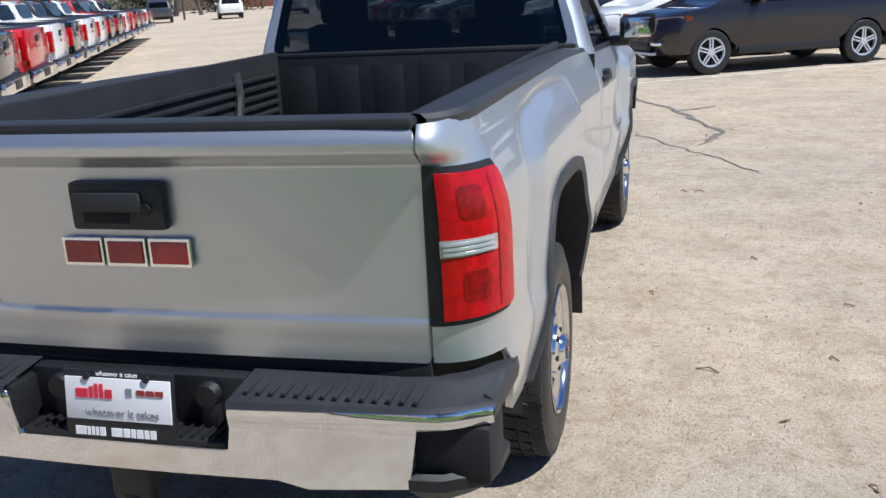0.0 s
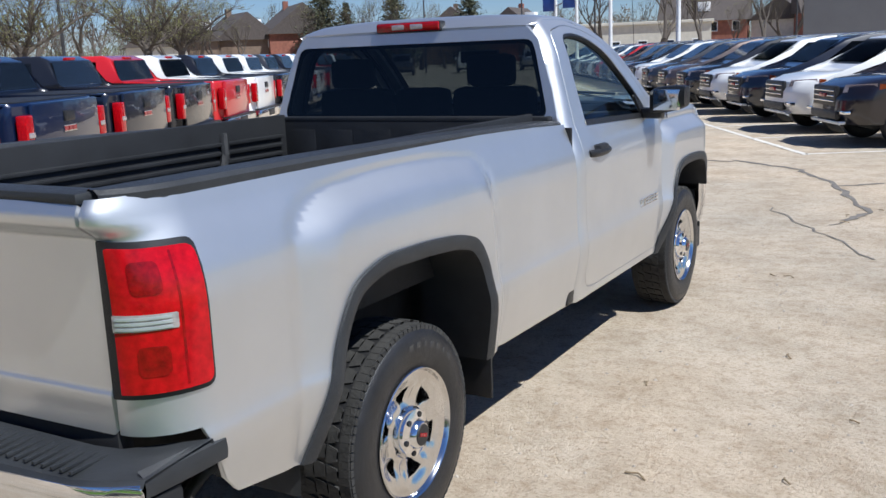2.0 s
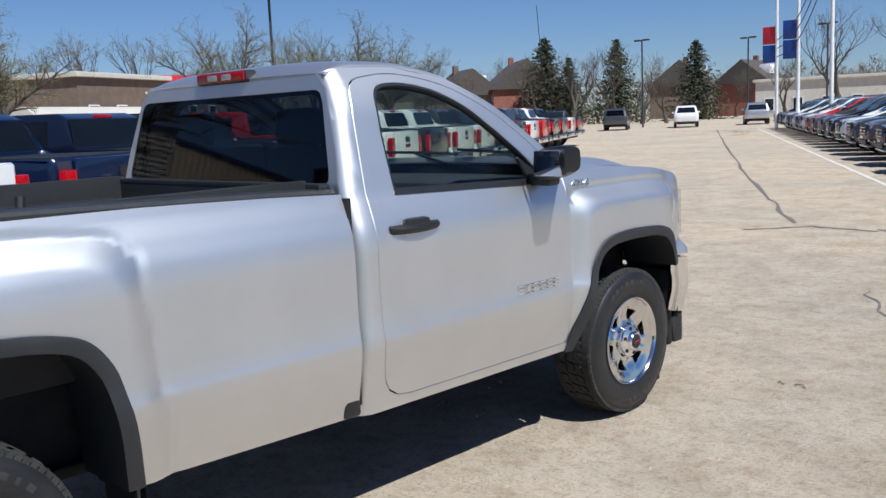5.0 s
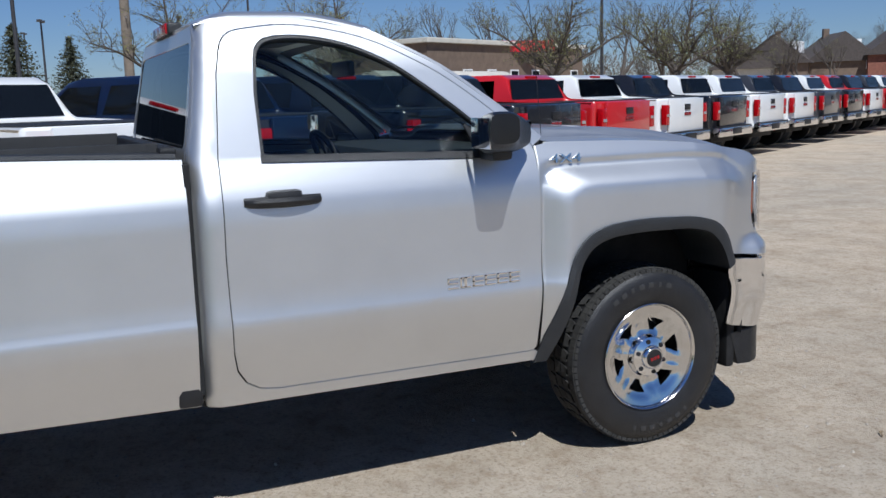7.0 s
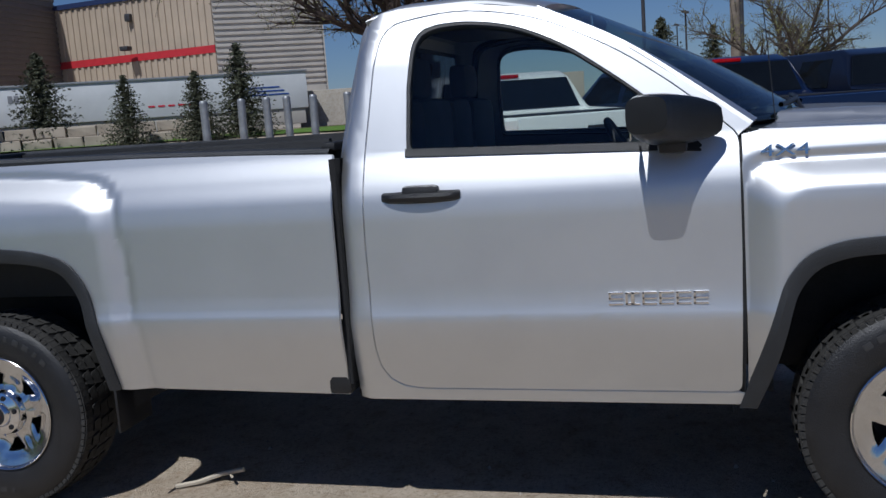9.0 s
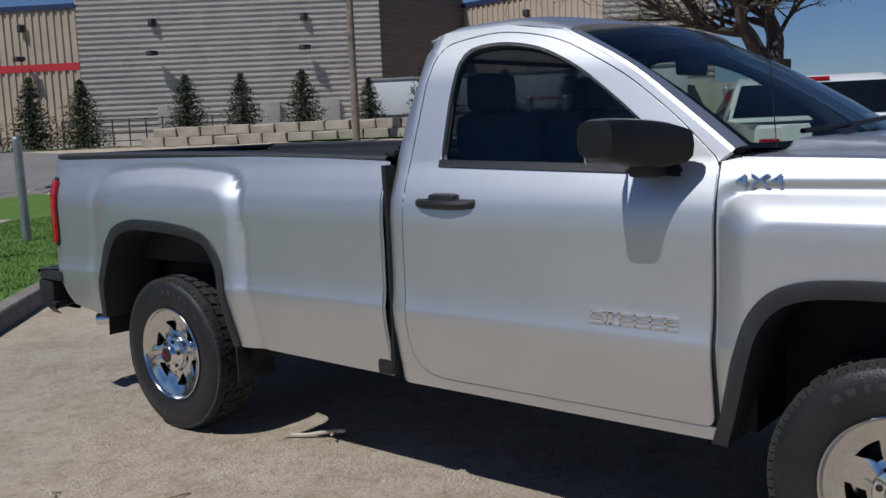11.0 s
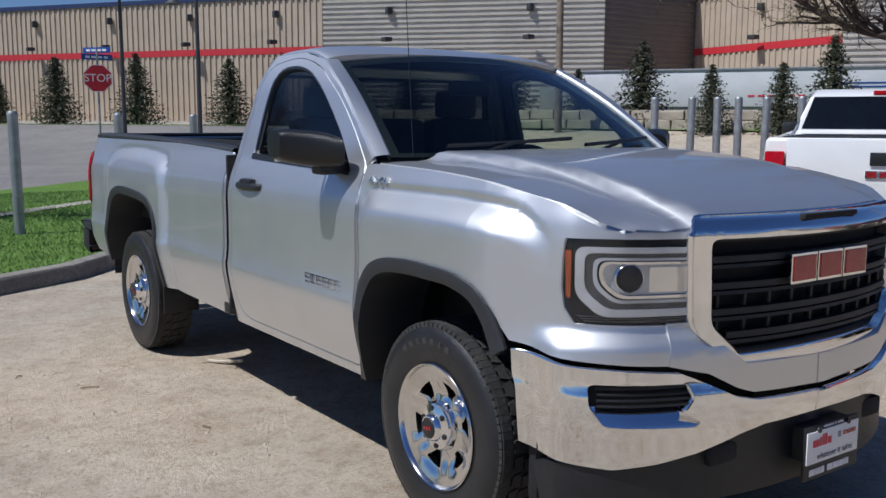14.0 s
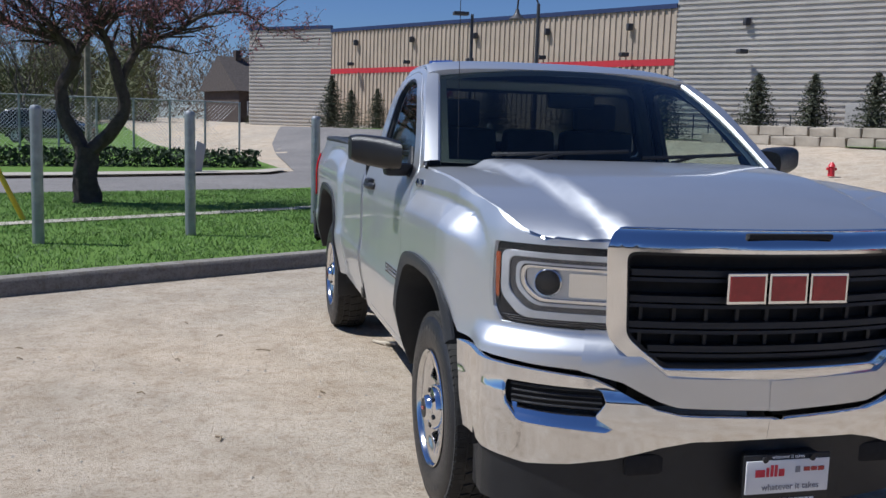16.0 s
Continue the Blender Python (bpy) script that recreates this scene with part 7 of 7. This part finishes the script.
lot = limb_tree(pose(-13.2, -2.6, 0, 0, 0, 131.7), [
    ([(0.55, -0.1), (0.57, 0.6), (0.58, 1.4), (0.58, 2.45)], 0.33, 0.28, 0.0, 2.0),
    ([(0.58, 2.3), (0.64, 2.7), (0.55, 3.2), (0.48, 3.7), (0.6, 4.6), (0.8, 5.6)], 0.20, 0.04, 0.3, 0.3),
    ([(0.53, 2.3), (0.2, 2.76), (-0.04, 3.12), (-0.12, 3.71), (-0.4, 4.6), (-0.8, 5.4)], 0.18, 0.04, -0.4, 0.3),
    ([(0.1, 2.95), (-0.46, 3.03), (-0.87, 3.16), (-1.38, 3.4), (-1.94, 3.76), (-2.9, 4.1), (-3.9, 4.0)], 0.09, 0.02, 0.3, 0.12),
    ([(-0.1, 3.5), (-0.8, 3.9), (-1.7, 4.2), (-2.8, 4.7)], 0.08, 0.02, -1.2, 0.1),
    ([(0.62, 2.75), (0.9, 3.19), (1.2, 3.5), (1.6, 4.2), (2.0, 5.0)], 0.05, 0.015, 0.6, 0.2),
    ([(0.5, 3.5), (0.9, 4.1), (1.6, 4.6), (2.4, 5.0)], 0.07, 0.02, -0.8, 0.15)],
    14, "bare spreading lot tree with pale spring buds", "lot trees", BARKDARK, BUD, 0.024, 1, 1.15, 1.0)
mid = limb_tree(pose(-29.8, 21.4, 0, 0, 0, 60), [
    ([(0.0, -0.1), (0.02, 0.8), (-0.03, 1.5), (0.0, 2.3)], 0.22, 0.17, 0.0, 2.0),
    ([(0.0, 2.2), (0.3, 2.9), (0.5, 3.7), (0.7, 4.6), (0.8, 5.6)], 0.12, 0.02, 0.5, 0.2),
    ([(0.0, 2.1), (-0.5, 2.7), (-1.2, 3.2), (-2.1, 3.9), (-2.9, 4.3)], 0.10, 0.02, -0.5, 0.15),
    ([(0.0, 2.2), (0.7, 2.7), (1.5, 3.1), (2.4, 3.7), (3.2, 4.0)], 0.10, 0.02, 0.6, 0.15),
    ([(0.0, 2.3), (-0.3, 3.0), (-0.8, 3.9), (-1.3, 4.9)], 0.10, 0.02, 1.4, 0.15),
    ([(0.0, 2.2), (0.2, 2.8), (0.3, 3.4), (0.6, 4.2)], 0.09, 0.02, -2.4, 0.15),
    ([(0.0, 2.2), (-0.1, 2.8), (-0.2, 3.4), (-0.1, 4.2)], 0.09, 0.02, 2.6, 0.15)],
    9, "bare lot tree with pale spring buds", "lot trees", BARK, BUD, 0.03, 1, 1.0, 1.0)
for x, y, rz, s in ((-29.2, 27.2, 70, 1.0), (-31, 12.5, 140, 1.0), (-36, 36, 200, 1.05), (-22.5, 5.5, 250, 0.8)):
    copy_thing(mid, pose(x, y, ground_z(x, y), 0, 0, rz) @ Matrix.Scale(s, 4))
far_tree = tree("tree", pose(-75, 62, 0.8), 31, 11, 0.3, 0.55, "tall bare tree far beyond the lot", "far trees", BUD, 0.05, 1, 5, 4, 0.22)
rt = random.Random(77)
for k in range(64):
    a = radians(90 + 75 * (k / 64) + rt.uniform(-1, 1))
    d = rt.uniform(85, 150)
    x, y = 3 + d * math.cos(a), d * math.sin(a)
    copy_thing(far_tree, pose(x, y, ground_z(x, y) - 0.2, 0, 0, rt.uniform(0, 360)) @ Matrix.Scale(rt.uniform(0.55, 1.05), 4))
for k in range(30):
    a = radians(273.5 + 22 * (k / 30) + rt.uniform(-1, 1))
    d = rt.uniform(56, 95)
    x, y = 3 + d * math.cos(a), d * math.sin(a)
    copy_thing(far_tree, pose(x, y, ground_z(x, y) - 0.2, 0, 0, rt.uniform(0, 360)) @ Matrix.Scale(rt.uniform(0.6, 0.95), 4))


def spruce(h, seed):
    """Young spruce: whorls of drooping boughs made of small needle sprays."""
    t = new("spruce_tree")
    r_ = random.Random(seed)
    bm = bmesh.new()
    rod(bm, (0, 0, 0), (0, 0, h * 0.96), 0.05 * h / 3, 0.008, 7)
    part("trunk", bm, BARK, t)
    bm = bmesh.new()
    lay = 30
    for i in range(lay):
        z = h * (0.06 + 0.90 * i / lay)
        rad = (h * 0.46) * (1 - i / lay) ** 0.8 + 0.05
        z += r_.uniform(-0.06, 0.06)
        rad *= r_.uniform(0.88, 1.1)
        cnt = max(6, int(16 * (1 - i / lay)) + 6)
        for k in range(cnt):
            a = 2 * math.pi * (k + r_.random() * 0.7) / cnt
            ln = rad * r_.uniform(0.7, 1.15)
            for j in range(7):
                u = (j + 0.6) / 7
                c = Vector((math.cos(a) * ln * u, math.sin(a) * ln * u, z - 0.34 * ln * u + 0.22 * ln * u * u + r_.uniform(-0.07, 0.07) * h / 3))
                s = 0.10 * (1.15 - 0.45 * u) * h / 3.2
                for _ in range(2):
                    o = [Vector((r_.uniform(-1, 1), r_.uniform(-1, 1), r_.uniform(-0.7, 0.7))) * s for _ in range(3)]
                    bm.faces.new([bm.verts.new(c + v) for v in o])
    part("crown", bm, NEEDLE, t, smooth=False)
    return t


sp = [spruce(3.3, 3), spruce(3.3, 8)]
spots = []
for (ex, ey), dx, dy, d, s in (((1.79, 6.89), -0.529, -0.849, 47, 1.05), ((1.79, 6.89), -0.573, -0.82, 46, 1.0), ((1.79, 6.89), -0.618, -0.786, 43, 0.95), ((2.64, 6.3), -0.687, -0.727, 42, 0.8), ((2.64, 6.3), -0.733, -0.68, 40, 1.1),
                               ((2.64, 6.3), -0.778, -0.628, 37, 0.8), ((2.64, 6.3), -0.819, -0.574, 37, 0.8), ((2.64, 6.3), -0.845, -0.535, 38, 1.1)):
    spots.append((ex + dx * d, ey + dy * d, s))
spots += [(-7.7, -62, 0.85), (-9.4, -60.5, 0.9), (-11.5, -54.5, 1.25), (-15, -50, 1.3), (-18.5, -44.5, 1.15), (-20.2, -42, 1.15), (-21.5, -39.5, 1.05), (-6.5, -64, 1.2), (-3.2, -83, 1.0), (-1.6, -83, 0.8)]
for k, (x, y, s) in enumerate(spots):
    m = pose(x, y, ground_z(x, y) + 0.02, 0, 0, k * 57) @ Matrix.Scale(s, 4)
    if k < 2:
        ob = sp[k]
        ob.matrix_world = m
    else:
        ob = copy_thing(sp[k % 2], m)
    tagged(ob, "young dark green spruce tree", "tree", "spruces by the warehouse")
for k, (dx, dy, d, s) in enumerate(((-0.999, 0.0, 75, 1.9), (-0.998, 0.05, 78, 1.7), (-0.62, 0.785, 120, 3.4), (-0.56, 0.83, 118, 3.2), (-0.49, 0.87, 120, 3.0), (-0.60, 0.80, 118, 2.6))):
    x, y = 4 + dx * d, 1 + dy * d
    tagged(copy_thing(sp[k % 2], pose(x, y, ground_z(x, y), 0, 0, k * 40) @ Matrix.Scale(s, 4)), "dark green conifer far off", "tree", "far conifers")


# pale wall behind the lot's end
a_, b_ = Vector((-37.4, -15.0, 0)), Vector((-41.0, -2.0, 0))
bm = bmesh.new()
dv = b_ - a_
q = Matrix.Translation(((a_.x + b_.x) / 2, (a_.y + b_.y) / 2, 1.5)) @ Matrix.Rotation(math.atan2(dv.y, dv.x), 4, "Z")
box(bm, (0, 0, 0), (dv.length, 0.5, 3.0), 0.05, q)
tagged(part("embankment_wall", bm, PALEWALK), "pale concrete embankment wall beyond the lot", kind="structure")


# ---- far houses and buildings ----
def house(x, y, rz, w, d, h, wall, roofc, label, gable=True, glazed=True):
    t = thing("house", pose(x, y, ground_z(x, y) - 0.1, 0, 0, rz), label, "house", "far houses")
    part("wall", box(bmesh.new(), (0, 0, h / 2), (w, d, h)), wall, t, smooth=False)
    bm = bmesh.new()
    rh = d * 0.42 if gable else 0.5
    o = 0.5
    if gable:
        a = [(-w / 2 - o, -d / 2 - o, h - 0.15), (-w / 2 - o, 0, h + rh), (-w / 2 - o, d / 2 + o, h - 0.15)]
        b = [(w / 2 + o, y_, z_) for _, y_, z_ in a]
        va, vb = [bm.verts.new(p) for p in a], [bm.verts.new(p) for p in b]
        bm.faces.new(va)
        bm.faces.new(vb[::-1])
        for i, j in ((0, 1), (1, 2), (2, 0)):
            bm.faces.new((va[i], va[j], vb[j], vb[i]))
        bmesh.ops.recalc_face_normals(bm, faces=bm.faces[:])
    else:
        box(bm, (0, 0, h + 0.15), (w + 0.6, d + 0.6, 0.35), 0.05)
    rf = part("roof", bm, roofc, t, smooth=False)
    if gable:
        part("dormer", box(bmesh.new(), (0, -d * 0.28, h + rh * 0.55), (1.8, 1.6, 1.4), 0.05), WHITE, rf)
        part("chimney", box(bmesh.new(), (w * 0.3, 0.3, h + rh), (0.7, 0.7, 1.4)), wall, rf, smooth=False)
    for sy in (-1, 1) if glazed else ():
        for k in range(max(2, int(w / 3))):
            for z in ((1.5, 4.2) if h > 4.5 else (1.6,)):
                xx = -w / 2 + w * (k + 0.5) / max(2, int(w / 3))
                f = part("window", box(bmesh.new(), (xx, sy * d / 2, z), (1.15, 0.14, 1.5)), WHITE, t, smooth=False)
                part("pane", box(bmesh.new(), (xx, sy * (d / 2 + 0.06), z), (0.95, 0.06, 1.3)), DARKGLASS, f, smooth=False)
    return t


BRICK = plain("brick_red", (0.24, 0.095, 0.065), 0.9, 0, 0.25, 3, 0.2, 30)
BROWN = plain("brown_siding", (0.16, 0.115, 0.085), 0.85, 0, 0.2, 2)
CREAM = plain("cream_siding", (0.55, 0.52, 0.45), 0.8, 0, 0.1, 2)
GREYWALL = plain("grey_wall_panel", (0.13, 0.13, 0.135), 0.7, 0, 0.08, 0.5)
SHINGLE = plain("shingle", (0.075, 0.062, 0.056), 0.9, 0, 0.25, 4, 0.3, 20)
for ex, ey, dx, dy, d, rz, w, dp, h, wl, rc, lb in (
        (3.24, -1.85, -0.251, 0.968, 112, 10, 13, 9, 5.2, BRICK, SHINGLE, "red brick house with a dark roof"),
        (3.24, -1.85, -0.429, 0.903, 108, 95, 8, 8, 5.0, BRICK, SHINGLE, "red brick house with a front gable"),
        (3.24, -1.85, -0.487, 0.873, 108, 110, 9, 9, 5.0, BROWN, SHINGLE, "brown house with a front gable"),
        (3.24, -1.85, -0.178, 0.984, 112, 90, 8, 8, 5.0, CREAM, SHINGLE, "cream house with a dark roof"),
        (3.24, -1.85, -0.13, 0.99, 108, 20, 11, 9, 5.6, BRICK, SHINGLE, "red brick house behind the lot"),
        (2.38, -2.8, -0.70, 0.713, 90, 130, 9, 8, 4.5, BROWN, SHINGLE, "brown house beyond the pickups"),
        (2.38, -2.8, -0.664, 0.748, 92, 150, 8, 8, 4.6, BROWN, SHINGLE, "brown gabled house beyond the pickups"),
        (2.38, -2.8, -0.62, 0.785, 94, 140, 12, 9, 5.2, BRICK, SHINGLE, "brick house with white windows"),
        (4.1, 1.0, -0.745, 0.667, 88, 140, 9, 7, 4.0, CREAM, SHINGLE, "cream gabled house among trees")):
    house(ex + dx * d * 1.4, ey + dy * d * 1.4, rz, w, dp, h, wl, rc, lb)
house(-2.6, -104, 25, 9, 9, 3.6, plain("dark_brown_wall", (0.055, 0.04, 0.034), 0.8, 0, 0.25, 2), SHINGLE, "dark brown house with a grey gable roof")
house(3.24 - 0.335 * 120, -1.85 + 0.942 * 120, 15, 22, 9, 4.2, CREAM, CREAM, "long low cream building with a flat roof", gable=False)
house(4.1 - 0.90 * 78, 1.0 + 0.436 * 78, 118, 22, 9, 4.2, BROWN, CREAM, "low brown shop with a flat canopy roof", gable=False)
house(10.2, 62, 4, 34, 14, 7.5, GREYWALL, GREYWALL, "large plain grey showroom building", gable=False, glazed=False)
sb = part("sign_board", box(bmesh.new(), (4.1 - 0.87 * 76, 1.0 + 0.49 * 76, 5.3), (0.3, 5.0, 0.9), 0.05), SIGNRED)
tagged(sb, "red sign board on the shop canopy", "sign")
t = thing("storage_tank", pose(4.1 - 0.91 * 62, 1.0 + 0.41 * 62, 1.9, 0, 0, 118), "long pale grey fuel tank beyond the pickups", "tank")
bm = bmesh.new()
rod(bm, (-7, 0, 0), (7, 0, 0), 1.3, 1.3, 24)
part("shell", bm, PALE, t)
# chain-link fence across the street
fence = thing("chain_link_fence", pose(0, 0, 0), "grey chain-link fence across the street", "fence")
for (x0, y0), (x1, y1) in (((0.9, -35.1), (14.0, -33.5)),):
    k = 9
    for i in range(k + 1):
        bm = bmesh.new()
        x, y = x0 + (x1 - x0) * i / k, y0 + (y1 - y0) * i / k
        rod(bm, (x, y, 0), (x, y, 2.35), 0.045, 0.045, 8)
        part("fence_post", bm, GALV, fence)
    bm = bmesh.new()
    rod(bm, (x0, y0, 2.32), (x1, y1, 2.32), 0.03, 0.03, 6)
    part("top_rail", bm, GALV, fence)
    ln = math.hypot(x1 - x0, y1 - y0)
    bm = bmesh.new()
    nn = int(ln / 0.16)
    for i in range(nn):
        for s in (1, -1):
            a_ = Vector((x0 + (x1 - x0) * i / nn, y0 + (y1 - y0) * i / nn, 0.05 if s > 0 else 2.3))
            e_ = min(nn, i + 14)
            b_ = Vector((x0 + (x1 - x0) * e_ / nn, y0 + (y1 - y0) * e_ / nn, (0.05 if s < 0 else 0.05 + 2.25 * (e_ - i) / 14) if s > 0 else 2.3 - 2.25 * (e_ - i) / 14))
            rod(bm, a_, b_, 0.0045, 0.0045, 3, False)
    part("mesh", bm, GALV, fence, "woven wire mesh", smooth=False)
t = thing("ground_sign", pose(2.45, -19.7, 0.1, 12, -22, 40), "leaning pale utility marker on the verge", "marker")
part("box_body", box(bmesh.new(), (0, 0, 0.4), (0.35, 0.25, 0.9), 0.04), PALE, t)
HEDGE = plain("low_hedge", (0.03, 0.05, 0.022), 0.9, 0, 0.5, 3)
t = thing("hedge", pose(0, 0, 0), "low dark hedge on the verge", "hedge")
bm = bmesh.new()
for k in range(5000):
    u = rnd.random()
    c = Vector((0.5 + 14 * u, -24.0 + 4.2 * u + rnd.uniform(-0.6, 0.6), rnd.uniform(0.05, 0.6)))
    bm.faces.new([bm.verts.new(c + Vector((rnd.uniform(-1, 1), rnd.uniform(-1, 1), rnd.uniform(-1, 1))) * 0.11) for _ in range(3)])
part("foliage", bm, HEDGE, t, smooth=False)

# far woods: a haze of fine bare twigs and first leaves behind houses and fence
WOODS = plain("far_twigs", (0.145, 0.115, 0.085), 0.95, 0, 0.35, 0.15)
WOODS_GREEN = plain("far_green_twigs", (0.105, 0.11, 0.05), 0.95, 0, 0.4, 0.15)
for a0, a1, d0, d1, hh, cnt, mat, lb in ((92, 166, 165, 195, 12.0, 42000, WOODS, "belt of bare brown woods behind the houses"), (273, 300, 66, 96, 9.0, 24000, WOODS_GREEN, "olive-brown belt of trees behind the fence"), (263, 300, 112, 145, 17.0, 30000, WOODS, "tall belt of bare brown trees behind the house"), (100, 164, 158, 168, 5.0, 12000, WOODS_GREEN, "low olive thicket along the woods")):
    verts, faces = [], []
    for k in range(cnt):
        a = radians(rnd.uniform(a0, a1))
        d = rnd.uniform(d0, d1)
        x, y = 3 + d * math.cos(a), d * math.sin(a)
        top = hh * (0.55 + 0.45 * noise.noise(Vector((math.degrees(a) * 0.35, d * 0.05, hh))) + 0.25 * noise.noise(Vector((math.degrees(a) * 1.7, 3, 0))))
        z = ground_z(x, y) + max(0.3, top) * rnd.random() ** 0.8
        o = len(verts)
        w, ln = rnd.uniform(0.04, 0.12), rnd.uniform(-0.3, 0.9)
        dx, dy = rnd.uniform(-0.9, 0.9), rnd.uniform(-0.9, 0.9)
        tx, ty = -math.sin(a) * w, math.cos(a) * w
        verts += [(x - tx, y - ty, z), (x + tx, y + ty, z), (x + dx, y + dy, z + ln)]
        faces.append((o, o + 1, o + 2))
    me = bpy.data.meshes.new("far_woods")
    me.from_pydata(verts, [], faces)
    me.materials.append(mat)
    tagged(new("far_woods", me), lb, "woods", kind="stuff")
